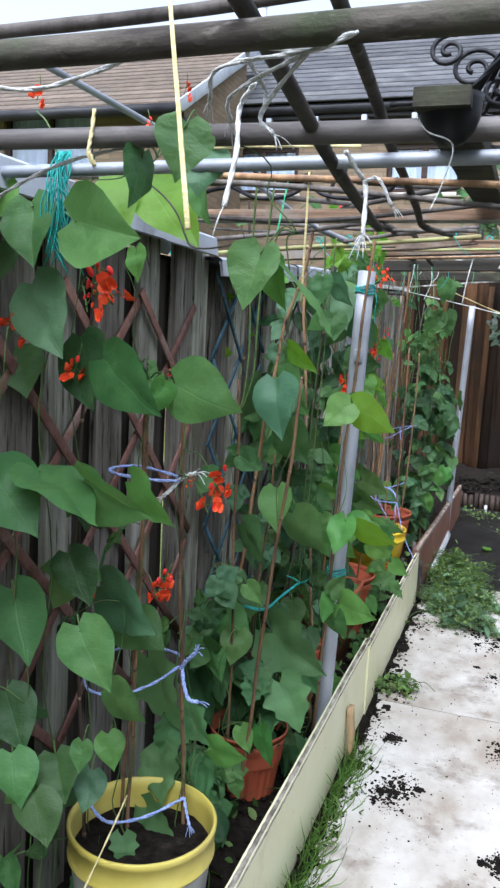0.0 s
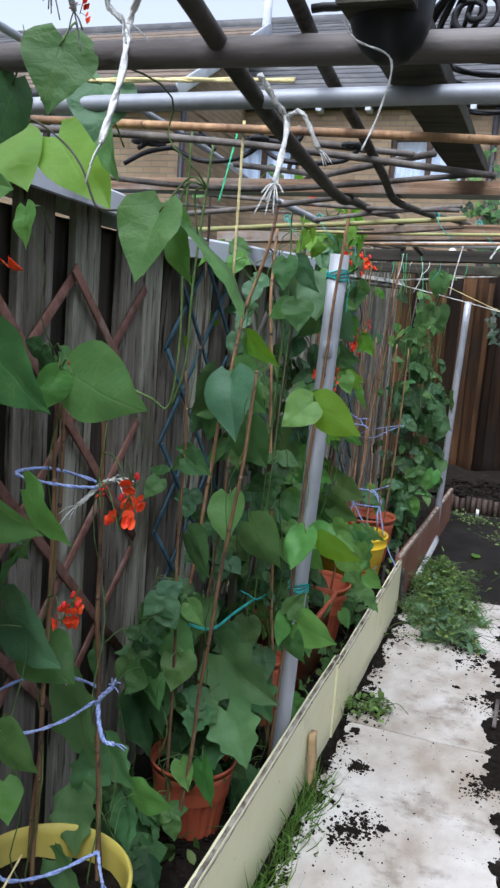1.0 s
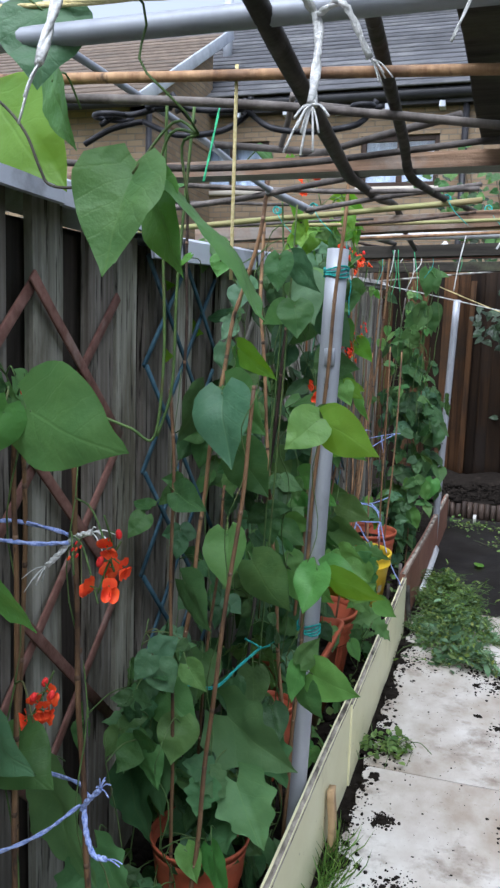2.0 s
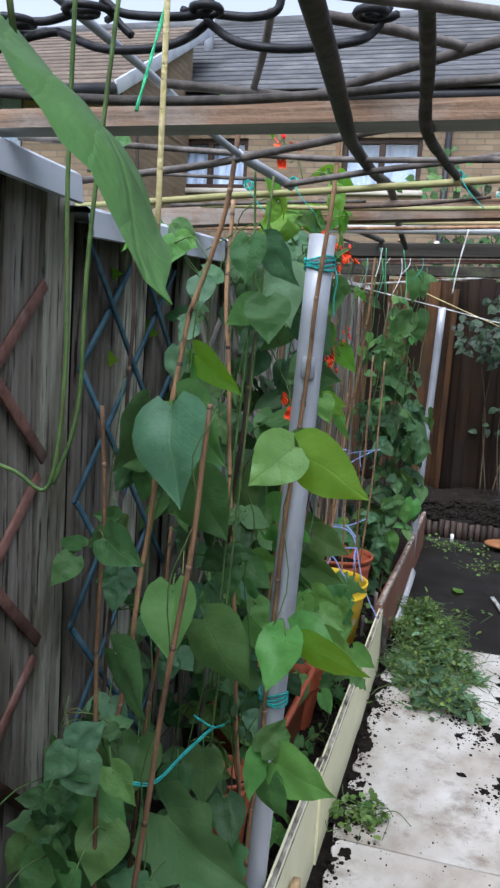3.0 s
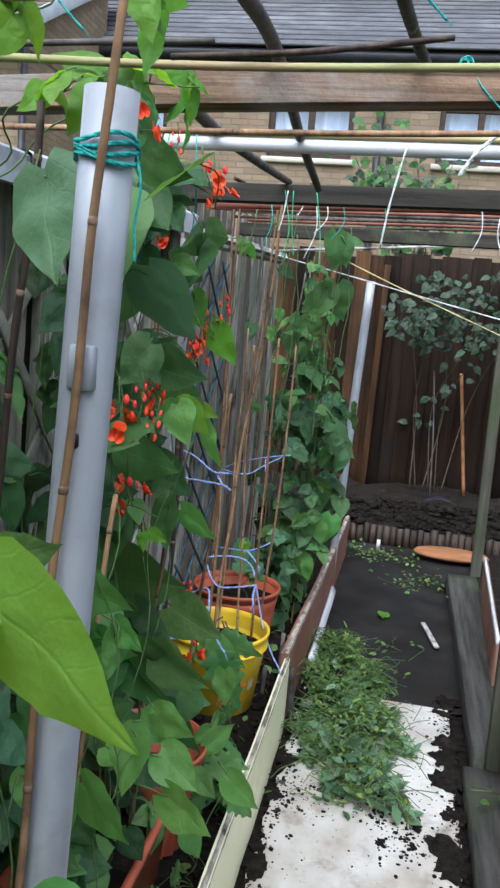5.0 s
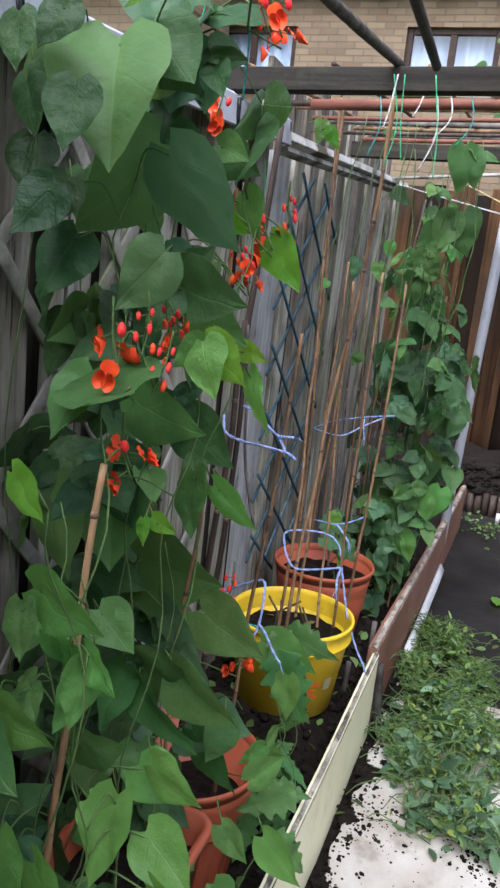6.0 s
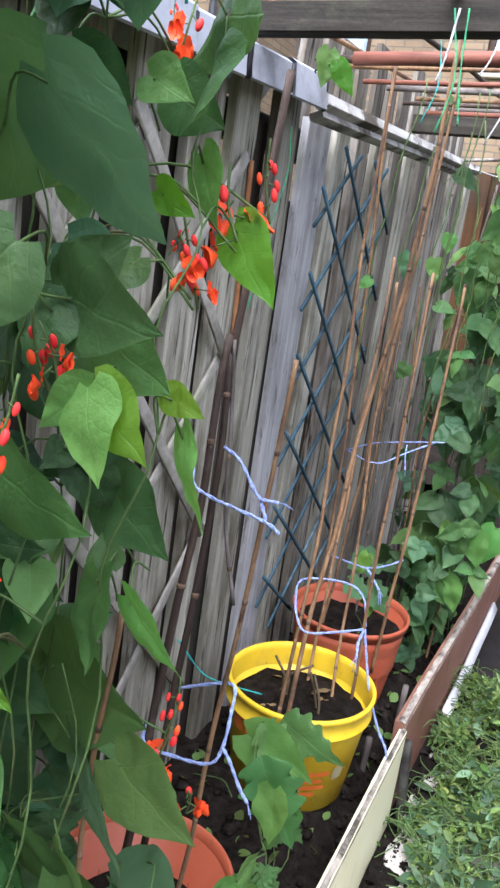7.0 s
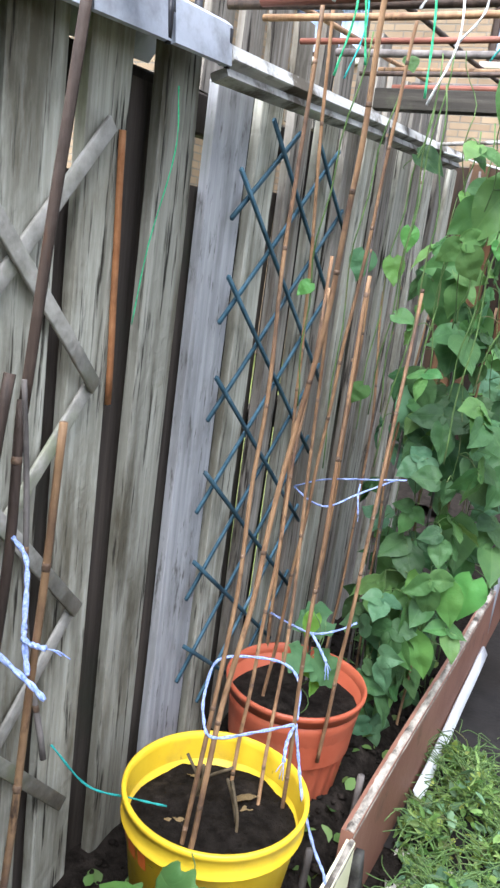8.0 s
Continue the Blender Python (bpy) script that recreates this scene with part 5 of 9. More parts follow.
rope([(-0.145, 1.41, 0.372), (-0.135, 1.40, 0.35), (-0.125, 1.395, 0.325)], 0.0034, "rope_blue", "frayed end of blue twine over the bucket", BL, strands=6, seed=5)
rope([(-0.191, 1.240, 0.462), (-0.181, 1.170, 0.444), (-0.192, 1.100, 0.377), (-0.203, 1.060, 0.328)], 0.0019, "rope_yellow", "cream string stretched from the bucket's cane")
rope([(-0.223, 3.270, 1.023), (-0.209, 3.250, 0.997), (-0.175, 3.240, 0.989), (-0.136, 3.220, 0.992), (-0.080, 3.200, 0.992), (-0.063, 3.200, 0.983)], 0.0026, "rope_blue", "pale blue twine round dark poles and a cane", BL)
rope([(-0.205, 3.320, 1.036), (-0.171, 3.300, 1.029), (-0.119, 3.240, 1.014), (-0.102, 3.220, 1.012), (-0.084, 3.205, 0.993)], 0.0026, "rope_blue", "second turn of pale blue twine", BL)
rope([(-0.100, 3.215, 1.014), (-0.086, 3.210, 1.016), (-0.073, 3.210, 1.017)], 0.0024, "rope_blue", "loose end of pale blue twine", BL, strands=2, seed=6)
rope([(-0.238, 3.270, 0.642), (-0.216, 3.210, 0.630), (-0.161, 3.200, 0.636), (-0.104, 3.185, 0.659), (-0.091, 3.190, 0.685), (-0.090, 3.200, 0.729), (-0.104, 3.230, 0.750), (-0.156, 3.260, 0.717), (-0.212, 3.280, 0.679)], 0.0026, "rope_blue", "pale blue twine tied low round poles", BL)
rope([(-0.089, 3.185, 0.690), (-0.075, 3.180, 0.679), (-0.055, 3.180, 0.646), (-0.042, 3.180, 0.631)], 0.0026, "rope_blue", "hanging end of low blue twine", BL, strands=2, seed=7)
rope([(-0.111, 3.965, 0.525), (-0.15, 3.88, 0.54), (-0.19, 3.795, 0.561), (-0.222, 3.82, 0.572), (-0.248, 3.87, 0.585), (-0.275, 3.965, 0.590), (-0.23, 4.02, 0.588), (-0.176, 4.053, 0.577), (-0.14, 4.04, 0.555), (-0.113, 3.975, 0.527)], 0.0030, "rope_blue", "blue twine looped round the bucket's canes", BL)
rope([(-0.111, 3.965, 0.525), (-0.098, 3.965, 0.47), (-0.075, 3.96, 0.39), (-0.04, 3.957, 0.31), (-0.014, 3.956, 0.268), (-0.004, 3.955, 0.235)], 0.0032, "rope_blue", "blue twine hanging down beside the bucket", BL)
rope([(-0.111, 3.96, 0.525), (-0.115, 3.945, 0.50), (-0.109, 3.925, 0.473)], 0.0038, "rope_blue", "short frayed end of blue twine", BL, strands=3, seed=8)
rope([(-0.36, 4.45, 0.79), (-0.28, 4.35, 0.80), (-0.228, 4.321, 0.81), (-0.18, 4.36, 0.84), (-0.123, 4.43, 0.87)], 0.0022, "rope_blue", "pale blue twine holding the far canes", BL)
rope([(-0.38, 4.50, 0.775), (-0.30, 4.46, 0.82), (-0.22, 4.42, 0.85), (-0.15, 4.41, 0.868), (-0.10, 4.43, 0.875)], 0.0022, "rope_blue", "second turn of twine at the far canes", BL)
rope([(-0.18, 4.36, 0.862), (-0.178, 4.35, 0.84), (-0.17, 4.345, 0.80)], 0.0020, "rope_blue", "loose end of twine at the far canes", BL, strands=2, seed=11)
rope([(-0.33, 4.34, 0.52), (-0.26, 4.29, 0.535), (-0.201, 4.265, 0.544), (-0.155, 4.28, 0.56), (-0.125, 4.32, 0.572)], 0.0028, "rope_blue", "blue twine across the far pot's canes", BL)
rope([(-0.201, 4.262, 0.544), (-0.18, 4.25, 0.53), (-0.155, 4.24, 0.505)], 0.0036, "rope_blue", "frayed end of far blue twine", BL, strands=5, seed=9)
# teal and green ties
for k, (z, f) in enumerate(((1.475, 0.967), (0.645, 0.424))):
    c = pb.lerp(pt, f)
    for j in range(4):
        rope([c + Vector((0.0275 * math.cos(a), 0.0275 * math.sin(a), 0.006 * j - 0.01 + 0.004 * math.sin(a * 2 + j))) for a in [i * math.pi / 6 for i in range(13)]], 0.0024, "rope_teal", "teal twine wound round the grey pole", "teal twine ties", 3, name="tie")
tz = pb.lerp(pt, 0.967)
rope([tz + Vector((0.027, 0, 0.0)), tz + Vector((0.036, -0.01, -0.03)), tz + Vector((0.033, -0.01, -0.06)), tz + Vector((0.035, -0.01, -0.095))], 0.0013, "rope_teal", "loose teal end hanging from the pole", "teal twine ties")
for o in (0.0, 0.004):
    rope([(-0.205, 1.912, 0.616 + o), (-0.153, 1.932, 0.610 + o), (-0.125, 2.0, 0.632 + o), (-0.098, 2.072, 0.652 + o)], 0.0017, "rope_teal", "teal twine stretched between two canes", "teal twine ties")
rope([(-0.135, 2.07, 0.668), (-0.105, 2.055, 0.665), (-0.098, 2.072, 0.652), (-0.078, 2.07, 0.662)], 0.0024, "rope_teal", "teal twine wrapped at a cane", "teal twine ties", strands=2, seed=21)
net = thing("netting", (-0.31, 1.09, 1.44), "bunched teal netting hanging from the pipe", "netting")
for i in range(26):
    q = random.Random(i + 60)
    bm = bmesh.new()
    x, y = -0.262 + q.gauss(0, 0.010), 1.085 + q.gauss(0, 0.008)
    tube(bm, curve([(-0.262 + q.uniform(-0.012, 0.012), 1.10, 1.60), (x, y, 1.56), (x + q.gauss(0, 0.014), y, 1.50), (x + q.gauss(0, 0.025), y, q.uniform(1.40, 1.47))], 4), 0.0011, 4)
    part("strand", bm, "rope_teal", net)
rope([(-0.43, 3.70, 0.50), (-0.38, 3.74, 0.42), (-0.33, 3.80, 0.38), (-0.28, 3.84, 0.36)], 0.0022, "rope_teal", "thin green string sagging to the bucket", "teal twine ties")
rope([(-0.40, 3.84, 1.53), (-0.395, 3.84, 1.44), (-0.42, 3.83, 1.30), (-0.43, 3.82, 1.18)], 0.0012, "rope_green", "thin green string down the fence", "green strings")
# hanging cords near the front
rope([(0.098, 0.955, 1.640), (0.070, 0.98, 1.618), (0.078, 0.955, 1.56), (0.076, 0.925, 1.488)], 0.0038, "rope_white", "white rope end hanging from the poles", "hanging cords", strands=2, seed=13)
bm = bmesh.new()
lath(bm, (0.104, 0.69, 1.652), (0.215, 0.505, 1.405), 0.0038, 0.002, (0.3, -1, 0), seed=2)
solo("pale_strip", bm, "rope_yellow", "pale yellow flat strip hanging from overhead", "strip", "hanging cords")
rope([(-0.14, 0.98, 1.625), (-0.135, 0.965, 1.59), (-0.13, 0.95, 1.56), (-0.118, 0.945, 1.545), (-0.125, 0.945, 1.56)], 0.003, "rope_yellow", "thin yellow cord loop on the steel pole", "hanging cords")
rope([(0.214, 0.968, 1.560), (0.226, 0.985, 1.540), (0.236, 0.995, 1.522), (0.250, 0.93, 1.456)], 0.0034, "rope_white", "frayed white cord knotted to the bent pole", "hanging cords", strands=9, seed=14)
rope([(0.236, 0.995, 1.530), (0.255, 0.98, 1.528), (0.272, 0.985, 1.497)], 0.0026, "rope_white", "short white cord end at a knot", "hanging cords", strands=5, seed=15)
for i, e in enumerate(((0.112, 0.78, 1.570), (0.140, 0.77, 1.545), (0.195, 0.744, 1.526), (0.165, 0.80, 1.585))):
    rope([(0.285, 0.68, 1.590), (0.235, 0.72, 1.592), (0.10 + 0.55 * (e[0] - 0.05), 0.75, e[2] + 0.022), e], 0.0026, "rope_white", "frayed white rope spread under the poles", "hanging cords", strands=5, seed=16 + i)
rope([(-0.35, 0.90, 1.66), (-0.2, 0.9, 1.63), (-0.08, 0.88, 1.64), (0.03, 0.86, 1.665)], 0.0034, "rope_white", "thin white rope slung between poles", "hanging cords")
rope([(-0.38, 1.05, 1.50), (-0.3, 1.02, 1.53), (-0.2, 1.0, 1.56), (-0.1, 1.0, 1.58)], 0.003, "rope_white", "white string slanting up to the pole", "hanging cords")
rope([(-0.1, 1.10, 1.60), (0.05, 1.12, 1.604), (0.2, 1.12, 1.60)], 0.0032, "rope_yellow", "yellow rope lying along the grey pipe", "hanging cords")
rope([(0.306, 0.905, 1.580), (0.320, 0.90, 1.562), (0.346, 0.915, 1.551), (0.337, 0.93, 1.515), (0.325, 0.93, 1.484)], 0.0010, "rope_white", "faded pale string looped under the black scoop", "hanging cords")
rope([(-0.042, 1.578, 1.654), (-0.042, 1.548, 1.593), (-0.043, 1.519, 1.532)], 0.0018, "rope_green", "green string hanging from a bamboo pole", "hanging cords")
bm = bmesh.new()
lath(bm, (0.082, 1.283, 1.60), (0.076, 1.30, 1.385), 0.0036, 0.0025, (0.3, -1, 0), seed=3)
solo("pale_strip", bm, "rope_yellow", "thin pale stick hanging straight from a bamboo pole", "strip", "hanging cords")
for i, (x, y, z) in enumerate(((-0.145, 2.24, 1.607), (-0.06, 2.235, 1.612), (0.225, 2.235, 1.624), (0.30, 2.60, 1.66), (-0.58, 2.2, 1.56))):
    for j in range(3):
        rope([(x + 0.0075 * math.cos(a) * (1 + j * 0.15), y + 0.006 * j - 0.006, z + 0.0075 * math.sin(a)) for a in [q * math.pi / 4 for q in range(9)]], 0.0012, "rope_teal", "teal twine knot binding the crossing bars", "teal twine ties", 3, name="tie")
    rope([(x, y - 0.014, z), (x + 0.02, y - 0.02, z - 0.03), (x + 0.045, y - 0.02, z - 0.055)], 0.0011, "rope_teal", "loose end of a teal knot", "teal twine ties", strands=2, seed=i)
q = random.Random(5)
for i in range(26):
    yb_, zb = q.choice(((3.92, 1.70), (3.62, 1.65), (2.98, 1.63), (3.92, 1.70)))
    x = q.uniform(-0.2, 0.95)
    ln = q.uniform(0.05, 0.17)
    mt = q.choice(("rope_white", "rope_green", "rope_teal", "rope_white", "rope_green"))
    rope([(x, yb_ - 0.016, zb + 0.02), (x + q.uniform(-0.02, 0.02), yb_ - 0.02, zb - ln * 0.5), (x + q.uniform(-0.04, 0.03), yb_ - 0.02, zb - ln)], 0.0014 if mt != "rope_white" else 0.0019, mt, "short string end hanging from the frame", "string ends")
rope([(0.40, 2.97, 1.70), (0.39, 2.955, 1.68), (0.345, 2.95, 1.64), (0.32, 2.95, 1.60)], 0.0034, "rope_white", "white rope loop over the white pipe", "hanging cords")
rope([(0.40, 2.97, 1.70), (0.405, 2.955, 1.67), (0.40, 2.95, 1.62)], 0.0034, "rope_white", "white rope end over the white pipe", "hanging cords")
rope([(-0.38, 5.28, 1.66), (0.0, 5.3, 1.585), (0.26, 5.3, 1.53), (0.7, 5.3, 1.44)], 0.0032, "rope_white", "white line slung across the far end", "hanging cords")
rope([(-0.08, 5.3, 1.67), (0.23, 5.3, 1.545), (0.8, 5.3, 1.33)], 0.0028, "rope_yellow", "pale string slung across the far end", "hanging cords")
bar("bamboo_pole", (-0.495, 5.25, 1.661), (0.9, 5.25, 1.79), 0.006, "batten", "pale thin batten under the far grid", 0.003, 7, 6)
# black cable coil and scroll ironwork
for i in range(6):
    rope([(0.38 + 0.01 * i, 1.1, 1.70 + 0.02 * i), (0.30 + 0.015 * i, 1.25, 1.66 + 0.008 * i), (0.36, 1.5 - 0.04 * i, 1.665 + 0.006 * i), (0.52, 1.45, 1.68 + 0.008 * i), (0.62, 1.2 + 0.05 * i, 1.70)], 0.0042, "black", "black cable lying in loops on the frame", "black cables", name="cable")


def scroll(c, s, turn, flip):
    """One wrought-iron scroll: a flat spiral bar."""
    pts = []
    for i in range(26):
        a = i / 25 * 3.3 * math.pi
        rr = s * (1 - 0.26 * a / math.pi) if a < 3.2 * math.pi else s * 0.16
        pts.append(Vector((c[0] + flip * rr * math.cos(a + turn), c[1] + rr * math.sin(a + turn), c[2] + 0.06 * math.sin(a + turn) * s)))
    return pts


iron = thing("iron_panel", (0.0, 1.6, 1.62), "black wrought-iron scroll panel lying on the frame", "iron panel")
for c, s, t0, fl in (((0.159, 1.600, 1.641), 0.022, 0.4, 1), ((-0.143, 1.600, 1.655), 0.03, 2.0, -1), ((-0.223, 1.600, 1.647), 0.035, 1.0, 1), ((-0.012, 1.600, 1.652), 0.022, 0.0, -1)):
    bm = bmesh.new()
    tube(bm, scroll(c, s, t0, fl), 0.0042, 6)
    part("scroll", bm, "iron", iron)
for pts in ([(-0.172, 1.600, 1.636), (-0.108, 1.580, 1.610), (-0.049, 1.600, 1.618), (-0.016, 1.620, 1.645), (-0.012, 1.620, 1.668)],
            [(-0.016, 1.620, 1.648), (0.026, 1.600, 1.619), (0.080, 1.600, 1.611), (0.138, 1.600, 1.615), (0.157, 1.620, 1.631), (0.171, 1.620, 1.654)],
            [(-0.127, 1.600, 1.674), (-0.117, 1.600, 1.662), (-0.093, 1.600, 1.650), (-0.023, 1.600, 1.646), (-0.012, 1.600, 1.660)],
            [(-0.005, 1.620, 1.654), (0.032, 1.620, 1.650), (0.058, 1.620, 1.655), (0.063, 1.620, 1.675)],
            [(-0.243, 1.600, 1.635), (-0.216, 1.600, 1.647), (-0.182, 1.600, 1.648), (-0.130, 1.600, 1.660)],
            [(-0.134, 1.620, 1.674), (-0.110, 1.620, 1.647), (-0.098, 1.620, 1.637)],
            [(-0.270, 1.600, 1.608), (-0.229, 1.600, 1.627), (-0.188, 1.600, 1.635), (-0.172, 1.600, 1.636)]):
    bm = bmesh.new()
    tube(bm, curve(pts, 6), 0.0044, 6)
    part("arc", bm, "iron", iron)
bent("stick", [(0.093, 1.600, 1.644), (0.173, 1.660, 1.647), (0.238, 1.740, 1.657)], 0.0065, "cane_grey", "grey lath lying over the batten", 7)
bent("stick", [(0.279, 1.720, 1.655), (0.162, 1.780, 1.647), (0.004, 1.860, 1.633)], 0.0065, "cane_grey", "second grey lath crossing the first", 7)
bent("stick", [(-0.151, 1.830, 1.656), (-0.048, 1.840, 1.647), (0.056, 1.850, 1.638)], 0.0065, "cane_grey", "flat grey lath above the batten", 7)
bent("stick", [(0.016, 1.750, 1.707), (-0.005, 1.800, 1.681), (-0.027, 1.840, 1.650)], 0.0055, "cane_grey", "short stick standing on the batten", 7)
scoop = thing("plastic_scoop", (0.336, 0.93, 1.55), "black plastic scoop hung at the end of the overhead plank", "scoop")
bm = bmesh.new()
lathe(bm, [(0.004, -0.050), (0.014, -0.047), (0.024, -0.038), (0.032, -0.022), (0.0355, -0.006), (0.0375, 0.0), (0.0345, 0.0), (0.031, -0.016), (0.020, -0.034), (0.004, -0.044)], (0, 0, 0), 28)
for v in bm.verts:
    v.co = Matrix.Rotation(radians(-7), 3, "Y") @ v.co + Vector((0.338, 0.93, 1.602))
part("bowl", bm, "black", scoop)
bm = bmesh.new()
lath(bm, (0.272, 0.925, 1.598), (0.312, 0.93, 1.601), 0.009, 0.005, (0, 0, 1), 0, 4, 5, 0.2)
part("handle", bm, "black", scoop)
bm = bmesh.new()
box(bm, (0.293, 0.965, 1.604), (0.360, 0.972, 1.615), 0.002)
part("mount", bm, "black", scoop, "flat black mounting plate")
for i, (c, sc, t0, fl) in enumerate((((0.335, 1.22, 1.725), 0.035, 0.3, 1), ((0.375, 1.2, 1.69), 0.03, 2.2, -1), ((0.30, 1.2, 1.745), 0.028, 1.2, 1))):
    bm = bmesh.new()
    tube(bm, [Vector((q.x, c[1] + 0.2 * (q.y - c[1]), c[2] + 0.9 * (q.y - c[1]))) for q in scroll(c, sc, t0, fl)], 0.0036, 6)
    part("scroll", bm, "iron", iron)
bm = bmesh.new()
lathe(bm, [(0.005, 0.0), (0.014, 0.003), (0.019, 0.013), (0.017, 0.026), (0.010, 0.033), (0.006, 0.04)], (0.097, 3.932, 1.701), 20)
solo("white_float", bm, "white_plastic", "small white plastic float resting on a rusty red pipe", "float")

# ---- back of the garden ----
back = thing("back_fence", (0.4, 8.3, 0), "dark brown timber fence closing the garden's end", "fence", kind="structure")
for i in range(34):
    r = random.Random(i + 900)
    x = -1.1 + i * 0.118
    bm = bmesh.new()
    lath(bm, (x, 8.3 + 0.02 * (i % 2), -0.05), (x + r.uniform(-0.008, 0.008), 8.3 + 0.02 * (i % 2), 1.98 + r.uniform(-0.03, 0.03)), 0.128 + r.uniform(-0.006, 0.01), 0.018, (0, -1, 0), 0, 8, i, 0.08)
    # left boards take the lit colour, the rest the shaded one
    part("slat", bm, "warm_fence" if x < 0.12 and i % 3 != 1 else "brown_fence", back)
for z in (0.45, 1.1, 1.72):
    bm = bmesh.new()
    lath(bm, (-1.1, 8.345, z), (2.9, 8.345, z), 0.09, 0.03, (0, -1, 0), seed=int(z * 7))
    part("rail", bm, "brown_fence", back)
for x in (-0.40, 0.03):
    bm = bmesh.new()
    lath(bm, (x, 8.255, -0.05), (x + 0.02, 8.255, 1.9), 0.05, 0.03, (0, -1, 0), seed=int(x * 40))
    part("post", bm, "warm_fence", back, "orange-brown batten in the lit board colour")
bm = bmesh.new()
sheet(bm, -1.1, 3.0, 6.72, 8.29, 60, 40, lambda x, y: 0.11 + rough(x, y, 5, 0.05))
solo("raised_bed", bm, "soil", "raised soil bed at the foot of the fence", "raised bed", kind="structure")
crumbs("soil_crumbs", 700, lambda r: (r.uniform(-0.1, 1.2), r.uniform(6.7, 7.6), 0.12), 0.018, "clods and dead leaves on the raised bed", 21)
edge = thing("log_edging", (0.5, 6.7, 0), "row of short upright logs edging a raised bed", "edging")
for i in range(30):
    r = random.Random(i + 40)
    bm = bmesh.new()
    x, rr = 0.02 + i * 0.043, 0.021 + r.uniform(-0.003, 0.003)
    tube(bm, [(x, 6.70, -0.04), (x, 6.70, 0.12 + r.uniform(-0.012, 0.012))], rr, 9)
    part("log", bm, "cane_dark", edge)
bm = bmesh.new()
lathe(bm, [(0.002, 0.0), (0.19, 0.0), (0.20, 0.012), (0.19, 0.024), (0.002, 0.026)], (0, 0, 0), 28)
bmesh.ops.transform(bm, matrix=Matrix.Translation((0.68, 6.50, 0.03)) @ Matrix.Rotation(radians(4), 4, "X") @ Matrix.Diagonal((1.15, 0.55, 0.9, 1)), verts=bm.verts)
solo("wooden_disc", bm, "orange_wood", "orange cut wooden oval leaning at the floor's end", "board")
bm = bmesh.new()
tube(bm, curve([(0.86, 8.16, 0.1), (0.79, 8.165, 0.6), (0.722, 8.17, 1.09)], 5), 0.014, 9)
solo("broom_handle", bm, "orange_wood", "bright orange wooden stick against the fence", "stick")
bm = bmesh.new()
tube(bm, curve([(0.58, 7.9, 0.1), (0.55, 7.9, 0.6), (0.50, 7.9, 1.1)], 5), 0.006, 7)
solo("thin_stick", bm, "cane_grey", "thin grey stick in the raised bed", "stick")
bm = bmesh.new()
tube(bm, [(0.235, 6.55, -0.01), (0.235, 6.55, 0.06)], 0.012, 10)
solo("white_peg", bm, "white_plastic", "short white plastic peg by the edging", "peg")
bm = bmesh.new()
sheet(bm, -0.12, 0.12, -0.05, 0.05, 10, 4, lambda x, y: 0.03 * math.cos(x * 14) - 0.2 * y * y)
bmesh.ops.translate(bm, verts=bm.verts, vec=(0.62, 7.2, 0.22))
r_ = bmesh.ops.extrude_face_region(bm, geom=bm.faces[:])
bmesh.ops.translate(bm, verts=[v for v in r_["geom"] if isinstance(v, bmesh.types.BMVert)], vec=(0, 0, -0.006))
solo("bent_sheet", bm, "iron", "bent dark sheet lying on the raised bed", "metal sheet")

# ---- far side of the path ----
sl = []
for i, (y0, y1, x0, x1, z) in enumerate(((4.02, 6.0, 0.62, 0.78, 0.05), (2.4, 3.98, 0.575, 0.73, 0.03), (0.2, 2.36, 0.60, 0.76, 0.02))):
    bm = bmesh.new()
    lath(bm, ((x0 + x1) / 2, y0, z - 0.055), ((x0 + x1) / 2 + 0.01, y1, z - 0.05), x1 - x0, 0.13, (0, 0, 1), 0, 16, i + 30, 0.06)
    solo("sleeper", bm, "sleeper", "old grey timber sleeper along the path", "sleeper", "sleepers along the path")
for i, (a, b, w) in enumerate((((0.677, 3.995, -0.05), (0.652, 3.995, 1.75), 0.046), ((0.793, 6.122, -0.05), (0.777, 6.122, 1.85), 0.056))):
    bm = bmesh.new()
    lath(bm, a, b, w, w * 0.8, (0, -1, 0), 0, 10, i + 70, 0.07)
    solo("wooden_post", bm, "old_post", "grey weathered post holding up the frame", "post", "posts beside the path", smooth=False)
bm = bmesh.new()
tube(bm, curve([(0.80, 4.45, 0.0), (0.785, 4.45, 0.5), (0.76, 4.45, 1.0)], 5), 0.012, 10)
solo("grey_pipe", bm, "galv", "thin grey pipe beside the tall grey post", "pipe")
bm = bmesh.new()
lath(bm, (0.70, 2.75, 0.12), (0.705, 4.02, 0.13), 0.26, 0.02, (-1, 0, 0), 0, 10, 81, 0.05)
rb = solo("side_board", bm, "board_brown", "brown board with a pale edge on the side bed", "board")
bm = bmesh.new()
lath(bm, (0.70, 2.75, 0.255), (0.705, 4.02, 0.265), 0.022, 0.012, (0, 0, 1), 0, 10, 82, 0.1)
part("edge_strip", bm, "white_pipe", rb, "white edge strip")
bm = bmesh.new()
lath(bm, (0.735, 4.56, 0.10), (0.79, 5.70, 0.11), 0.26, 0.02, (-1, 0, 0), 0, 8, 87, 0.05)
sb2 = solo("side_board", bm, "board_brown", "far brown board with a white edge beside the sleepers", "board")
bm = bmesh.new()
lath(bm, (0.728, 4.56, 0.238), (0.783, 5.70, 0.248), 0.026, 0.012, (-1, 0, 0), 0, 8, 83, 0.1)
part("edge_strip", bm, "white_pipe", sb2, "white edge strip")
bm = bmesh.new()
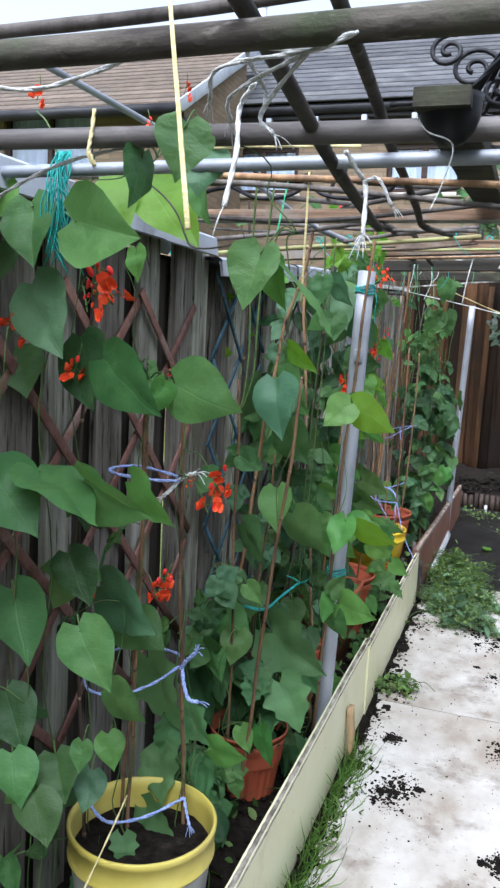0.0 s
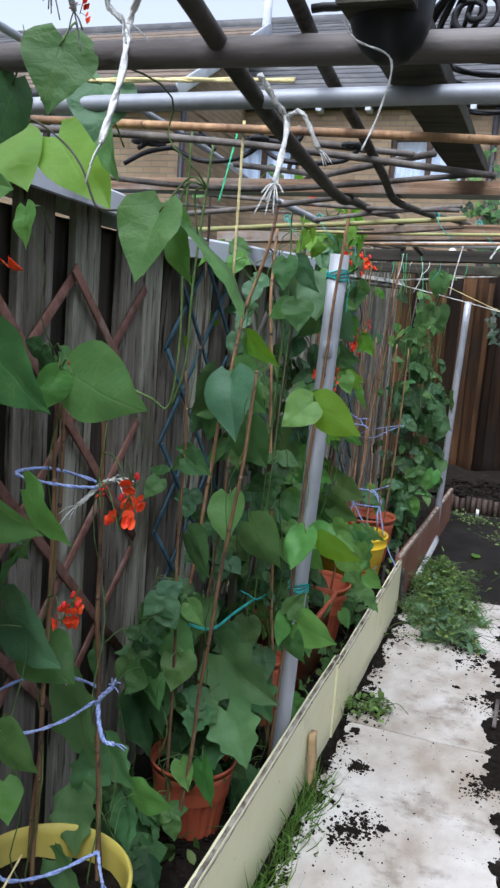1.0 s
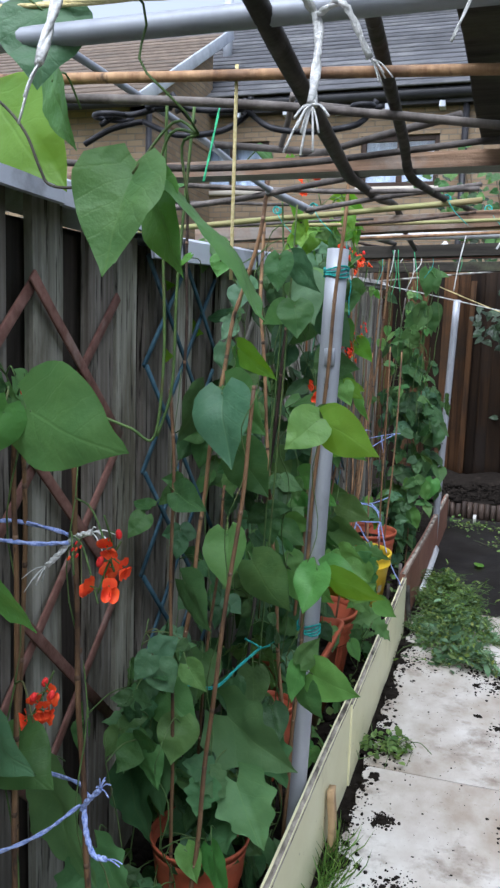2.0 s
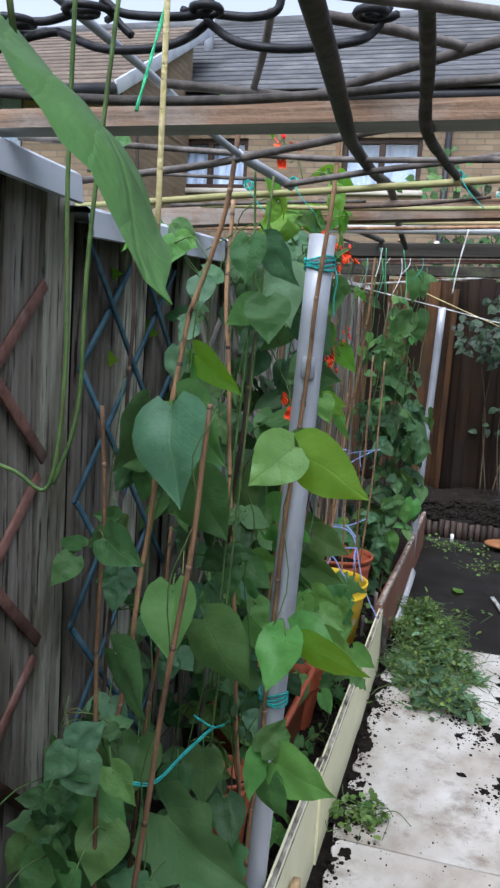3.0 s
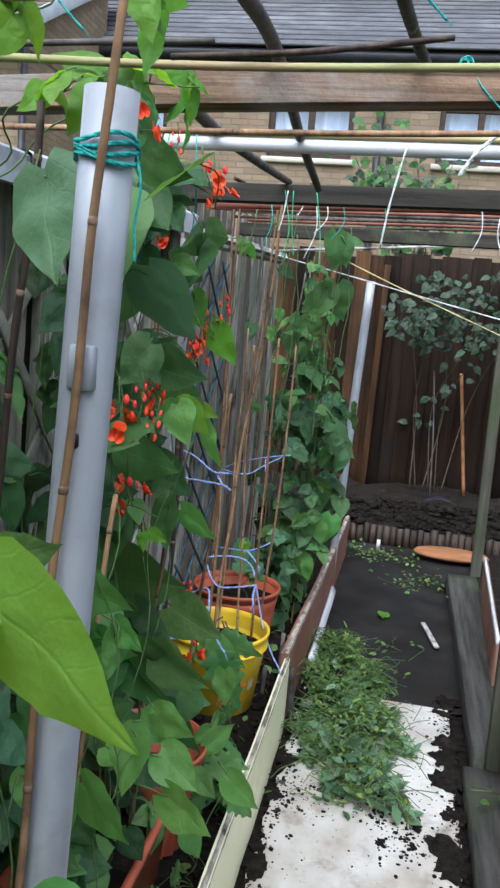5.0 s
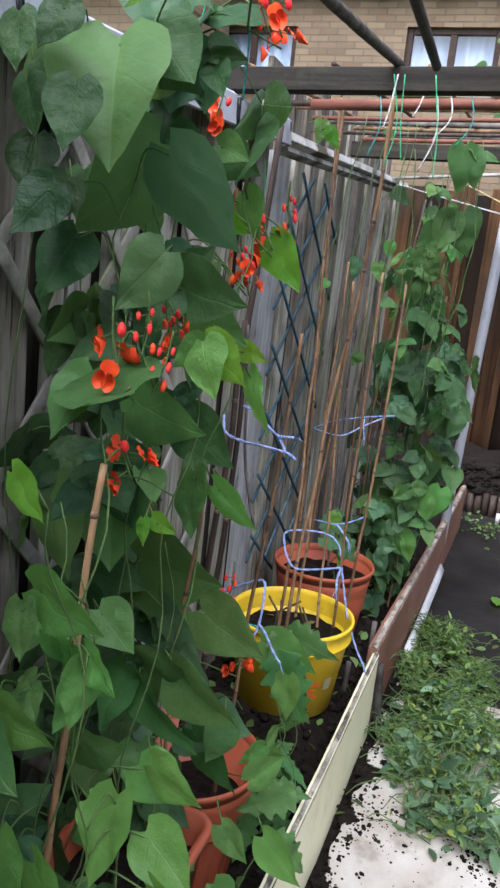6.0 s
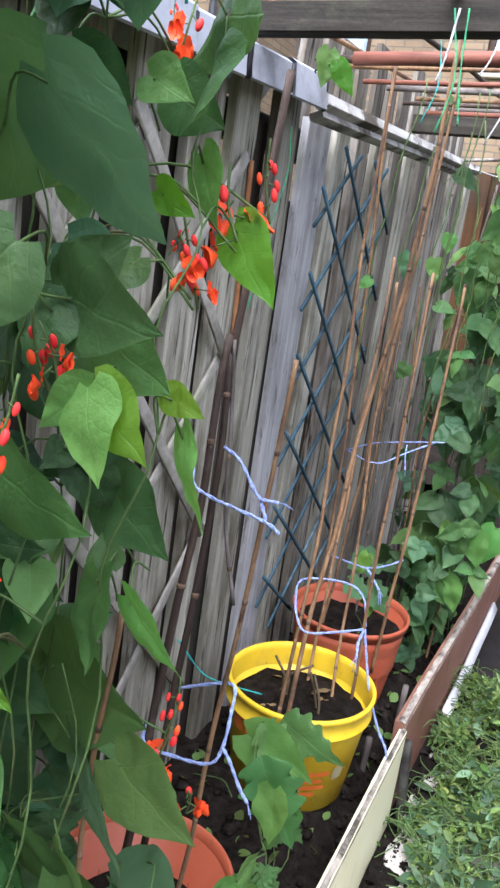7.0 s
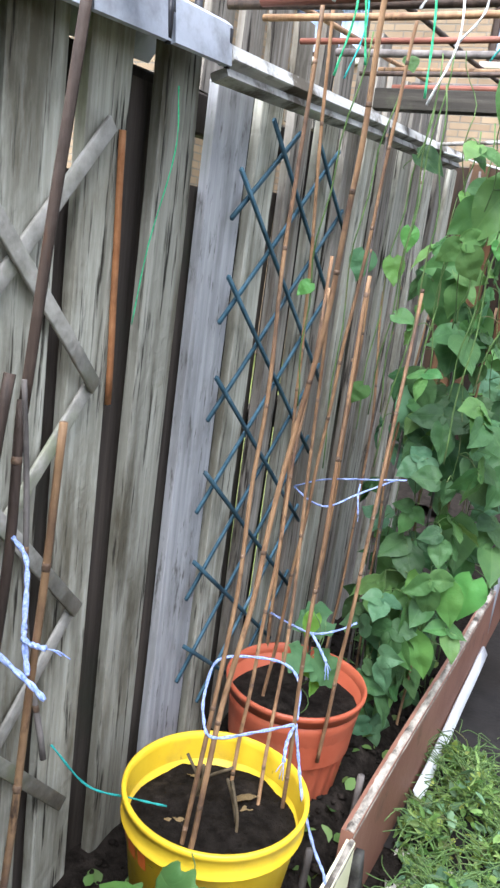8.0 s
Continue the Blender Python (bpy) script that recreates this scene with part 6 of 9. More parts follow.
lath(bm, (0.628, 3.200, 0.110), (0.622, 3.260, 0.216), 0.045, 0.008, (-0.5, -1, 0.2), 0, 4, 84, 0.1)
solo("yellow_board", bm, "lime_board", "small yellow board leaning on the side bed", "board")
bm = bmesh.new()
lath(bm, (0.515, 3.0, 0.02), (0.52, 3.22, 0.025), 0.014, 0.01, (0, 0, 1), 0, 4, 85)
solo("short_stick", bm, "cane_grey", "grey stick lying on the white path", "stick")
bm = bmesh.new()
lath(bm, (0.545, 5.0, 0.012), (0.49, 5.28, 0.014), 0.022, 0.01, (0, 0, 1), 0, 4, 86)
solo("short_stick", bm, "batten", "pale flat stick on the dark floor", "stick")
crate = thing("black_crate", (1.05, 4.6, 0), "black slatted plastic crate on the side bed", "crate")
for k in range(5):
    bm = bmesh.new()
    box(bm, (0.84, 4.0, 0.05 + k * 0.1), (0.86, 5.2, 0.12 + k * 0.1), 0.004)
    part("slat", bm, "black", crate)
    bm = bmesh.new()
    box(bm, (0.862, 3.98, 0.05 + k * 0.1), (1.4, 4.0, 0.12 + k * 0.1), 0.004)
    part("slat", bm, "black", crate)
bm = bmesh.new()
sheet(bm, 0.79, 3.0, -1.6, 6.7, 40, 120, lambda x, y: 0.03 + rough(x, y, 4, 0.03))
solo("side_bed", bm, "soil", "dark soil of the side bed", "soil", kind="structure")

# ---- houses behind ----
house = thing("house", (0, 12, 0), "buff brick terraced house with grey tiled roof", "house")


def wall_with_holes(bm, x0, x1, z0, z1, y0, y1, holes):
    """A brick wall of true thickness, one shell, with window openings that go through it."""
    xs = sorted({x0, x1, *[v for h in holes for v in h[:2]]})
    zs = sorted({z0, z1, *[v for h in holes for v in h[2:]]})
    pts = {}

    def at(i, j, y):
        if (i, j, y) not in pts:
            pts[i, j, y] = bm.verts.new((xs[i], y, zs[j]))
        return pts[i, j, y]

    def solid(i, j):
        if not (0 <= i < len(xs) - 1 and 0 <= j < len(zs) - 1):
            return False
        cx, cz = (xs[i] + xs[i + 1]) / 2, (zs[j] + zs[j + 1]) / 2
        return not any(h[0] < cx < h[1] and h[2] < cz < h[3] for h in holes)
    for i in range(len(xs) - 1):
        for j in range(len(zs) - 1):
            if not solid(i, j):
                continue
            q = [(i, j), (i + 1, j), (i + 1, j + 1), (i, j + 1)]
            bm.faces.new([at(u, v, y0) for u, v in q])
            bm.faces.new([at(u, v, y1) for u, v in q[::-1]])
            for (di, dj), (p, r) in zip(((0, -1), (1, 0), (0, 1), (-1, 0)), ((0, 1), (1, 2), (2, 3), (3, 0))):
                if not solid(i + di, j + dj):
                    bm.faces.new((at(*q[p], y0), at(*q[p], y1), at(*q[r], y1), at(*q[r], y0)))
    bmesh.ops.recalc_face_normals(bm, faces=bm.faces)


WIN = [(-8.35, -7.45, 3.48, 4.16), (-6.9, -5.9, 3.48, 4.16), (-4.25, -3.1, 3.46, 4.15), (-1.76, -0.68, 3.46, 4.15), (0.36, 1.36, 3.46, 4.16), (2.6, 3.6, 3.46, 4.16)]
bm = bmesh.new()
wall_with_holes(bm, -12, 7, -0.05, 4.62, 12.0, 12.25, WIN)
part("wall", bm, "brick_x", house, smooth=False)
for x0, x1, z0, z1 in WIN:
    w = new("window")
    w.parent = house
    ORG[w] = ORG[house]
    bm = bmesh.new()
    f = 0.07
    for a, b in (((x0, z0), (x0 + f, z1)), ((x1 - f, z0), (x1, z1)), ((x0 + f, z0), (x1 - f, z0 + f)), ((x0 + f, z1 - f), (x1 - f, z1)), (((x0 + x1) / 2 - 0.04, z0 + f), ((x0 + x1) / 2 + 0.04, z1 - f))):
        box(bm, (a[0], 12.05, a[1]), (b[0], 12.12, b[1]), 0.006)
    part("window_frame", bm, "brown_frame", w, "dark brown frame", smooth=False)
    for a, b in ((x0 + f, (x0 + x1) / 2 - 0.04), ((x0 + x1) / 2 + 0.04, x1 - f)):
        bm = bmesh.new()
        box(bm, (a, 12.08, z0 + f), (b, 12.088, z1 - f), 0)
        g = part("pane", bm, "glass", w, smooth=False)
        g.visible_shadow = False
    # curtain sheet that carries the colour of the reflected sky
    bm = bmesh.new()
    sheet(bm, x0 + 0.02, x1 - 0.02, 0, z1 - z0, 40, 2, lambda x, y: 0.02 * math.sin(x * 40))
    bmesh.ops.transform(bm, matrix=Matrix.Translation((0, 12.2, z0)) @ Matrix.Rotation(radians(90), 4, "X"), verts=bm.verts)
    part("curtain", bm, "curtain", w, "pale curtain coloured like sky reflected in the panes")
    bm = bmesh.new()
    box(bm, (x0 - 0.05, 11.95, z0 - 0.07), (x1 + 0.05, 12.10, z0 - 0.003), 0.008)
    part("sill", bm, "plaster", w)
bm = bmesh.new()
tube(bm, [(-12, 11.82, 4.63), (7, 11.82, 4.63)], 0.075, 12)
part("gutter", bm, "gutter", house, "black gutter")
bm = bmesh.new()
box(bm, (-12, 11.86, 4.50), (7, 11.995, 4.72), 0.004)
part("fascia", bm, "gutter", house, "dark fascia board", smooth=False)
for i in range(24):
    bm = bmesh.new()
    x = -11.5 + i * 0.72
    box(bm, (x, 11.80, 4.44), (x + 0.08, 11.995, 4.52), 0.004)
    part("bracket", bm, "white_trim", house, "pale rafter bracket", smooth=False)
for i in range(17):
    a = Vector((0, 11.72 + i * 0.2, 4.70 + i * 0.128))
    bm = bmesh.new()
    m = Matrix.Translation(a) @ Matrix.Rotation(radians(28.5), 4, "X")
    box(bm, (-12.2, 0, 0), (7.2, 0.36, 0.028), 0.006, m)
    part("tile_course", bm, "roof", house)
bm = bmesh.new()
tube(bm, [(-12.2, 15.1, 6.86), (7.2, 15.1, 6.86)], 0.12, 10)
part("ridge", bm, "roof", house)
bm = bmesh.new()
box(bm, (-12, 15.05, -0.05), (7, 15.3, 6.8), 0)
part("wall", bm, "brick_x", house, smooth=False)
for x in (-4.35, 2.1):
    bm = bmesh.new()
    tube(bm, [(x, 13.6, 5.8), (x, 13.6, 6.85)], 0.075, 12)
    tube(bm, [(x, 13.6, 6.85), (x, 13.6, 6.98)], 0.11, 12)
    part("vent_pipe", bm, "white_trim", house, "pale roof vent pipe")
for x in (-0.35, 1.95):
    bm = bmesh.new()
    tube(bm, [(x, 11.93, 0.0), (x, 11.93, 4.5)], 0.045, 10)
    part("downpipe", bm, "gutter", house, "dark downpipe")

SIDE_WIN = (-6.71, -5.30, 3.42, 4.17)
side = thing("neighbour_house", (-4.6, 10, 0), "nearer brick house with tan tiled roof", "house")
bm = bmesh.new()
wall_with_holes(bm, -8.3, -4.0, -0.05, 4.15, 9.75, 9.98, [SIDE_WIN])
part("wall", bm, "brick_x", side, smooth=False)
bm = bmesh.new()
box(bm, (-4.22, 9.98, -0.05), (-4.0, 11.98, 4.15), 0)
part("wall", bm, "brick_y", side, smooth=False)
bm = bmesh.new()
box(bm, (-8.3, 10.3, -0.05), (-4.22, 10.4, 4.12), 0)
part("inner_wall", bm, "plaster", side, smooth=False)
x0, x1, z0, z1 = SIDE_WIN
w = new("window")
w.parent = side
ORG[w] = ORG[side]
bm = bmesh.new()
for a, b in (((x0, z0), (x0 + 0.06, z1)), ((x1 - 0.06, z0), (x1, z1)), ((x0 + 0.06, z0), (x1 - 0.06, z0 + 0.06)), ((x0 + 0.06, z1 - 0.06), (x1 - 0.06, z1)), (((x0 + x1) / 2 - 0.04, z0 + 0.06), ((x0 + x1) / 2 + 0.04, z1 - 0.06))):
    box(bm, (a[0], 9.80, a[1]), (b[0], 9.87, b[1]), 0.006)
part("window_frame", bm, "brown_frame", w, "dark brown frame", smooth=False)
for a, b in ((x0 + 0.06, (x0 + x1) / 2 - 0.04), ((x0 + x1) / 2 + 0.04, x1 - 0.06)):
    bm = bmesh.new()
    box(bm, (a, 9.83, z0 + 0.06), (b, 9.838, z1 - 0.06), 0)
    part("pane", bm, "glass", w, smooth=False).visible_shadow = False
# curtain with the sky's reflection in its colour, as on the other house
bm = bmesh.new()
sheet(bm, x0 + 0.02, x1 - 0.02, 0, z1 - z0, 40, 2, lambda x, y: 0.02 * math.sin(x * 40))
bmesh.ops.transform(bm, matrix=Matrix.Translation((0, 9.93, z0)) @ Matrix.Rotation(radians(90), 4, "X"), verts=bm.verts)
part("curtain", bm, "curtain", w, "pale curtain coloured like sky reflected in the panes")
bm = bmesh.new()
ga = [(9.75, 4.0), (11.98, 4.0), (11.98, 5.40), (9.75, 4.12)]
va = [bm.verts.new((-3.99, y, z)) for y, z in ga]
vb = [bm.verts.new((-4.22, y, z)) for y, z in ga]
bm.faces.new(va)
bm.faces.new(vb[::-1])
for j in range(4):
    bm.faces.new((va[j], vb[j], vb[(j + 1) % 4], va[(j + 1) % 4]))
bmesh.ops.recalc_face_normals(bm, faces=bm.faces)
part("gable", bm, "brick_y", side, smooth=False)
for i in range(16):
    bm = bmesh.new()
    m = Matrix.Translation((0, 9.5 + i * 0.2, 4.07 + i * 0.1155)) @ Matrix.Rotation(radians(26), 4, "X")
    box(bm, (-8.4, 0, 0), (-3.97, 0.34, 0.03), 0.006, m)
    part("tile_course", bm, "tan_roof", side)
bm = bmesh.new()
lath(bm, (-3.95, 9.5, 4.08), (-3.95, 12.7, 5.92), 0.16, 0.03, (1, 0, 0), 0, 4, 3)
part("barge_board", bm, "white_trim", side, "pale blue-white barge board")
bm = bmesh.new()
tube(bm, [(-8.4, 9.45, 4.05), (-3.95, 9.45, 4.05)], 0.07, 10)
part("gutter", bm, "gutter", side)
bm = bmesh.new()
tube(bm, [(-3.95, 9.72, 0.0), (-3.95, 9.72, 4.0)], 0.04, 10)
part("downpipe", bm, "gutter", side)
# rendered wall behind the camera and neighbours' fence line, to close the place
bm = bmesh.new()
box(bm, (-8, -6.3, -0.05), (8, -6.0, 4.6), 0.01)
solo("wall_south", bm, "plaster", "plain rendered house wall behind the garden", "wall", kind="structure", smooth=False)
bm = bmesh.new()
box(bm, (4.2, -6, -0.05), (4.26, 9, 1.8), 0.01)
solo("wall_east", bm, "brown_fence", "plain brown timber fence of the next garden", "wall", kind="structure", smooth=False)


# ---- leaves and flowers ----
SHAPE = ((0.0, 0.34), (0.06, 0.70), (0.14, 0.90), (0.26, 1.0), (0.38, 0.97), (0.52, 0.82), (0.66, 0.60), (0.80, 0.34), (0.92, 0.12), (1.0, 0.008))


def half_width(u):
    for (u0, w0), (u1, w1) in zip(SHAPE, SHAPE[1:]):
        if u <= u1:
            return w0 + (w1 - w0) * (u - u0) / (u1 - u0)
    return 0.0


def leaf_mesh(name, mat, seed, broad=0.43, teeth=0, depth=0.0, rows=14, fold=0.16, droop=0.14, heart=0.13):
    """A leaf one unit long: base at the origin, tip along y; heart-shaped, folded at the midrib, puckered between its veins, with wavy rims."""
    r = random.Random(seed)
    bm = bmesh.new()
    cols = (-1, -0.9, -0.7, -0.42, -0.14, 0, 0.14, 0.42, 0.7, 0.9, 1)
    skew, lop, curl, grid = r.uniform(-0.09, 0.09), r.uniform(-0.10, 0.10), r.uniform(-0.45, 0.1), []
    for i in range(rows + 1):
        u = i / rows
        w = broad * half_width(u)
        row = []
        for s in cols:
            e = abs(s)
            t = 1.0
            if teeth and e > 0.85:
                t = 1 - depth * (0.5 + 0.5 * math.cos(2 * math.pi * u * teeth)) * (e - 0.6) / 0.4
            x = s * w * t * (1 + lop * (1 if s > 0 else -1))
            y = u - heart * e ** 1.3 * (1 - u) ** 4
            z = fold * abs(x) + curl * x * x - droop * u * u + noise.noise((x * 3.2 + seed, y * 3.2, seed * 2.7)) * 0.085 + 0.02 * e * noise.noise((s * 2, y * 9 + seed, 1)) + 0.003 * abs(math.sin((y - 0.75 * abs(x)) * 14)) * min(1, e * 3)
            row.append(bm.verts.new((x + skew * math.sin(u * 2.6), y, z)))
        grid.append(row)
    for a, b in zip(grid, grid[1:]):
        for j in range(len(cols) - 1):
            bm.faces.new((a[j], a[j + 1], b[j + 1], b[j]))
    return mesh_of(name, bm, mat)


def set_of(name, mat, count, seed, **kw):
    return [leaf_mesh(name, mat, seed + i, broad=kw.get("broad", 0.43) * random.Random(seed + i).uniform(0.86, 1.12), teeth=kw.get("teeth", 0), depth=kw.get("depth", 0), rows=kw.get("rows", 14), fold=random.Random(seed + i + 3).uniform(0.03, 0.34), droop=random.Random(seed + i + 9).uniform(-0.04, 0.22), heart=kw.get("heart", 0.13)) for i in range(count)]


LEAF = {
    "bean": set_of("bean_leaf", "bean", 9, 10, broad=0.42),
    "dark": set_of("shaded_leaf", "bean_dark", 7, 300, broad=0.43),
    "pale": set_of("young_leaf", "bean_pale", 4, 40, broad=0.35),
    "blue": set_of("broad_leaf", "bean_blue", 8, 70, broad=0.47),
    "light": set_of("fresh_leaf", "light", 7, 250, broad=0.40),
    "squash": set_of("cucumber_leaf", "squash", 5, 100, broad=0.53, teeth=4, depth=0.24, rows=24, heart=0.26),
    "jag": set_of("jagged_leaf", "squash_light", 4, 130, broad=0.34, teeth=5, depth=0.36, rows=30, heart=0.0),
    "ivy": set_of("ivy_leaf", "ivy", 3, 160, broad=0.40),
    "weed": set_of("weed_leaf", "weed", 4, 190, broad=0.30, teeth=4, depth=0.3, rows=12),
    "dead": set_of("dead_leaf", "dead_leaf", 2, 220, broad=0.3),
}
FWD, RIGHT = Vector((-0.28, 0.96, 0)), Vector((0.96, 0.28, 0))


def leaf_pose(base, tip, nrm, size):
    y = tip.normalized()
    z = (nrm - y * nrm.dot(y)).normalized()
    x = y.cross(z)
    m = Matrix((x, y, z)).transposed().to_4x4()
    return Matrix.Translation(base) @ m @ Matrix.Diagonal((size, size, size, 1))


def flower_mesh(seed, count):
    """A raceme: a short stalk with scarlet keeled blossoms and darker buds at its tip."""
    r = random.Random(seed)
    bm = bmesh.new()
    tube(bm, curve([(0, 0, 0), (0.004, -0.004, 0.03), (0.0, -0.006, 0.062)], 4), 0.0012, 5, 2)
    for i in range(count):
        t = (i + 0.5) / count
        a = i * 2.4 + r.uniform(-0.4, 0.4)
        c = Vector((0.016 * math.cos(a), 0.012 * math.sin(a) - 0.004, 0.062 * t - 0.012 + r.uniform(-0.004, 0.004))) * (1.15 - 0.35 * t)
        tube(bm, [(0, -0.003, c.z + 0.006), c], 0.0008, 4, 2)
        if t > 0.72:
            v = bmesh.ops.create_icosphere(bm, subdivisions=2, radius=0.0048)["verts"]
            for q in v:
                q.co = Vector((q.co.x * 0.8, q.co.y * 0.8, q.co.z * 1.4)) + c
            for f in {f for q in v for f in q.link_faces}:
                f.material_index = 1
            continue
        turn = Euler((r.uniform(-0.5, 0.5), r.uniform(-0.4, 0.4), a + math.pi / 2)).to_matrix()
        for k, (w, h, ox, oz, cup) in enumerate(((0.0085, 0.0080, 0.0, 0.004, 26), (0.0058, 0.0088, -0.0042, -0.006, 55), (0.0058, 0.0088, 0.0042, -0.006, 55))):
            rim, hub = [], bm.verts.new(turn @ Vector((ox, 0.002, oz)) + c)
            for j in range(12):
                t2 = 2 * math.pi * j / 12
                ux, uz = w * math.cos(t2), h * math.sin(t2) * (0.82 if k == 0 and j == 3 else 1.0)
                p = Vector((ox + ux, (-0.004 if k else 0.003) - cup * (ux * ux + 0.5 * uz * uz) + 0.001 * math.sin(t2 * 5 + i), oz + uz))
                rim.append(bm.verts.new(turn @ p + c))
            for j in range(12):
                bm.faces.new((hub, rim[j], rim[(j + 1) % 12])).material_index = 0
    return mesh_of("flower", bm, ["petal", "bud", "stem"])


def bud_mesh(seed):
    """A young raceme: paired red buds, some half open, along a bent stalk."""
    r = random.Random(seed)
    bm = bmesh.new()
    tube(bm, curve([(0, 0, -0.02), (0.004, -0.004, 0.02), (-0.002, -0.006, 0.058)], 4), 0.0012, 5, 2)
    for i in range(6):
        a, z = i * 2.2 + r.uniform(-0.3, 0.3), -0.004 + 0.0085 * i
        k = 1.25 - 0.07 * i
        c = Vector((0.010 * math.cos(a), 0.008 * math.sin(a) - 0.004, z)) * k
        tube(bm, [(0, -0.003, c.z + 0.003), c], 0.0008, 4, 2)
        for q in bmesh.ops.create_icosphere(bm, subdivisions=2, radius=0.0040 * k)["verts"]:
            q.co = Vector((q.co.x * 0.72, q.co.y * 0.72 + 14 * q.co.z * abs(q.co.z), q.co.z * 1.45)) + c
            for f in q.link_faces:
                f.material_index = 1 if i % 3 else 0
    return mesh_of("flower", bm, ["petal", "bud", "stem"])


FLOWERS = [flower_mesh(3 + i, (6, 9, 4)[i]) for i in range(3)] + [bud_mesh(5)]


# leaves set one by one: base, tip, breadth, turn about the midrib, kind
HANG = [
    (-0.217, 1.052, 1.489, -0.077, 1.008, 1.458, 0.126, 39, "m"),
    (-0.192, 1.262, 1.574, -0.098, 1.218, 1.472, 0.105, 26, "p"),
    (-0.290, 1.237, 1.571, -0.215, 1.203, 1.499, 0.114, 0, "p"),
    (0.002, 0.968, 1.601, -0.006, 0.942, 1.529, 0.082, 0, "m"),
    (-0.032, 1.113, 1.604, -0.029, 1.087, 1.533, 0.085, 0, "b"),
    (-0.072, 0.994, 1.572, -0.071, 0.966, 1.494, 0.068, -62, "d"),
    (-0.086, 1.204, 1.579, -0.059, 1.176, 1.498, 0.062, 62, "m"),
    (0.095, 1.026, 1.450, 0.078, 0.994, 1.369, 0.075, 15, "m"),
    (0.092, 1.055, 1.443, 0.124, 1.025, 1.366, 0.063, 62, "l"),
    (0.121, 1.051, 1.428, 0.212, 1.009, 1.347, 0.079, -62, "m"),
    (-0.321, 1.100, 1.525, -0.287, 1.060, 1.417, 0.101, 20, "m"),
    (-0.381, 1.116, 1.559, -0.400, 1.084, 1.483, 0.068, 12, "l"),
]
NEAR_UPPER = [
    (-0.196, 1.122, 1.283, -0.094, 1.078, 1.197, 0.118, 46, "m"),
    (-0.084, 1.151, 1.248, 0.036, 1.109, 1.212, 0.111, 37, "m"),
    (-0.090, 1.132, 1.253, -0.108, 1.108, 1.197, 0.051, -48, "l"),
    (-0.271, 1.182, 1.313, -0.230, 1.138, 1.198, 0.109, 28, "d"),
    (-0.332, 1.123, 1.398, -0.257, 1.077, 1.287, 0.119, 28, "b"),
    (-0.148, 1.130, 1.457, -0.141, 1.110, 1.403, 0.046, 40, "l"),
    (-0.396, 1.103, 1.084, -0.284, 1.057, 1.002, 0.131, 0, "m"),
    (-0.322, 1.126, 1.090, -0.168, 1.074, 1.037, 0.144, -53, "m"),
    (-0.251, 1.164, 1.075, -0.115, 1.116, 1.023, 0.121, 62, "m"),
    (-0.181, 1.200, 1.072, -0.085, 1.160, 1.011, 0.091, 62, "l"),
    (-0.439, 1.216, 1.281, -0.392, 1.184, 1.204, 0.099, 0, "d"),
    (-0.426, 1.163, 1.466, -0.418, 1.137, 1.397, 0.073, 0, "d"),
]
NEAR_LOWER = [
    (-0.191, 1.051, 0.861, -0.120, 1.009, 0.780, 0.097, 13, "m"),
    (-0.305, 1.326, 0.831, -0.174, 1.274, 0.766, 0.130, 45, "b"),
    (-0.279, 1.378, 0.747, -0.180, 1.342, 0.714, 0.105, 0, "m"),
    (-0.224, 1.217, 0.678, -0.141, 1.183, 0.638, 0.082, 41, "m"),
    (-0.282, 1.169, 0.938, -0.226, 1.131, 0.860, 0.087, 14, "d"),
    (-0.213, 1.112, 0.629, -0.208, 1.088, 0.583, 0.044, 12, "m"),
    (-0.284, 1.138, 0.577, -0.238, 1.102, 0.511, 0.086, 0, "m"),
    (-0.225, 1.167, 0.543, -0.225, 1.133, 0.479, 0.062, 0, "b"),
    (-0.385, 1.147, 0.863, -0.311, 1.093, 0.750, 0.122, 24, "d"),
    (-0.377, 1.122, 0.683, -0.310, 1.078, 0.602, 0.100, 0, "d"),
    (-0.326, 1.069, 0.604, -0.287, 1.031, 0.531, 0.082, 0, "m"),
    (-0.280, 1.069, 0.542, -0.237, 1.031, 0.473, 0.084, 0, "d"),
]
NEAR_SQUASH = [
    (-0.231, 1.483, 0.416, -0.197, 1.437, 0.326, 0.107, 24, "s"),
    (-0.294, 1.535, 0.603, -0.201, 1.465, 0.468, 0.178, 52, "s"),
    (-0.206, 1.539, 0.498, -0.139, 1.501, 0.436, 0.099, 38, "s"),
    (-0.137, 1.516, 0.432, -0.042, 1.484, 0.436, 0.080, 41, "l"),
    (-0.157, 1.541, 0.391, -0.121, 1.499, 0.312, 0.096, 45, "s"),
    (-0.225, 1.293, 0.337, -0.208, 1.267, 0.289, 0.061, 0, "s"),
    (-0.248, 1.264, 0.562, -0.219, 1.236, 0.506, 0.061, 0, "l"),
    (-0.224, 1.396, 0.339, -0.145, 1.364, 0.305, 0.092, 26, "s"),
    (-0.217, 1.521, 0.478, -0.242, 1.479, 0.403, 0.090, -17, "s"),
]
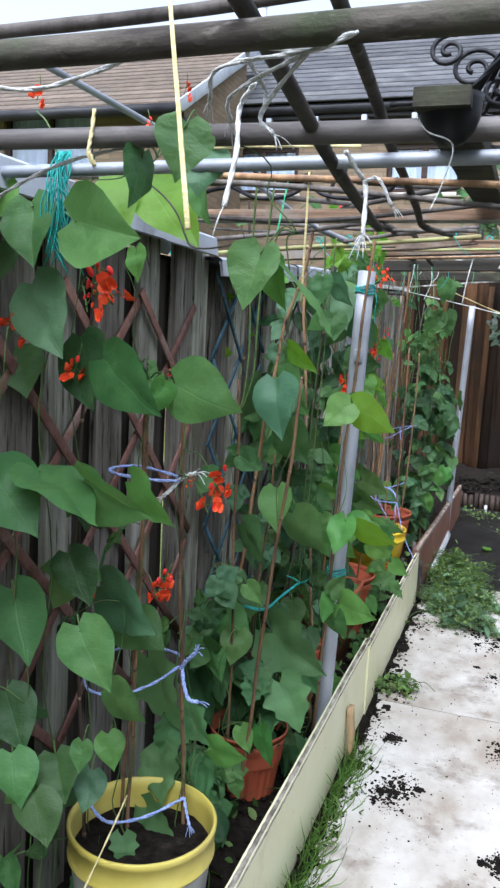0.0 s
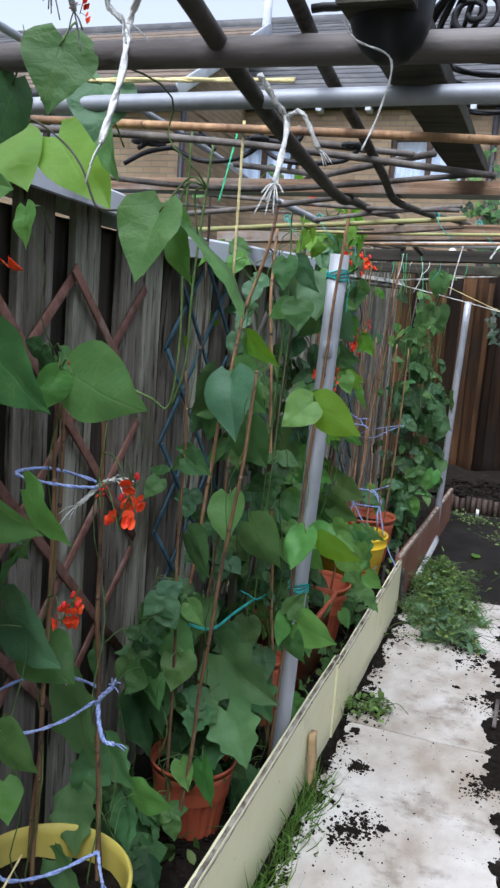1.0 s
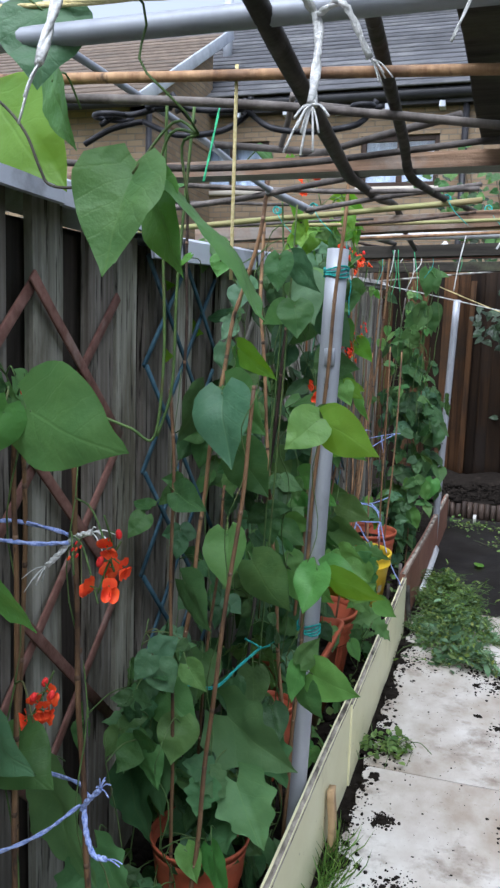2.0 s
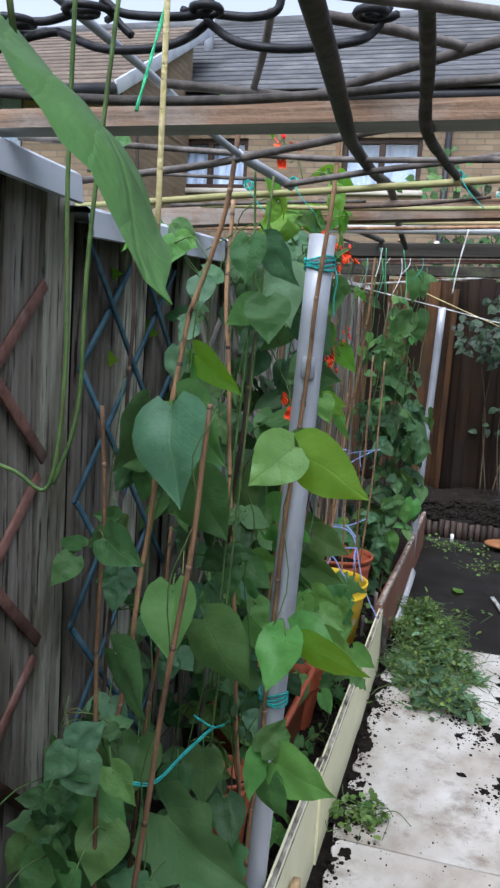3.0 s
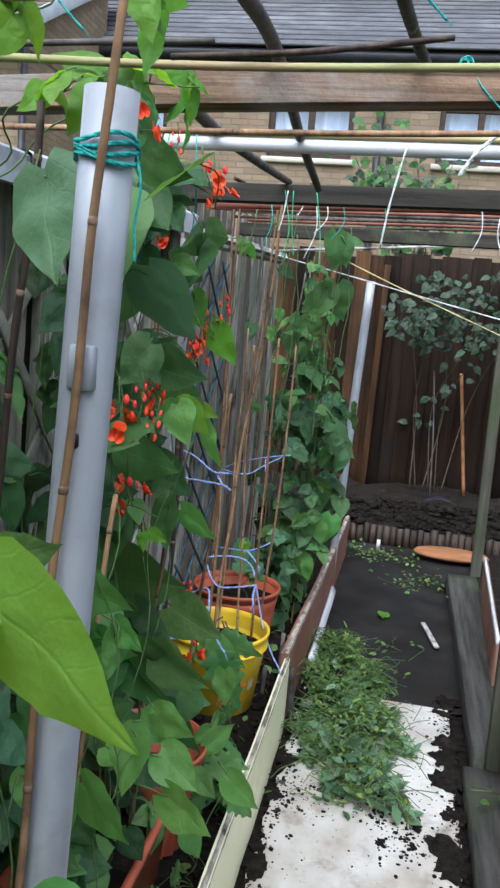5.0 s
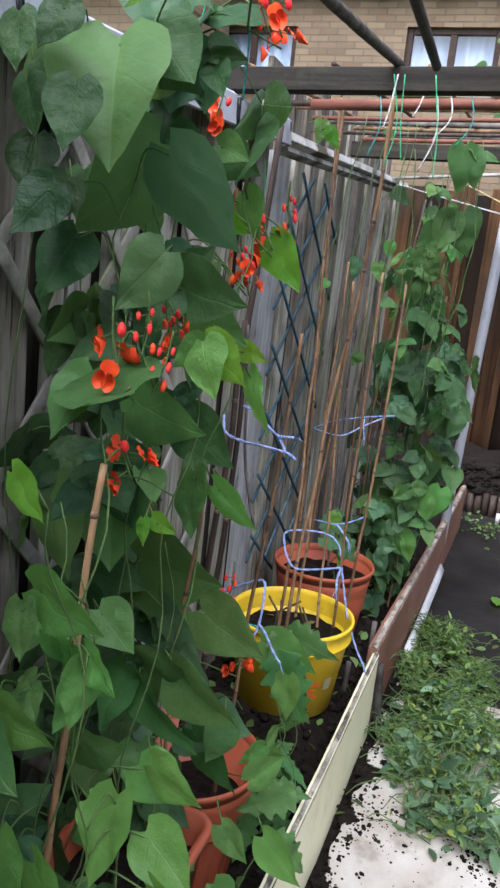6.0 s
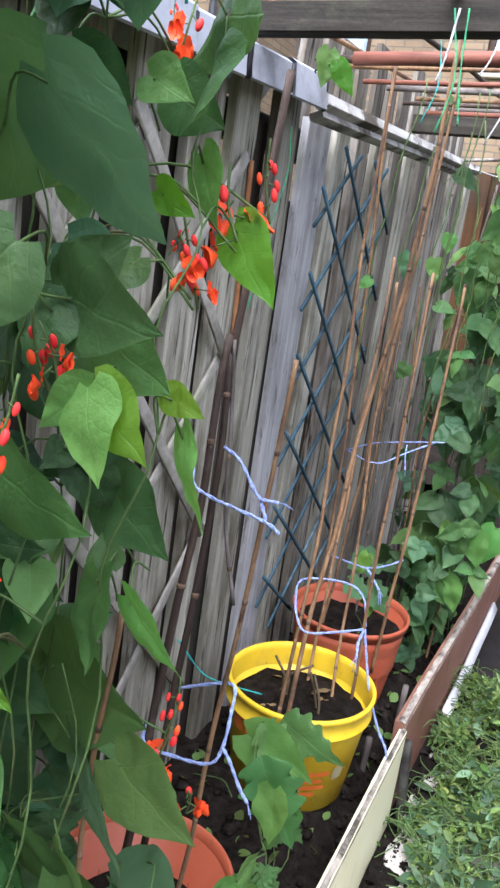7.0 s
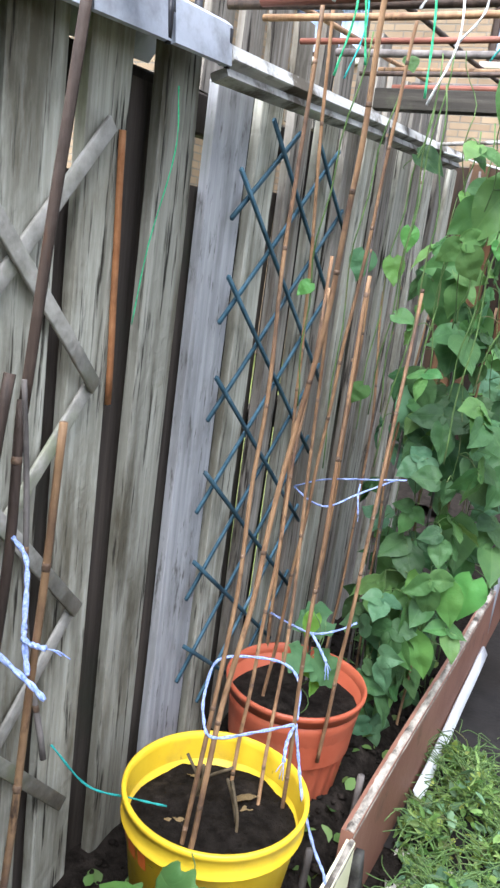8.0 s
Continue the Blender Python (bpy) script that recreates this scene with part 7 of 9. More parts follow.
MID_UPPER = [
    (-0.169, 1.970, 1.219, -0.138, 1.910, 1.073, 0.135, 29, "b"),
    (-0.181, 2.025, 1.224, -0.074, 1.975, 1.131, 0.126, 40, "m"),
    (-0.226, 2.026, 1.216, -0.257, 1.974, 1.102, 0.104, -62, "d"),
    (-0.185, 2.124, 1.082, -0.101, 2.076, 0.988, 0.113, 29, "m"),
    (0.030, 1.989, 1.171, -0.031, 1.951, 1.110, 0.091, 0, "l"),
    (0.035, 1.995, 1.168, 0.156, 1.945, 1.110, 0.103, 55, "p"),
    (0.022, 2.010, 1.175, 0.070, 2.030, 1.187, 0.045, 40, "m"),
    (-0.082, 2.053, 1.491, -0.079, 2.027, 1.418, 0.065, 23, "m"),
    (-0.061, 2.077, 1.488, 0.006, 2.043, 1.414, 0.065, 62, "b"),
    (-0.050, 2.063, 1.398, -0.034, 2.037, 1.327, 0.077, 0, "m"),
    (-0.067, 2.083, 1.390, -0.114, 2.057, 1.352, 0.055, -23, "m"),
    (-0.095, 2.321, 1.467, -0.061, 2.279, 1.355, 0.104, 40, "b"),
]
MID_SIDE = [
    (-0.175, 2.080, 1.303, -0.089, 2.040, 1.230, 0.067, 62, "p"),
    (-0.177, 2.083, 1.296, -0.166, 2.057, 1.228, 0.047, -62, "l"),
    (-0.217, 2.113, 1.310, -0.203, 2.087, 1.240, 0.064, 46, "b"),
    (-0.493, 2.515, 1.357, -0.406, 2.485, 1.328, 0.069, 56, "p"),
    (-0.213, 2.068, 1.488, -0.216, 2.052, 1.446, 0.048, 0, "l"),
    (-0.297, 2.109, 1.496, -0.326, 2.091, 1.470, 0.031, 36, "p"),
    (-0.228, 2.108, 1.493, -0.182, 2.092, 1.475, 0.042, 30, "l"),
    (-0.198, 2.566, 0.806, -0.124, 2.534, 0.769, 0.075, 14, "m"),
    (-0.206, 2.515, 0.759, -0.124, 2.485, 0.743, 0.075, 28, "m"),
    (-0.124, 2.413, 0.777, -0.098, 2.387, 0.721, 0.055, 0, "l"),
    (-0.481, 2.312, 1.277, -0.407, 2.288, 1.272, 0.056, 50, "p"),
    (-0.490, 2.312, 1.436, -0.414, 2.288, 1.434, 0.057, 61, "p"),
]
MID_LOWER = [
    (0.026, 2.053, 0.857, 0.006, 2.007, 0.764, 0.085, 31, "l"),
    (0.011, 2.137, 0.829, 0.102, 2.103, 0.819, 0.079, 0, "l"),
    (0.044, 2.084, 0.826, 0.170, 2.036, 0.808, 0.081, 62, "p"),
    (-0.119, 2.046, 0.855, -0.029, 1.994, 0.764, 0.116, 39, "m"),
    (-0.144, 1.955, 0.936, -0.122, 1.905, 0.828, 0.102, 30, "m"),
    (-0.011, 2.049, 0.641, -0.005, 2.011, 0.568, 0.066, -45, "l"),
    (-0.004, 2.044, 0.642, 0.033, 2.076, 0.692, 0.059, 26, "m"),
    (0.011, 2.073, 0.613, 0.130, 2.027, 0.597, 0.103, 39, "l"),
    (-0.006, 2.078, 0.583, 0.042, 2.042, 0.521, 0.072, 50, "m"),
    (-0.209, 1.883, 0.847, -0.128, 1.837, 0.767, 0.103, 57, "d"),
    (-0.210, 1.833, 1.032, -0.141, 1.807, 1.002, 0.067, 34, "d"),
    (-0.150, 1.763, 0.730, -0.108, 1.737, 0.691, 0.053, 30, "m"),
]
MID_SQUASH = [
    (-0.140, 1.982, 0.531, 0.011, 1.918, 0.457, 0.180, 34, "s"),
    (-0.099, 1.927, 0.418, -0.026, 1.873, 0.315, 0.137, 12, "s"),
    (-0.278, 1.933, 0.492, -0.223, 1.867, 0.353, 0.163, 40, "s"),
    (-0.205, 1.880, 0.562, -0.209, 1.840, 0.478, 0.087, 0, "m"),
    (-0.164, 1.814, 0.334, -0.127, 1.786, 0.281, 0.056, 18, "l"),
    (-0.115, 1.821, 0.341, -0.064, 1.779, 0.262, 0.082, 54, "l"),
    (-0.268, 1.920, 0.592, -0.173, 1.880, 0.541, 0.097, 8, "m"),
    (-0.331, 1.911, 0.411, -0.260, 1.849, 0.287, 0.156, 50, "s"),
    (-0.194, 1.969, 0.665, -0.193, 1.931, 0.577, 0.090, 0, "m"),
    (-0.092, 2.122, 0.417, -0.042, 2.078, 0.327, 0.112, 34, "s"),
    (-0.129, 2.122, 0.581, -0.115, 2.078, 0.495, 0.082, 18, "d"),
    (-0.077, 2.099, 0.510, -0.045, 2.061, 0.443, 0.071, 0, "d"),
    (-0.142, 2.019, 0.597, -0.130, 1.981, 0.526, 0.068, 18, "d"),
]
TALL_TOP = [
    (-0.206, 2.800, 1.512, -0.171, 2.720, 1.376, 0.136, 8, "m"),
    (-0.216, 2.879, 1.552, -0.133, 2.841, 1.466, 0.105, 46, "d"),
    (-0.191, 2.885, 1.418, -0.256, 2.815, 1.301, 0.127, -54, "m"),
    (-0.162, 2.850, 1.407, -0.089, 2.896, 1.292, 0.121, 56, "b"),
    (-0.126, 2.788, 1.291, -0.168, 2.752, 1.226, 0.072, -23, "d"),
    (-0.152, 2.876, 1.251, -0.051, 2.844, 1.232, 0.090, 48, "d"),
    (-0.154, 2.871, 1.247, -0.163, 2.849, 1.195, 0.054, 0, "d"),
    (-0.156, 2.886, 1.256, -0.114, 2.914, 1.300, 0.056, 49, "d"),
    (-0.202, 2.713, 1.449, -0.201, 2.687, 1.380, 0.064, 0, "d"),
    (-0.258, 2.794, 1.362, -0.280, 2.766, 1.306, 0.065, 0, "d"),
    (-0.258, 2.819, 1.302, -0.285, 2.781, 1.225, 0.080, 0, "d"),
]
# leaves behind the others, all of the kind coloured as if in shade
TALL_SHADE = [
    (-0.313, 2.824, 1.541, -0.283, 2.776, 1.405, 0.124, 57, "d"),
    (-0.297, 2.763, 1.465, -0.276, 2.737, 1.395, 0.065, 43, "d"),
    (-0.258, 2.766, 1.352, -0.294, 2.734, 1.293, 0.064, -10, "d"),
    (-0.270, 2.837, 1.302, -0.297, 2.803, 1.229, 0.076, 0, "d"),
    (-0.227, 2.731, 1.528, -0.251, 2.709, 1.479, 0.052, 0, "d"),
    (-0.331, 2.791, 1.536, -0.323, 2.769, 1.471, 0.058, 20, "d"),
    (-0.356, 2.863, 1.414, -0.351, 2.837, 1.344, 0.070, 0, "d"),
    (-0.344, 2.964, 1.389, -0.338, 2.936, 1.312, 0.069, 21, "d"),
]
TALL_MID = [
    (-0.115, 2.721, 1.148, -0.244, 2.759, 1.146, 0.113, 33, "m"),
    (-0.204, 2.781, 1.148, -0.229, 2.739, 1.067, 0.079, 27, "m"),
    (-0.192, 2.848, 1.111, -0.084, 2.812, 1.078, 0.100, 53, "m"),
    (-0.190, 3.018, 1.055, -0.101, 2.982, 1.003, 0.092, 35, "d"),
    (-0.123, 2.919, 1.012, -0.112, 2.881, 0.930, 0.076, 51, "m"),
    (-0.090, 2.915, 1.000, -0.021, 2.885, 0.953, 0.058, 62, "l"),
    (-0.129, 2.944, 1.003, -0.148, 2.956, 1.031, 0.037, 0, "m"),
    (-0.255, 2.948, 0.974, -0.227, 2.892, 0.855, 0.128, 0, "m"),
    (-0.250, 3.027, 0.824, -0.083, 2.973, 0.837, 0.148, 26, "m"),
    (-0.142, 2.915, 1.225, -0.060, 2.885, 1.189, 0.079, 37, "m"),
    (-0.312, 2.878, 0.969, -0.266, 2.822, 0.856, 0.113, 39, "m"),
    (-0.140, 2.961, 1.285, -0.174, 2.939, 1.250, 0.045, 14, "d"),
    (-0.217, 2.868, 1.189, -0.269, 2.832, 1.146, 0.064, 18, "d"),
]
TALL_YOUNG = [
    (-0.092, 2.841, 1.194, -0.122, 2.819, 1.160, 0.040, -33, "l"),
    (-0.091, 2.833, 1.194, -0.059, 2.807, 1.132, 0.060, 31, "l"),
    (-0.091, 2.843, 1.193, -0.030, 2.817, 1.150, 0.057, 41, "p"),
    (-0.081, 2.927, 1.181, -0.041, 2.913, 1.167, 0.032, 38, "p"),
    (-0.067, 2.937, 1.153, -0.023, 2.903, 1.079, 0.044, 62, "l"),
    (-0.108, 2.747, 0.996, -0.098, 2.733, 0.968, 0.024, 43, "p"),
    (-0.096, 2.746, 0.999, -0.064, 2.734, 0.986, 0.026, 38, "p"),
    (-0.096, 3.045, 1.324, -0.047, 3.015, 1.254, 0.065, 45, "p"),
    (-0.191, 3.062, 1.441, -0.121, 3.038, 1.406, 0.069, 41, "m"),
    (-0.131, 3.032, 1.381, -0.103, 3.008, 1.317, 0.059, 56, "l"),
    (-0.147, 2.988, 1.344, -0.105, 2.972, 1.320, 0.037, 55, "p"),
    (-0.021, 2.639, 1.544, -0.096, 2.601, 1.492, 0.073, 62, "l"),
    (-0.109, 2.633, 1.550, -0.034, 2.607, 1.517, 0.072, 61, "m"),
]
TALL_LOW = [
    (-0.184, 2.988, 0.778, -0.069, 2.932, 0.698, 0.104, 62, "b"),
    (-0.110, 2.960, 0.800, -0.010, 2.920, 0.764, 0.095, 28, "m"),
    (-0.185, 2.895, 0.717, -0.212, 2.845, 0.644, 0.078, 35, "m"),
    (-0.169, 2.890, 0.726, -0.046, 2.850, 0.734, 0.109, 51, "m"),
    (-0.163, 2.877, 0.727, -0.057, 2.823, 0.655, 0.092, 62, "m"),
    (-0.165, 2.883, 0.740, -0.107, 2.917, 0.762, 0.059, 52, "d"),
    (-0.187, 2.817, 0.633, -0.174, 2.783, 0.580, 0.064, 0, "m"),
    (-0.152, 3.050, 0.551, -0.029, 3.010, 0.593, 0.114, -30, "b"),
    (-0.131, 3.024, 0.564, -0.046, 2.976, 0.497, 0.099, 57, "m"),
    (-0.173, 2.920, 0.587, -0.148, 2.880, 0.522, 0.073, 0, "m"),
    (-0.184, 2.835, 1.530, -0.117, 2.805, 1.465, 0.082, 22, "d"),
    (-0.149, 2.959, 1.431, -0.102, 2.941, 1.411, 0.045, 29, "m"),
]
PLANTER_LOW = [
    (-0.150, 2.673, 0.843, -0.070, 2.647, 0.837, 0.067, 49, "l"),
    (-0.179, 2.670, 0.874, -0.124, 2.650, 0.854, 0.049, 43, "l"),
    (-0.131, 2.656, 0.829, -0.132, 2.624, 0.783, 0.045, -46, "l"),
    (-0.132, 2.709, 0.649, -0.086, 2.691, 0.637, 0.052, 0, "l"),
    (-0.178, 2.733, 0.693, -0.093, 2.707, 0.723, 0.079, 44, "m"),
    (-0.246, 2.763, 0.859, -0.175, 2.737, 0.830, 0.068, 23, "m"),
    (-0.221, 2.863, 0.810, -0.157, 2.837, 0.775, 0.072, 0, "m"),
    (-0.055, 2.966, 0.637, -0.070, 2.934, 0.578, 0.058, -20, "m"),
    (-0.103, 2.871, 0.753, -0.005, 2.829, 0.708, 0.097, 49, "m"),
    (-0.045, 3.084, 0.463, 0.009, 3.116, 0.503, 0.060, 30, "l"),
    (0.033, 2.916, 0.509, 0.100, 2.884, 0.476, 0.065, 36, "l"),
    (-0.029, 2.912, 0.507, 0.015, 2.888, 0.473, 0.051, 31, "m"),
]
PLANTER_FRESH = [
    (-0.060, 2.642, 0.725, -0.063, 2.598, 0.642, 0.075, 39, "l"),
    (-0.021, 2.635, 0.699, 0.048, 2.605, 0.668, 0.065, 5, "l"),
    (-0.008, 2.618, 0.649, 0.077, 2.582, 0.620, 0.077, 44, "l"),
    (-0.057, 2.714, 0.718, 0.013, 2.686, 0.699, 0.062, 40, "l"),
    (-0.163, 2.574, 0.682, -0.112, 2.526, 0.601, 0.086, 31, "l"),
    (-0.121, 2.581, 0.662, -0.031, 2.539, 0.612, 0.089, 50, "l"),
    (-0.157, 2.616, 0.948, -0.068, 2.584, 0.921, 0.079, 50, "l"),
    (-0.170, 2.613, 0.931, -0.158, 2.587, 0.877, 0.051, 32, "m"),
    (-0.095, 2.615, 0.884, -0.092, 2.585, 0.822, 0.055, -47, "l"),
    (-0.093, 2.611, 0.900, -0.044, 2.589, 0.871, 0.049, 49, "l"),
    (-0.150, 2.561, 1.082, -0.104, 2.539, 1.046, 0.045, 47, "p"),
    (-0.182, 2.594, 0.815, -0.103, 2.566, 0.802, 0.068, 44, "l"),
    (-0.091, 2.752, 0.683, -0.029, 2.728, 0.669, 0.068, 0, "l"),
]
DAHL = [
    (-0.080, 3.42, 0.455, 0.170, 25, 10),
    (-0.111, 3.48, 0.485, 0.133, 65, 20),
    (-0.040, 3.20, 0.351, 0.115, -65, 20),
    (0.036, 3.08, 0.355, 0.105, 50, 25),
    (-0.081, 3.20, 0.257, 0.092, -20, 20),
    (-0.117, 3.50, 0.494, 0.111, 50, 25),
    (-0.076, 3.40, 0.446, 0.089, 10, 10),
    (-0.079, 3.55, 0.492, 0.134, 70, 20),
    (-0.040, 3.00, 0.300, 0.075, 30, 25),
]
VINE = [
    (-0.057, 1.87, 1.642, 0.048, 80, 40),
    (-0.285, 2.00, 1.624, 0.047, 60, 40),
    (-0.344, 2.45, 1.547, 0.069, 60, 20),
    (-0.393, 2.45, 1.526, 0.079, -10, 10),
    (-0.050, 2.00, 1.648, 0.043, 0, -20),
    (-0.050, 3.15, 1.475, 0.035, 40, 0),
    (-0.072, 3.15, 1.484, 0.035, -5, 0),
]
FARA = [
    (-0.027, 4.55, 0.424, 0.115, 20, 5),
    (0.048, 4.60, 0.578, 0.114, -10, 10),
    (0.020, 4.55, 0.573, 0.102, 20, 10),
    (-0.055, 4.55, 0.577, 0.104, 0, 5),
    (-0.169, 4.75, 0.451, 0.130, -20, 5),
    (-0.138, 4.60, 1.242, 0.138, 30, 5),
    (-0.073, 4.70, 1.170, 0.155, 10, 5),
    (-0.105, 4.70, 1.463, 0.120, -20, 10),
    (-0.146, 4.65, 0.970, 0.147, 10, 10),
    (-0.045, 4.65, 0.867, 0.125, 30, 10),
    (0.023, 4.70, 0.816, 0.117, 45, 15),
    (-0.018, 4.70, 0.672, 0.141, 10, 5),
    (-0.186, 4.80, 0.511, 0.107, -30, 10),
    (-0.298, 4.50, 1.306, 0.067, -10, 10),
    (-0.226, 4.50, 1.303, 0.062, 10, 10),
    (-0.187, 4.50, 1.528, 0.073, 60, 25),
]


SINGLE = (HANG, NEAR_UPPER, NEAR_LOWER, NEAR_SQUASH, MID_UPPER, MID_SIDE, MID_LOWER, MID_SQUASH, TALL_TOP, TALL_SHADE, TALL_MID, TALL_YOUNG, TALL_LOW, PLANTER_LOW, PLANTER_FRESH)
SPOTS = [((q[0] + q[3]) / 2, (q[1] + q[4]) / 2, (q[2] + q[5]) / 2, 0.42 * (Vector(q[:3]) - Vector(q[3:6])).length) for rows in SINGLE for q in rows]
KIND = {"d": "dark", "m": "bean", "b": "blue", "l": "light", "p": "pale", "s": "squash"}
SPREAD = {me: max(v.co.x for v in me.vertices) - min(v.co.x for v in me.vertices) for meshes in LEAF.values() for me in meshes}


def covers(e, s):
    """Whether a leaf at e would hang just in front of one of the leaves set one by one."""
    return any(abs(e.z - z) < q + 0.35 * s and y - 0.5 < e.y < y + 0.03 and abs(e.x - x - 0.30 * (y - e.y)) < q + 0.35 * s for x, y, z, q in SPOTS)


def nearest(lines, p):
    best, where = 1e9, None
    for ln in lines:
        for q in ln:
            d = (q - p).length + max(0, q.z - p.z) * 0.3
            if d < best:
                best, where = d, q
    return where


# spots round ties and rims that no leaf hides
CLEAR = ((-0.153, 1.93, 0.61), (-0.11, 2.03, 0.645), (-0.15, 1.41, 0.65), (-0.26, 1.35, 0.63), (-0.14, 1.41, 0.36), (-0.25, 1.30, 0.37), (-0.18, 1.405, 1.04), (-0.10, 3.21, 1.0), (-0.10, 3.19, 0.64), (-0.22, 3.76, 0.36), (-0.10, 3.95, 0.40), (-0.2, 4.2, 0.40))


def plant(name, label, base, lines, heroes=(), kinds=("bean",), fill=0, size=(0.05, 0.10), flowers=(), seed=1, reach=0.10, hero_kinds=None, zmin=0.14, out=(0.75, -0.65), stem_r=0.0028, dens=None, category="bean plant", xmax=0.2, ymax=9.0):
    """A climbing plant: winding stems, leaves on stalks set by hand or grown along the stems in threes, and flowers."""
    r = random.Random(seed)
    t = thing(name, base, label, category, "climbing bean plants" if category == "bean plant" else "")
    ln = []
    sb = bmesh.new()
    for pts in lines:
        c = curve(pts, 9)
        w = [p + Vector((0.011 * math.cos(i * 0.9 + seed), 0.011 * math.sin(i * 0.9 + seed), 0)) for i, p in enumerate(c)]
        ln.append(w)
        vb = bmesh.new()
        tube(vb, w, [0.55 * stem_r * (1 - 0.4 * i / len(w)) for i in range(len(w))], 5)
        part("stem", vb, "stem", t)
    count = 0
    for rows in heroes:
        for row in rows:
            if len(row) == 9:
                bs, e, wide = Vector(row[:3]), Vector(row[3:6]), row[6]
                long = (e - bs).length
                ax = (e - bs) / long
                nrm = Vector((0.28, -0.84, 0.46))
                nrm = Matrix.Rotation(radians(row[7]), 3, ax) @ (nrm - ax * nrm.dot(ax)).normalized()
                me = r.choice(LEAF[KIND[row[8]]])
                place("leaf", me, t, leaf_pose(bs, ax, nrm, 1.0) @ Matrix.Diagonal((wide / SPREAD[me], long, (wide + long) / 2, 1)))
                q = nearest(ln, bs + Vector((0, 0, -0.02)))
                if q is None or (q - bs).length > 0.085:
                    q = bs - nrm * 0.04 + Vector((-0.03, 0.04, -0.03)) - ax * 0.02
                tube(sb, curve([q, (q + bs) / 2 - ax * 0.012 + Vector((0, 0, 0.008)), bs + ax * 0.01], 4), 0.0012, 5)
                count += 1
                continue
            x, y, z, s, a, b = row
            a, b = radians(a), radians(b)
            nrm = -FWD * math.cos(b) + UP * math.sin(b) + RIGHT * r.uniform(-0.75, 0.75)
            tip = -UP * math.cos(a) + RIGHT * math.sin(a)
            tip = (tip - nrm.normalized() * tip.dot(nrm.normalized())).normalized()
            bs = Vector((x, y, z)) - tip * s * 0.47
            place("leaf", r.choice(LEAF[r.choice(hero_kinds or kinds)]), t, leaf_pose(bs, tip, nrm, s))
            q = nearest(ln, bs + Vector((0, 0, -0.02)))
            if q is None or (q - bs).length > 0.2:
                q = bs - nrm.normalized() * 0.05 - tip * 0.02 + Vector((0, 0.03, -0.015))
            m = (q + bs) / 2 + Vector((0, 0, -0.012)) - tip * 0.012 - nrm.normalized() * 0.008
            tube(sb, curve([q, m, bs], 4), 0.0011, 5)
            count += 1
    tries = 0
    while fill > 0 and count < 296 and tries < 4000:
        tries += 1
        w = r.choice(ln)
        p = w[int(r.random() ** (dens or 1.0) * (len(w) - 1))]
        if p.z < zmin:
            continue
        d = Vector((out[0] + r.gauss(0, 0.8), out[1] + r.gauss(0, 0.8), r.uniform(-0.3, 0.35))).normalized()
        e = p + d * r.uniform(0.3, 1.0) * reach
        e.x = max(e.x, -0.41)
        if any((e - Vector(f[:3])).length < 0.085 for f in flowers) or any(abs(e.x - cx) < 0.09 and abs(e.z - cz) < 0.085 and cy - 0.35 < e.y < cy + 0.05 for cx, cy, cz in CLEAR):
            continue
        s = r.uniform(*size)
        if covers(e, s) or e.x > xmax or e.y > ymax:
            continue
        if e.z < 0.5:
            e.x = min(e.x, -0.03 - 0.8 * s)
        tube(sb, curve([p, (p + e) / 2 + Vector((0, 0, 0.012)), e], 3), 0.0013, 4)
        kd = r.choice(kinds)
        nv = (d * 0.8 + UP * r.uniform(0.0, 0.9) + Vector((r.gauss(0, 0.3), r.gauss(0, 0.3), 0))).normalized()
        ax = d * 0.5 - UP * r.uniform(0.4, 1.0) + Vector((r.gauss(0, 0.35), r.gauss(0, 0.35), 0))
        ax = (ax - nv * ax.dot(nv)).normalized()
        side = ax.cross(nv)
        for k, (tv, sc, sh) in enumerate(((ax, 1.0, 0.30), (side + ax * 0.3, 0.88, 0.03), (-side + ax * 0.3, 0.88, 0.03))):
            if k and r.random() < 0.15 or fill <= 0:
                continue
            tv = tv.normalized() - nv * r.uniform(0.0, 0.35) + Vector((r.gauss(0, 0.1), r.gauss(0, 0.1), r.gauss(0, 0.1)))
            n2 = nv + side * (0, -0.25, 0.25)[k] * -1 + Vector((r.gauss(0, 0.15), r.gauss(0, 0.15), 0))
            place("leaf", r.choice(LEAF[kd]), t, leaf_pose(e + tv.normalized() * sh * s, tv, n2, s * sc))
            count += 1
            fill -= 1
        if s > 0.05:
            tube(sb, [e, e + ax * 0.3 * s], 0.0009, 4)
    for x, y, z, k, sc in flowers:
        place("flower", FLOWERS[k], t, Matrix.Translation((x, y, z - 0.02 * sc)) @ Euler((r.uniform(-0.4, 0.4), r.uniform(-0.4, 0.4), r.uniform(0, 6))).to_matrix().to_4x4() @ Matrix.Diagonal((1.2 * sc, 1.2 * sc, 1.2 * sc, 1)))
        q = nearest(ln, Vector((x, y, z)))
        if q is not None and (q - Vector((x, y, z))).length < 0.35:
            tube(sb, curve([q, (q + Vector((x, y, z))) / 2 + Vector((0, 0, 0.01)), (x, y, z - 0.03)], 4), 0.0014, 5)
    if sb.verts:
        tagged(part("leaf_stalk", sb, "stem", t), kind="stuff")
    return t


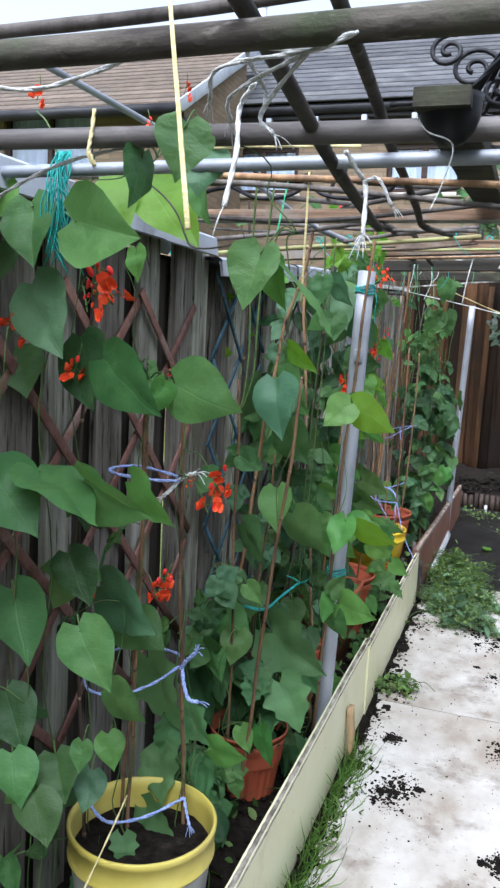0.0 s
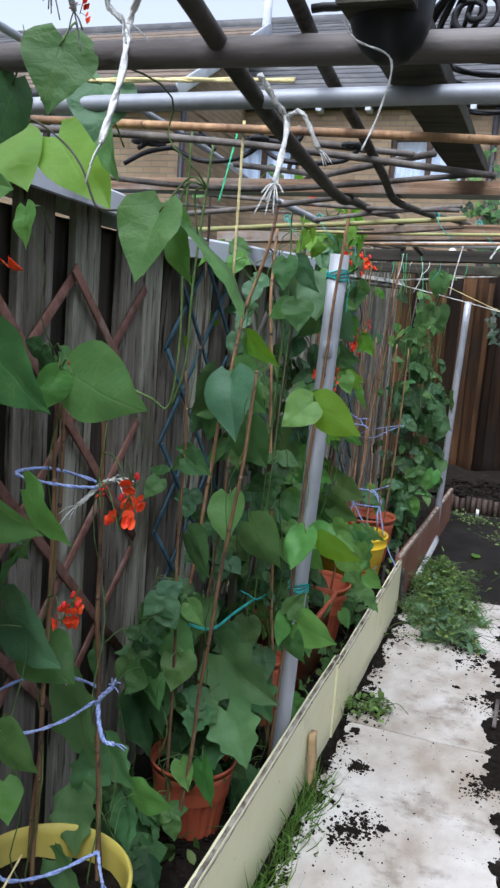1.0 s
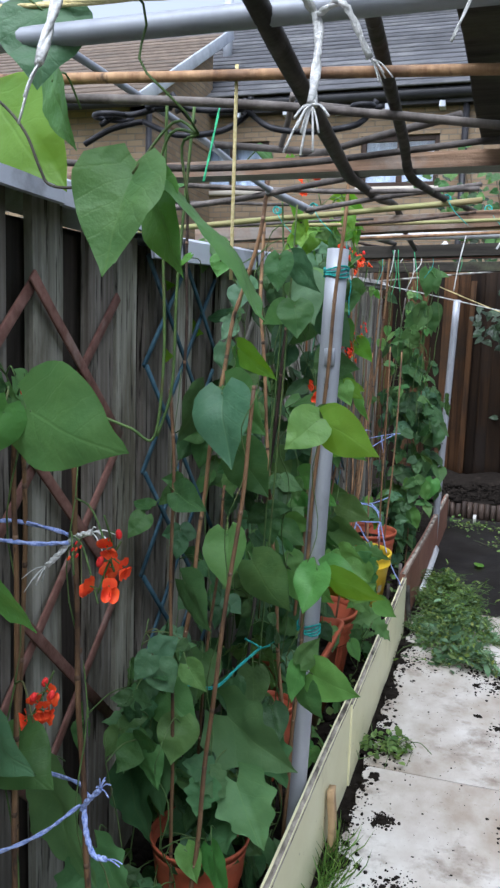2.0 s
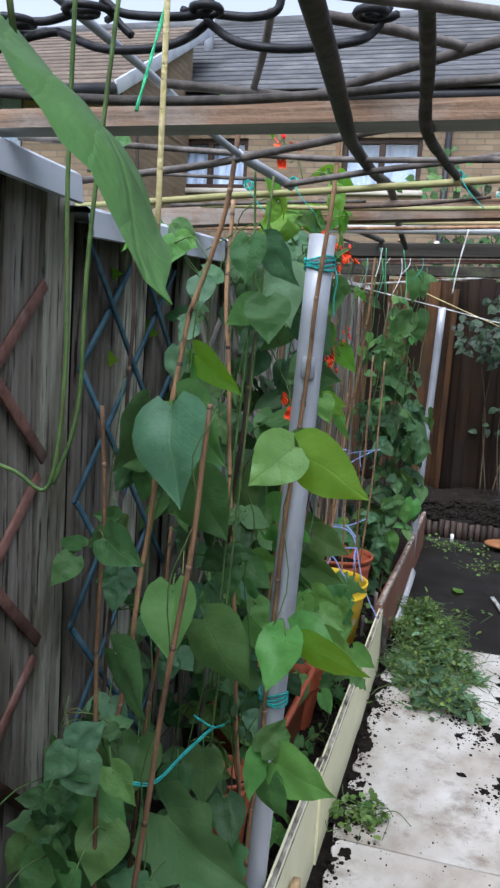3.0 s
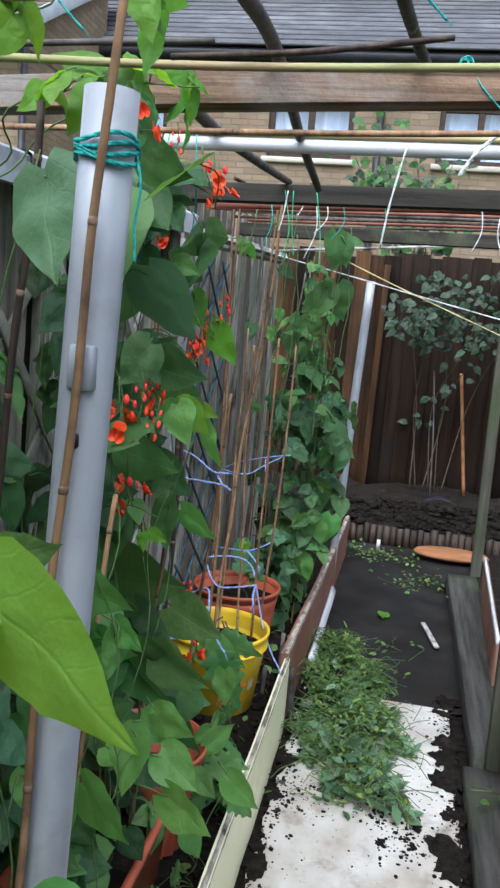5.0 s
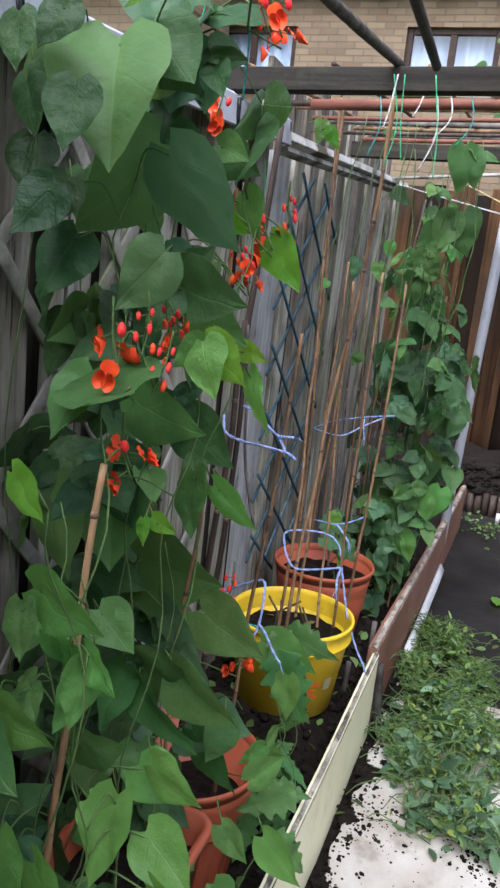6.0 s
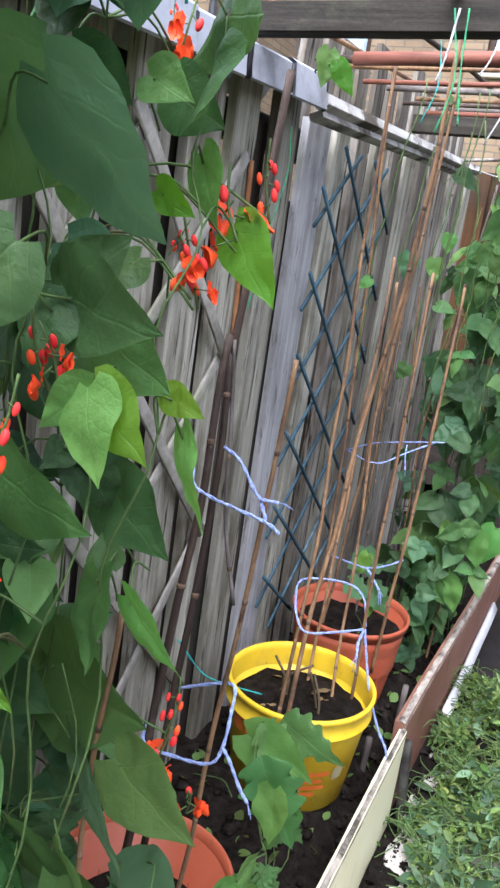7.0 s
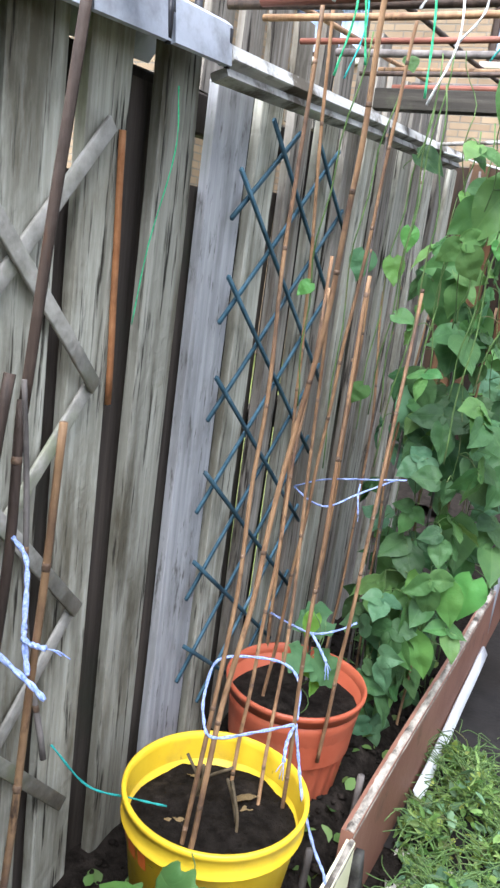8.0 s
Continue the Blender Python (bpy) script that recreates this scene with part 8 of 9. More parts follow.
hung = plant("runner_bean", "runner bean hanging from the overhead poles", (-0.3, 1.2, 0.1),
      [[(-0.33, 1.25, 0.1), (-0.34, 1.2, 0.7), (-0.32, 1.15, 1.3), (-0.22, 1.1, 1.56), (-0.05, 1.0, 1.60), (0.08, 1.0, 1.57), (0.13, 1.03, 1.47)], [(-0.05, 1.0, 1.60), (-0.15, 1.12, 1.57), (-0.28, 1.12, 1.56)]],
      [HANG], ("bean",), 0, flowers=((-0.449, 1.3, 1.75, 2, 0.6), (-0.063, 1.1, 1.682, 2, 0.4), (-0.059, 1.007, 1.609, 2, 0.4)), seed=21)
plant("runner_bean", "runner bean with scarlet flowers in the first bucket", (-0.28, 1.32, 0.25),
      [[(-0.25, 1.36, 0.27), (-0.245, 1.36, 0.8), (-0.24, 1.36, 1.2), (-0.26, 1.3, 1.45)], [(-0.30, 1.32, 0.27), (-0.33, 1.27, 0.9), (-0.30, 1.2, 1.45)], [(-0.15, 1.41, 0.27), (-0.17, 1.42, 0.7), (-0.19, 1.42, 1.15)], [(-0.36, 1.2, 0.15), (-0.38, 1.15, 0.8), (-0.38, 1.1, 1.3)]],
      [NEAR_UPPER, NEAR_LOWER], ("dark", "bean"), 30, (0.04, 0.075), ((-0.165, 1.09, 1.398, 0, 1.05), (-0.203, 1.1, 1.415, 3, 0.9), (-0.215, 1.1, 1.385, 3, 0.6), (-0.278, 1.16, 1.262, 0, 0.8), (-0.378, 1.13, 1.332, 2, 0.9), (-0.055, 1.25, 1.050, 2, 0.9), (-0.035, 1.25, 1.090, 2, 0.8), (-0.115, 1.3, 1.062, 3, 0.4), (-0.172, 1.3, 0.862, 1, 0.9), (-0.333, 1.3, 0.858, 1, 0.9), (-0.112, 1.2, 1.262, 3, 0.4)), 3, 0.08, xmax=-0.2)
plant("cucumber", "cucumber plant with lobed leaves round the white bucket", (-0.25, 1.25, 0.25),
      [[(-0.22, 1.30, 0.25), (-0.25, 1.3, 0.5), (-0.25, 1.3, 0.85)], [(-0.28, 1.2, 0.1), (-0.33, 1.15, 0.4), (-0.35, 1.12, 0.8)], [(-0.12, 1.5, 0.1), (-0.14, 1.48, 0.3), (-0.16, 1.45, 0.55)]],
      [NEAR_SQUASH], ("squash", "bean", "dark"), 42, (0.05, 0.085), (), 5, 0.10, category="cucumber plant", xmax=-0.12)
plant("runner_bean", "runner bean with heart-shaped leaves climbing tan canes", (-0.15, 2.0, 0.2),
      [[(-0.19, 1.97, 0.22), (-0.15, 1.9, 0.6), (-0.10, 1.86, 1.0), (-0.07, 1.87, 1.23)], [(-0.17, 2.0, 0.22), (-0.22, 2.05, 0.9), (-0.14, 2.05, 1.45)], [(-0.13, 2.37, 0.2), (-0.12, 2.34, 0.8), (-0.10, 2.2, 1.1), (-0.05, 2.1, 1.2)], [(-0.1, 2.2, 0.2), (-0.04, 2.1, 0.6), (0.0, 2.07, 0.85), (0.02, 2.05, 1.17)], [(-0.12, 2.36, 0.3), (-0.19, 2.34, 1.1), (-0.20, 2.33, 1.5), (-0.08, 2.1, 1.5)]],
      [MID_UPPER, MID_SIDE, MID_LOWER], ("bean",), 0, (0.05, 0.09), (), 7)
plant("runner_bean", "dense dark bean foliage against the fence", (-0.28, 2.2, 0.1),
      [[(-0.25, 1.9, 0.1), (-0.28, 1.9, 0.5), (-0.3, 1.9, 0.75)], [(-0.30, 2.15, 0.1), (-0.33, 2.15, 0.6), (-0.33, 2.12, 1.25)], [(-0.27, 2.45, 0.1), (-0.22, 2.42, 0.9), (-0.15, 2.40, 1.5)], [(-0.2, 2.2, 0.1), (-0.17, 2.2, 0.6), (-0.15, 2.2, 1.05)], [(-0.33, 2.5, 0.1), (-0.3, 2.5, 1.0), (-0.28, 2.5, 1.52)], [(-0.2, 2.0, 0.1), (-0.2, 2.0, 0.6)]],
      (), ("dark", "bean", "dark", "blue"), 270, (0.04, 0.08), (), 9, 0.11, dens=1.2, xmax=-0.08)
plant("cucumber", "lobed squash leaves low beside the terracotta pot", (-0.15, 1.95, 0.1),
      [[(-0.2, 1.85, 0.1), (-0.2, 1.8, 0.35), (-0.22, 1.8, 0.55)], [(-0.12, 2.05, 0.1), (-0.12, 2.0, 0.35), (-0.12, 1.98, 0.5)], [(-0.28, 1.75, 0.1), (-0.3, 1.72, 0.4)], [(-0.08, 2.2, 0.1), (-0.07, 2.15, 0.35)], [(-0.32, 1.92, 0.1), (-0.33, 1.92, 0.65)], [(-0.25, 1.72, 0.1), (-0.27, 1.7, 0.6)], [(-0.30, 2.05, 0.1), (-0.30, 2.05, 0.7)]],
      [MID_SQUASH], ("squash", "bean", "dark"), 150, (0.045, 0.085), (), 15, 0.12, category="squash plant", xmax=-0.08)
tall = plant("runner_bean", "tall runner bean with big leaves and scarlet flowers", (-0.2, 2.85, 0.2),
      [[(-0.19, 2.7, 0.3), (-0.16, 2.69, 0.7), (-0.14, 2.71, 1.06), (-0.21, 2.84, 1.3), (-0.23, 2.88, 1.5)], [(-0.22, 2.95, 0.3), (-0.24, 2.95, 0.9), (-0.22, 2.9, 1.4), (-0.2, 2.95, 1.62)], [(-0.24, 3.02, 0.3), (-0.25, 3.02, 0.9), (-0.22, 3.0, 1.45), (-0.17, 3.0, 1.6)], [(-0.16, 2.8, 0.3), (-0.12, 2.82, 0.8), (-0.10, 2.85, 1.15)], [(-0.2, 2.72, 0.3), (-0.2, 2.72, 0.7), (-0.2, 2.72, 1.0)]],
      [TALL_TOP, TALL_SHADE, TALL_MID, TALL_LOW], ("dark", "bean", "dark", "blue"), 150, (0.05, 0.09),
      ((-0.144, 2.73, 1.183, 2, 1.05), (-0.127, 2.75, 1.208, 3, 0.8), (-0.107, 2.75, 1.172, 3, 0.8), (-0.13, 2.84, 1.207, 3, 0.9), (-0.122, 2.84, 1.20, 2, 0.7), (-0.127, 2.75, 1.065, 2, 1.0), (-0.084, 3.03, 1.33, 2, 1.05), (-0.072, 3.06, 1.364, 3, 0.8), (-0.108, 3.0, 1.284, 3, 0.9), (-0.104, 3.0, 1.275, 2, 0.7), (-0.132, 3.0, 1.306, 3, 0.4), (-0.238, 3.15, 1.505, 2, 0.9), (-0.248, 3.15, 1.528, 3, 0.4), (-0.118, 3.05, 0.745, 0, 0.9), (-0.112, 3.07, 0.795, 3, 0.8), (-0.098, 3.12, 0.650, 2, 0.9), (-0.066, 2.93, 1.567, 0, 0.9), (-0.09, 2.94, 1.587, 3, 0.8), (-0.098, 2.75, 1.593, 3, 0.6), (-0.02, 2.38, 1.53, 2, 0.7)), 11, 0.10, stem_r=0.003, dens=0.7, xmax=-0.10, ymax=3.1)
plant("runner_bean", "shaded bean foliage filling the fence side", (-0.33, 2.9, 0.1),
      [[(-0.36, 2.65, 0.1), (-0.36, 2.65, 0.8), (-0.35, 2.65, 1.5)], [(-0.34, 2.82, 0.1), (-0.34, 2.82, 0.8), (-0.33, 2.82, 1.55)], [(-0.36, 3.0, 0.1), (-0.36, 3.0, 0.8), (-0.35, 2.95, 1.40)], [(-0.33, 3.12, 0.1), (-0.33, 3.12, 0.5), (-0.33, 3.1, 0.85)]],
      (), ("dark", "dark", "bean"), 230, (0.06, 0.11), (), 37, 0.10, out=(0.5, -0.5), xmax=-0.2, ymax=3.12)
plant("runner_bean", "fresh green bean leaves over the terracotta planter", (-0.15, 2.75, 0.36),
      [[(-0.18, 2.75, 0.34), (-0.15, 2.72, 0.6), (-0.12, 2.66, 0.95)], [(-0.16, 2.95, 0.34), (-0.16, 2.95, 0.6), (-0.15, 2.93, 0.9)], [(-0.12, 2.6, 0.12), (-0.10, 2.6, 0.5), (-0.08, 2.6, 0.75), (-0.12, 2.58, 1.05)]],
      [PLANTER_FRESH, PLANTER_LOW], ("light", "bean"), 24, (0.045, 0.07), (), 31, 0.07, xmax=-0.06)
plant("runner_bean", "yellow-green young bean leaves among scarlet flowers", (-0.2, 2.9, 0.36),
      [[(-0.20, 2.92, 0.34), (-0.20, 2.9, 0.8), (-0.17, 2.86, 1.15), (-0.2, 2.9, 1.4)], [(-0.15, 2.9, 0.36), (-0.11, 2.9, 0.9), (-0.09, 2.93, 1.2), (-0.12, 3.02, 1.4)]],
      [TALL_YOUNG], ("pale",), 0, (0.05, 0.08), (), 43, 0.07)
plant("dahlia", "jagged pale green plant beside the yellow bucket", (-0.1, 3.5, 0.09),
      [[(-0.10, 3.52, 0.09), (-0.09, 3.55, 0.25), (-0.10, 3.6, 0.42)], [(-0.08, 3.42, 0.09), (-0.07, 3.40, 0.25), (-0.08, 3.38, 0.40)], [(-0.13, 3.6, 0.09), (-0.14, 3.66, 0.3), (-0.15, 3.68, 0.44)], [(-0.06, 3.1, 0.09), (-0.05, 3.05, 0.22)]],
      [DAHL], ("jag", "jag", "light"), 34, (0.05, 0.09), (), 17, 0.12, category="leafy plant", zmin=0.12)
plant("runner_bean", "bushy runner bean at the bed's far end", (-0.15, 4.75, 0.1),
      [[(-0.12, 4.65, 0.1), (-0.1, 4.65, 0.7), (-0.1, 4.68, 1.2), (-0.12, 4.7, 1.5)], [(-0.05, 4.9, 0.1), (-0.03, 4.9, 0.6), (-0.05, 4.9, 1.2)], [(-0.22, 4.85, 0.1), (-0.22, 4.85, 0.9), (-0.2, 4.9, 1.5)], [(-0.08, 5.1, 0.1), (-0.06, 5.1, 0.7), (-0.08, 5.1, 1.35)], [(-0.3, 5.0, 0.1), (-0.3, 5.0, 1.0)], [(-0.15, 4.6, 0.1), (-0.14, 4.58, 0.6)]],
      [FARA], ("dark", "bean", "blue", "dark"), 250, (0.045, 0.085), (), 13, 0.11, hero_kinds=("bean", "light", "blue", "dark"))
plant("runner_bean", "dense dark bean leaves crowding the far canes", (-0.1, 4.7, 0.1),
      [[(-0.05, 4.62, 0.3), (-0.04, 4.60, 0.8), (-0.05, 4.58, 1.35)], [(0.0, 4.8, 0.3), (0.0, 4.78, 0.8), (-0.02, 4.75, 1.3)], [(-0.14, 4.7, 0.4), (-0.13, 4.68, 1.0), (-0.12, 4.66, 1.5)]],
      (), ("dark", "bean", "dark"), 170, (0.06, 0.105), (), 53, 0.10)
plant("runner_bean", "bean shoot hanging large leaves under the red pipe", (-0.06, 4.4, 1.2),
      [[(-0.1, 4.55, 1.2), (-0.04, 4.42, 1.55), (-0.01, 4.34, 1.72)], [(-0.12, 4.5, 1.1), (-0.1, 4.45, 1.5), (-0.12, 4.4, 1.72)]],
      [[(-0.001, 4.32, 1.60, 0.13, 0, 0), (0.02, 4.34, 1.605, 0.11, 15, 5), (-0.045, 4.45, 1.44, 0.13, -30, 10), (0.02, 4.45, 1.44, 0.13, 20, 5), (-0.08, 4.45, 1.42, 0.09, -50, 10)]], ("bean",), 14, (0.04, 0.07), (), 19, 0.06)
plant("runner_bean", "young vine creeping over the overhead poles", (-0.2, 2.3, 1.5),
      [[(-0.25, 2.35, 1.5), (-0.12, 2.3, 1.60), (0.0, 2.33, 1.64)], [(-0.3, 2.5, 1.45), (-0.15, 2.55, 1.58), (-0.04, 2.55, 1.62)], [(-0.3, 2.6, 1.5), (-0.2, 2.5, 1.58), (0.0, 2.5, 1.6)]],
      [VINE], ("pale", "bean", "pale"), 36, (0.035, 0.07), ((-0.08, 2.28, 1.685, 2, 0.9),), 23, 0.06)
dry = thing("dry_stem", (-0.19, 1.2, 1.58), "thin dark dry stem winding before the young leaves", "stem")
bm = bmesh.new()
tube(bm, curve([(-0.26, 1.2, 1.60), (-0.192, 1.2, 1.582), (-0.144, 1.2, 1.554), (-0.114, 1.2, 1.523), (-0.097, 1.2, 1.487), (-0.085, 1.2, 1.470), (-0.052, 1.2, 1.467), (0.0, 1.22, 1.48)], 6), 0.0016, 5)
part("stem", bm, "bark", dry)
shoot = thing("bean_shoot", (-0.06, 1.43, 1.18), "thin green bean shoots hanging from the frame", "bean plant")
for i, pts in enumerate(([(-0.055, 1.42, 1.62), (-0.062, 1.43, 1.45), (-0.058, 1.43, 1.3), (-0.07, 1.43, 1.19), (-0.10, 1.42, 1.20), (-0.14, 1.41, 1.215)], [(-0.03, 1.45, 1.62), (-0.045, 1.44, 1.4), (-0.05, 1.44, 1.26), (-0.066, 1.43, 1.19)], [(-0.10, 2.12, 1.62), (-0.085, 2.1, 1.4), (-0.10, 2.1, 1.1), (-0.12, 2.12, 0.7)], [(-0.07, 2.13, 1.6), (-0.075, 2.1, 1.3), (-0.09, 2.1, 1.0), (-0.11, 2.1, 0.6)])):
    bm = bmesh.new()
    tube(bm, curve(pts, 8), 0.0021, 5)
    part("stem", bm, "stem", shoot)
tendril = thing("bean_tendrils", (-0.15, 4.5, 1.2), "thin pale green bean tendrils climbing strings", "bean plant")
for i in range(11):
    r = random.Random(i + 640)
    x, y = -0.30 + 0.033 * i, 4.45 + r.uniform(-0.15, 0.2)
    bm = bmesh.new()
    c = curve([(x - 0.03, y, 0.85 + r.uniform(0, 0.35)), (x + r.uniform(-0.03, 0.03), y - 0.02, 1.35), (x + r.uniform(-0.02, 0.05), y - 0.05, 1.55 + r.uniform(0, 0.2))], 8)
    tube(bm, [p + Vector((0.004 * math.cos(k * 1.3), 0.004 * math.sin(k * 1.3), 0)) for k, p in enumerate(c)], 0.0017, 5)
    part("stem", bm, "stem", tendril)
    for k in range(1):
        p = r.choice(c)
        place("leaf", r.choice(LEAF["bean" if i % 3 else "light"]), tendril, leaf_pose(p, Vector((r.gauss(0.3, 0.5), r.gauss(-0.3, 0.4), r.uniform(-1, 0.1))), Vector((0.3, -0.8, r.uniform(0.1, 0.9))), r.uniform(0.03, 0.055)))
plant("bean_seedling", "young plant with pale mottled leaves in the red pot", (-0.2, 4.28, 0.35), [[(-0.2, 4.28, 0.34), (-0.2, 4.27, 0.44), (-0.19, 4.26, 0.55)]], [[(-0.245, 4.38, 0.50, 0.08, -60, 30), (-0.16, 4.25, 0.47, 0.085, 40, 20), (-0.2, 4.22, 0.50, 0.06, 60, 40), (-0.22, 4.3, 0.54, 0.06, -10, 20)]], ("pale", "squash"), 3, (0.03, 0.05), (), 29, 0.03, category="seedling", zmin=0.36)
withered = thing("withered_plant", (-0.2, 3.88, 0.31), "brown withered seedlings on the bucket's soil", "dead plant")
for i in range(9):
    r = random.Random(i)
    place("leaf", LEAF["dead"][i % 2], withered, leaf_pose(Vector((-0.215 + r.uniform(-0.09, 0.09), 3.90 + r.uniform(-0.08, 0.08), 0.325 + r.uniform(0, 0.03))), Vector((r.uniform(-1, 1), r.uniform(-1, 1), r.uniform(-0.4, 0.5))), Vector((r.uniform(-0.5, 0.5), r.uniform(-0.5, 0.5), 1)), r.uniform(0.022, 0.045)))
bm = bmesh.new()
for i in range(5):
    r = random.Random(i + 70)
    a = Vector((-0.215 + r.uniform(-0.07, 0.07), 3.90 + r.uniform(-0.06, 0.06), 0.31))
    tube(bm, curve([a, a + Vector((r.uniform(-0.02, 0.02), 0, 0.06)), a + Vector((r.uniform(-0.04, 0.04), r.uniform(-0.02, 0.02), 0.11))], 4), 0.003, 5)
part("stem", bm, "stem_dark", withered)

# climbing shrub on the far fence
ivy = thing("climber", (0.45, 8.0, 0.1), "dark-leaved climber on the brown fence", "climbing shrub")
tips = []
for i in range(6):
    r = random.Random(i + 300)
    pts = [(0.42 + 0.05 * i, 8.15, 0.1), (0.40 + 0.06 * i + 0.1 * math.sin(i * 4), 8.1, 0.8), (0.30 + 0.13 * i, 7.8, 1.35 + r.uniform(-0.1, 0.1)), (0.25 + 0.2 * i, 7.5, 1.62 + r.uniform(-0.25, 0.25))]
    c = curve(pts, 8)
    bm = bmesh.new()
    tube(bm, c, [0.005 * (1 - 0.7 * k / len(c)) for k in range(len(c))], 6)
    part("stem", bm, "stem_dark", ivy)
    tips += c[6:]
r = random.Random(77)
for i in range(290):
    p = r.choice(tips)
    if r.random() < 0.8:
        p = r.choice([q for q in tips if q.z > 1.3])
    p = p + Vector((r.gauss(0, 0.10), r.gauss(0, 0.08), r.gauss(0, 0.06)))
    p.y = min(p.y, 8.26)
    place("leaf", LEAF["ivy"][i % 3], ivy, leaf_pose(p, Vector((r.uniform(-1, 1), r.uniform(-0.6, 0.2), r.uniform(-1, 0.1))), Vector((r.uniform(-0.5, 0.5), -1, r.uniform(0, 1))), r.uniform(0.045, 0.09)))
shrub = thing("shrub", (0.3, 8.9, 0), "green garden shrub rising beyond the brown fence", "shrub")
tips = []
for i in range(9):
    r = random.Random(i + 800)
    top = Vector((0.25 + r.gauss(0, 0.35), 8.95 + r.gauss(0, 0.15), 2.85 + r.gauss(0, 0.22)))
    c = curve([(0.25 + 0.03 * i, 8.95, -0.05), (0.25 + r.gauss(0, 0.12), 8.95, 1.5), top], 8)
    bm = bmesh.new()
    tube(bm, c, [0.014 * (1 - 0.8 * k / len(c)) for k in range(len(c))], 6)
    part("stem", bm, "stem_dark", shrub)
    tips += c[10:]
r = random.Random(78)
for i in range(280):
    p = r.choice(tips) + Vector((r.gauss(0, 0.11), r.gauss(0, 0.1), r.gauss(0, 0.09)))
    place("leaf", LEAF[("ivy", "bean", "dark")[i % 3]][i % 3], shrub, leaf_pose(p, Vector((r.uniform(-1, 1), r.uniform(-0.6, 0.2), r.uniform(-1, 0.1))), Vector((r.uniform(-0.5, 0.5), -1, r.uniform(0, 1))), r.uniform(0.06, 0.11)))


# ---- pulled weeds, grass ----
def joined(name, mat, count, spot, size, label, category, seed, blade=False, stalks=0, breadth=(0.24, 0.5)):
    """Many small leaves or blades in one mesh."""
    r = random.Random(seed)
    verts, faces = [], []
    for _ in range(count):
        p, tip, nrm = spot(r)
        s = r.uniform(*size)
        m = leaf_pose(p, tip, nrm, s)
        k = len(verts)
        if blade:
            w = 0.03
            prof = [(-w, 0, 0), (w, 0, 0), (-w * 0.8, 0.5, 0.05), (w * 0.8, 0.5, 0.05), (0, 1, -0.12)]
            fs = [(0, 1, 3, 2), (2, 3, 4)]
        else:
            b = r.uniform(*breadth)
            prof = [(0, 0, 0), (-b * 0.8, 0.22, 0.05), (-b, 0.5, 0.04), (-b * 0.6, 0.8, -0.02), (0, 1, -0.12), (b * 0.6, 0.8, -0.02), (b, 0.5, 0.04), (b * 0.8, 0.22, 0.05), (0, 0.4, -0.05), (0, 0.75, -0.05)]
            fs = [(0, 8, 2, 1), (8, 9, 3, 2), (9, 4, 3), (0, 7, 6, 8), (8, 6, 5, 9), (9, 5, 4)]
        verts += [tuple(m @ Vector(q)) for q in prof]
        faces += [tuple(k + i for i in f) for f in fs]
    me = bpy.data.meshes.new(name)
    me.from_pydata(verts, [], faces)
    me.materials.append(M[mat])
    bm = bmesh.new()
    bm.from_mesh(me)
    bm.faces.ensure_lookup_table()
    mats = [mat]
    if stalks:
        mats.append("stem")
        for _ in range(stalks):
            p, tip, nrm = spot(r)
            e = p + Vector((r.uniform(-0.12, 0.12), r.uniform(-0.12, 0.12), r.uniform(-0.01, 0.03)))
            tube(bm, curve([p, (p + e) / 2 + Vector((r.uniform(-0.03, 0.03), r.uniform(-0.03, 0.03), r.uniform(0, 0.03))), e], 4), 0.0013, 4, 1)
    solo(name, bm, mats, label, category, kind="stuff")


def pile_h(x, y):
    d = ((x - 0.225 + 0.13 * (y - 4.2)) / (0.17 - 0.09 * (y - 4.2))) ** 2 + ((y - 4.25) / 0.74) ** 2 + noise.noise((x * 5, y * 5, 1)) * 0.9 + noise.noise((x * 14, y * 14, 3)) * 0.4
    return max(0.0, 1 - d) ** 0.7 * 0.11 * (0.55 + 1.6 * noise.noise((x * 9, y * 9, 6)))


def pile_spot(r):
    while True:
        x, y = r.uniform(0.01, 0.46), r.uniform(3.66, 5.05)
        h = pile_h(x, y)
        if h > 0.004 or r.random() < 0.02:
            break
    return Vector((x, y, 0.012 + max(0, h) * r.random() ** 0.4)), Vector((r.uniform(-1, 1), r.uniform(-1, 1), r.uniform(-0.7, 0.6))), Vector((r.gauss(0, 0.9), r.gauss(0, 0.9), 1))


def pile_far(r):
    """The finer, fresher part of the heap."""
    while True:
        q = pile_spot(r)
        if q[0].y > 4.0 + r.gauss(0, 0.25):
            return q


def pile_near(r):
    """The part of the heap with broad wilted leaves."""
    while True:
        q = pile_spot(r)
        if q[0].y < 4.35 + r.gauss(0, 0.2):
            return q


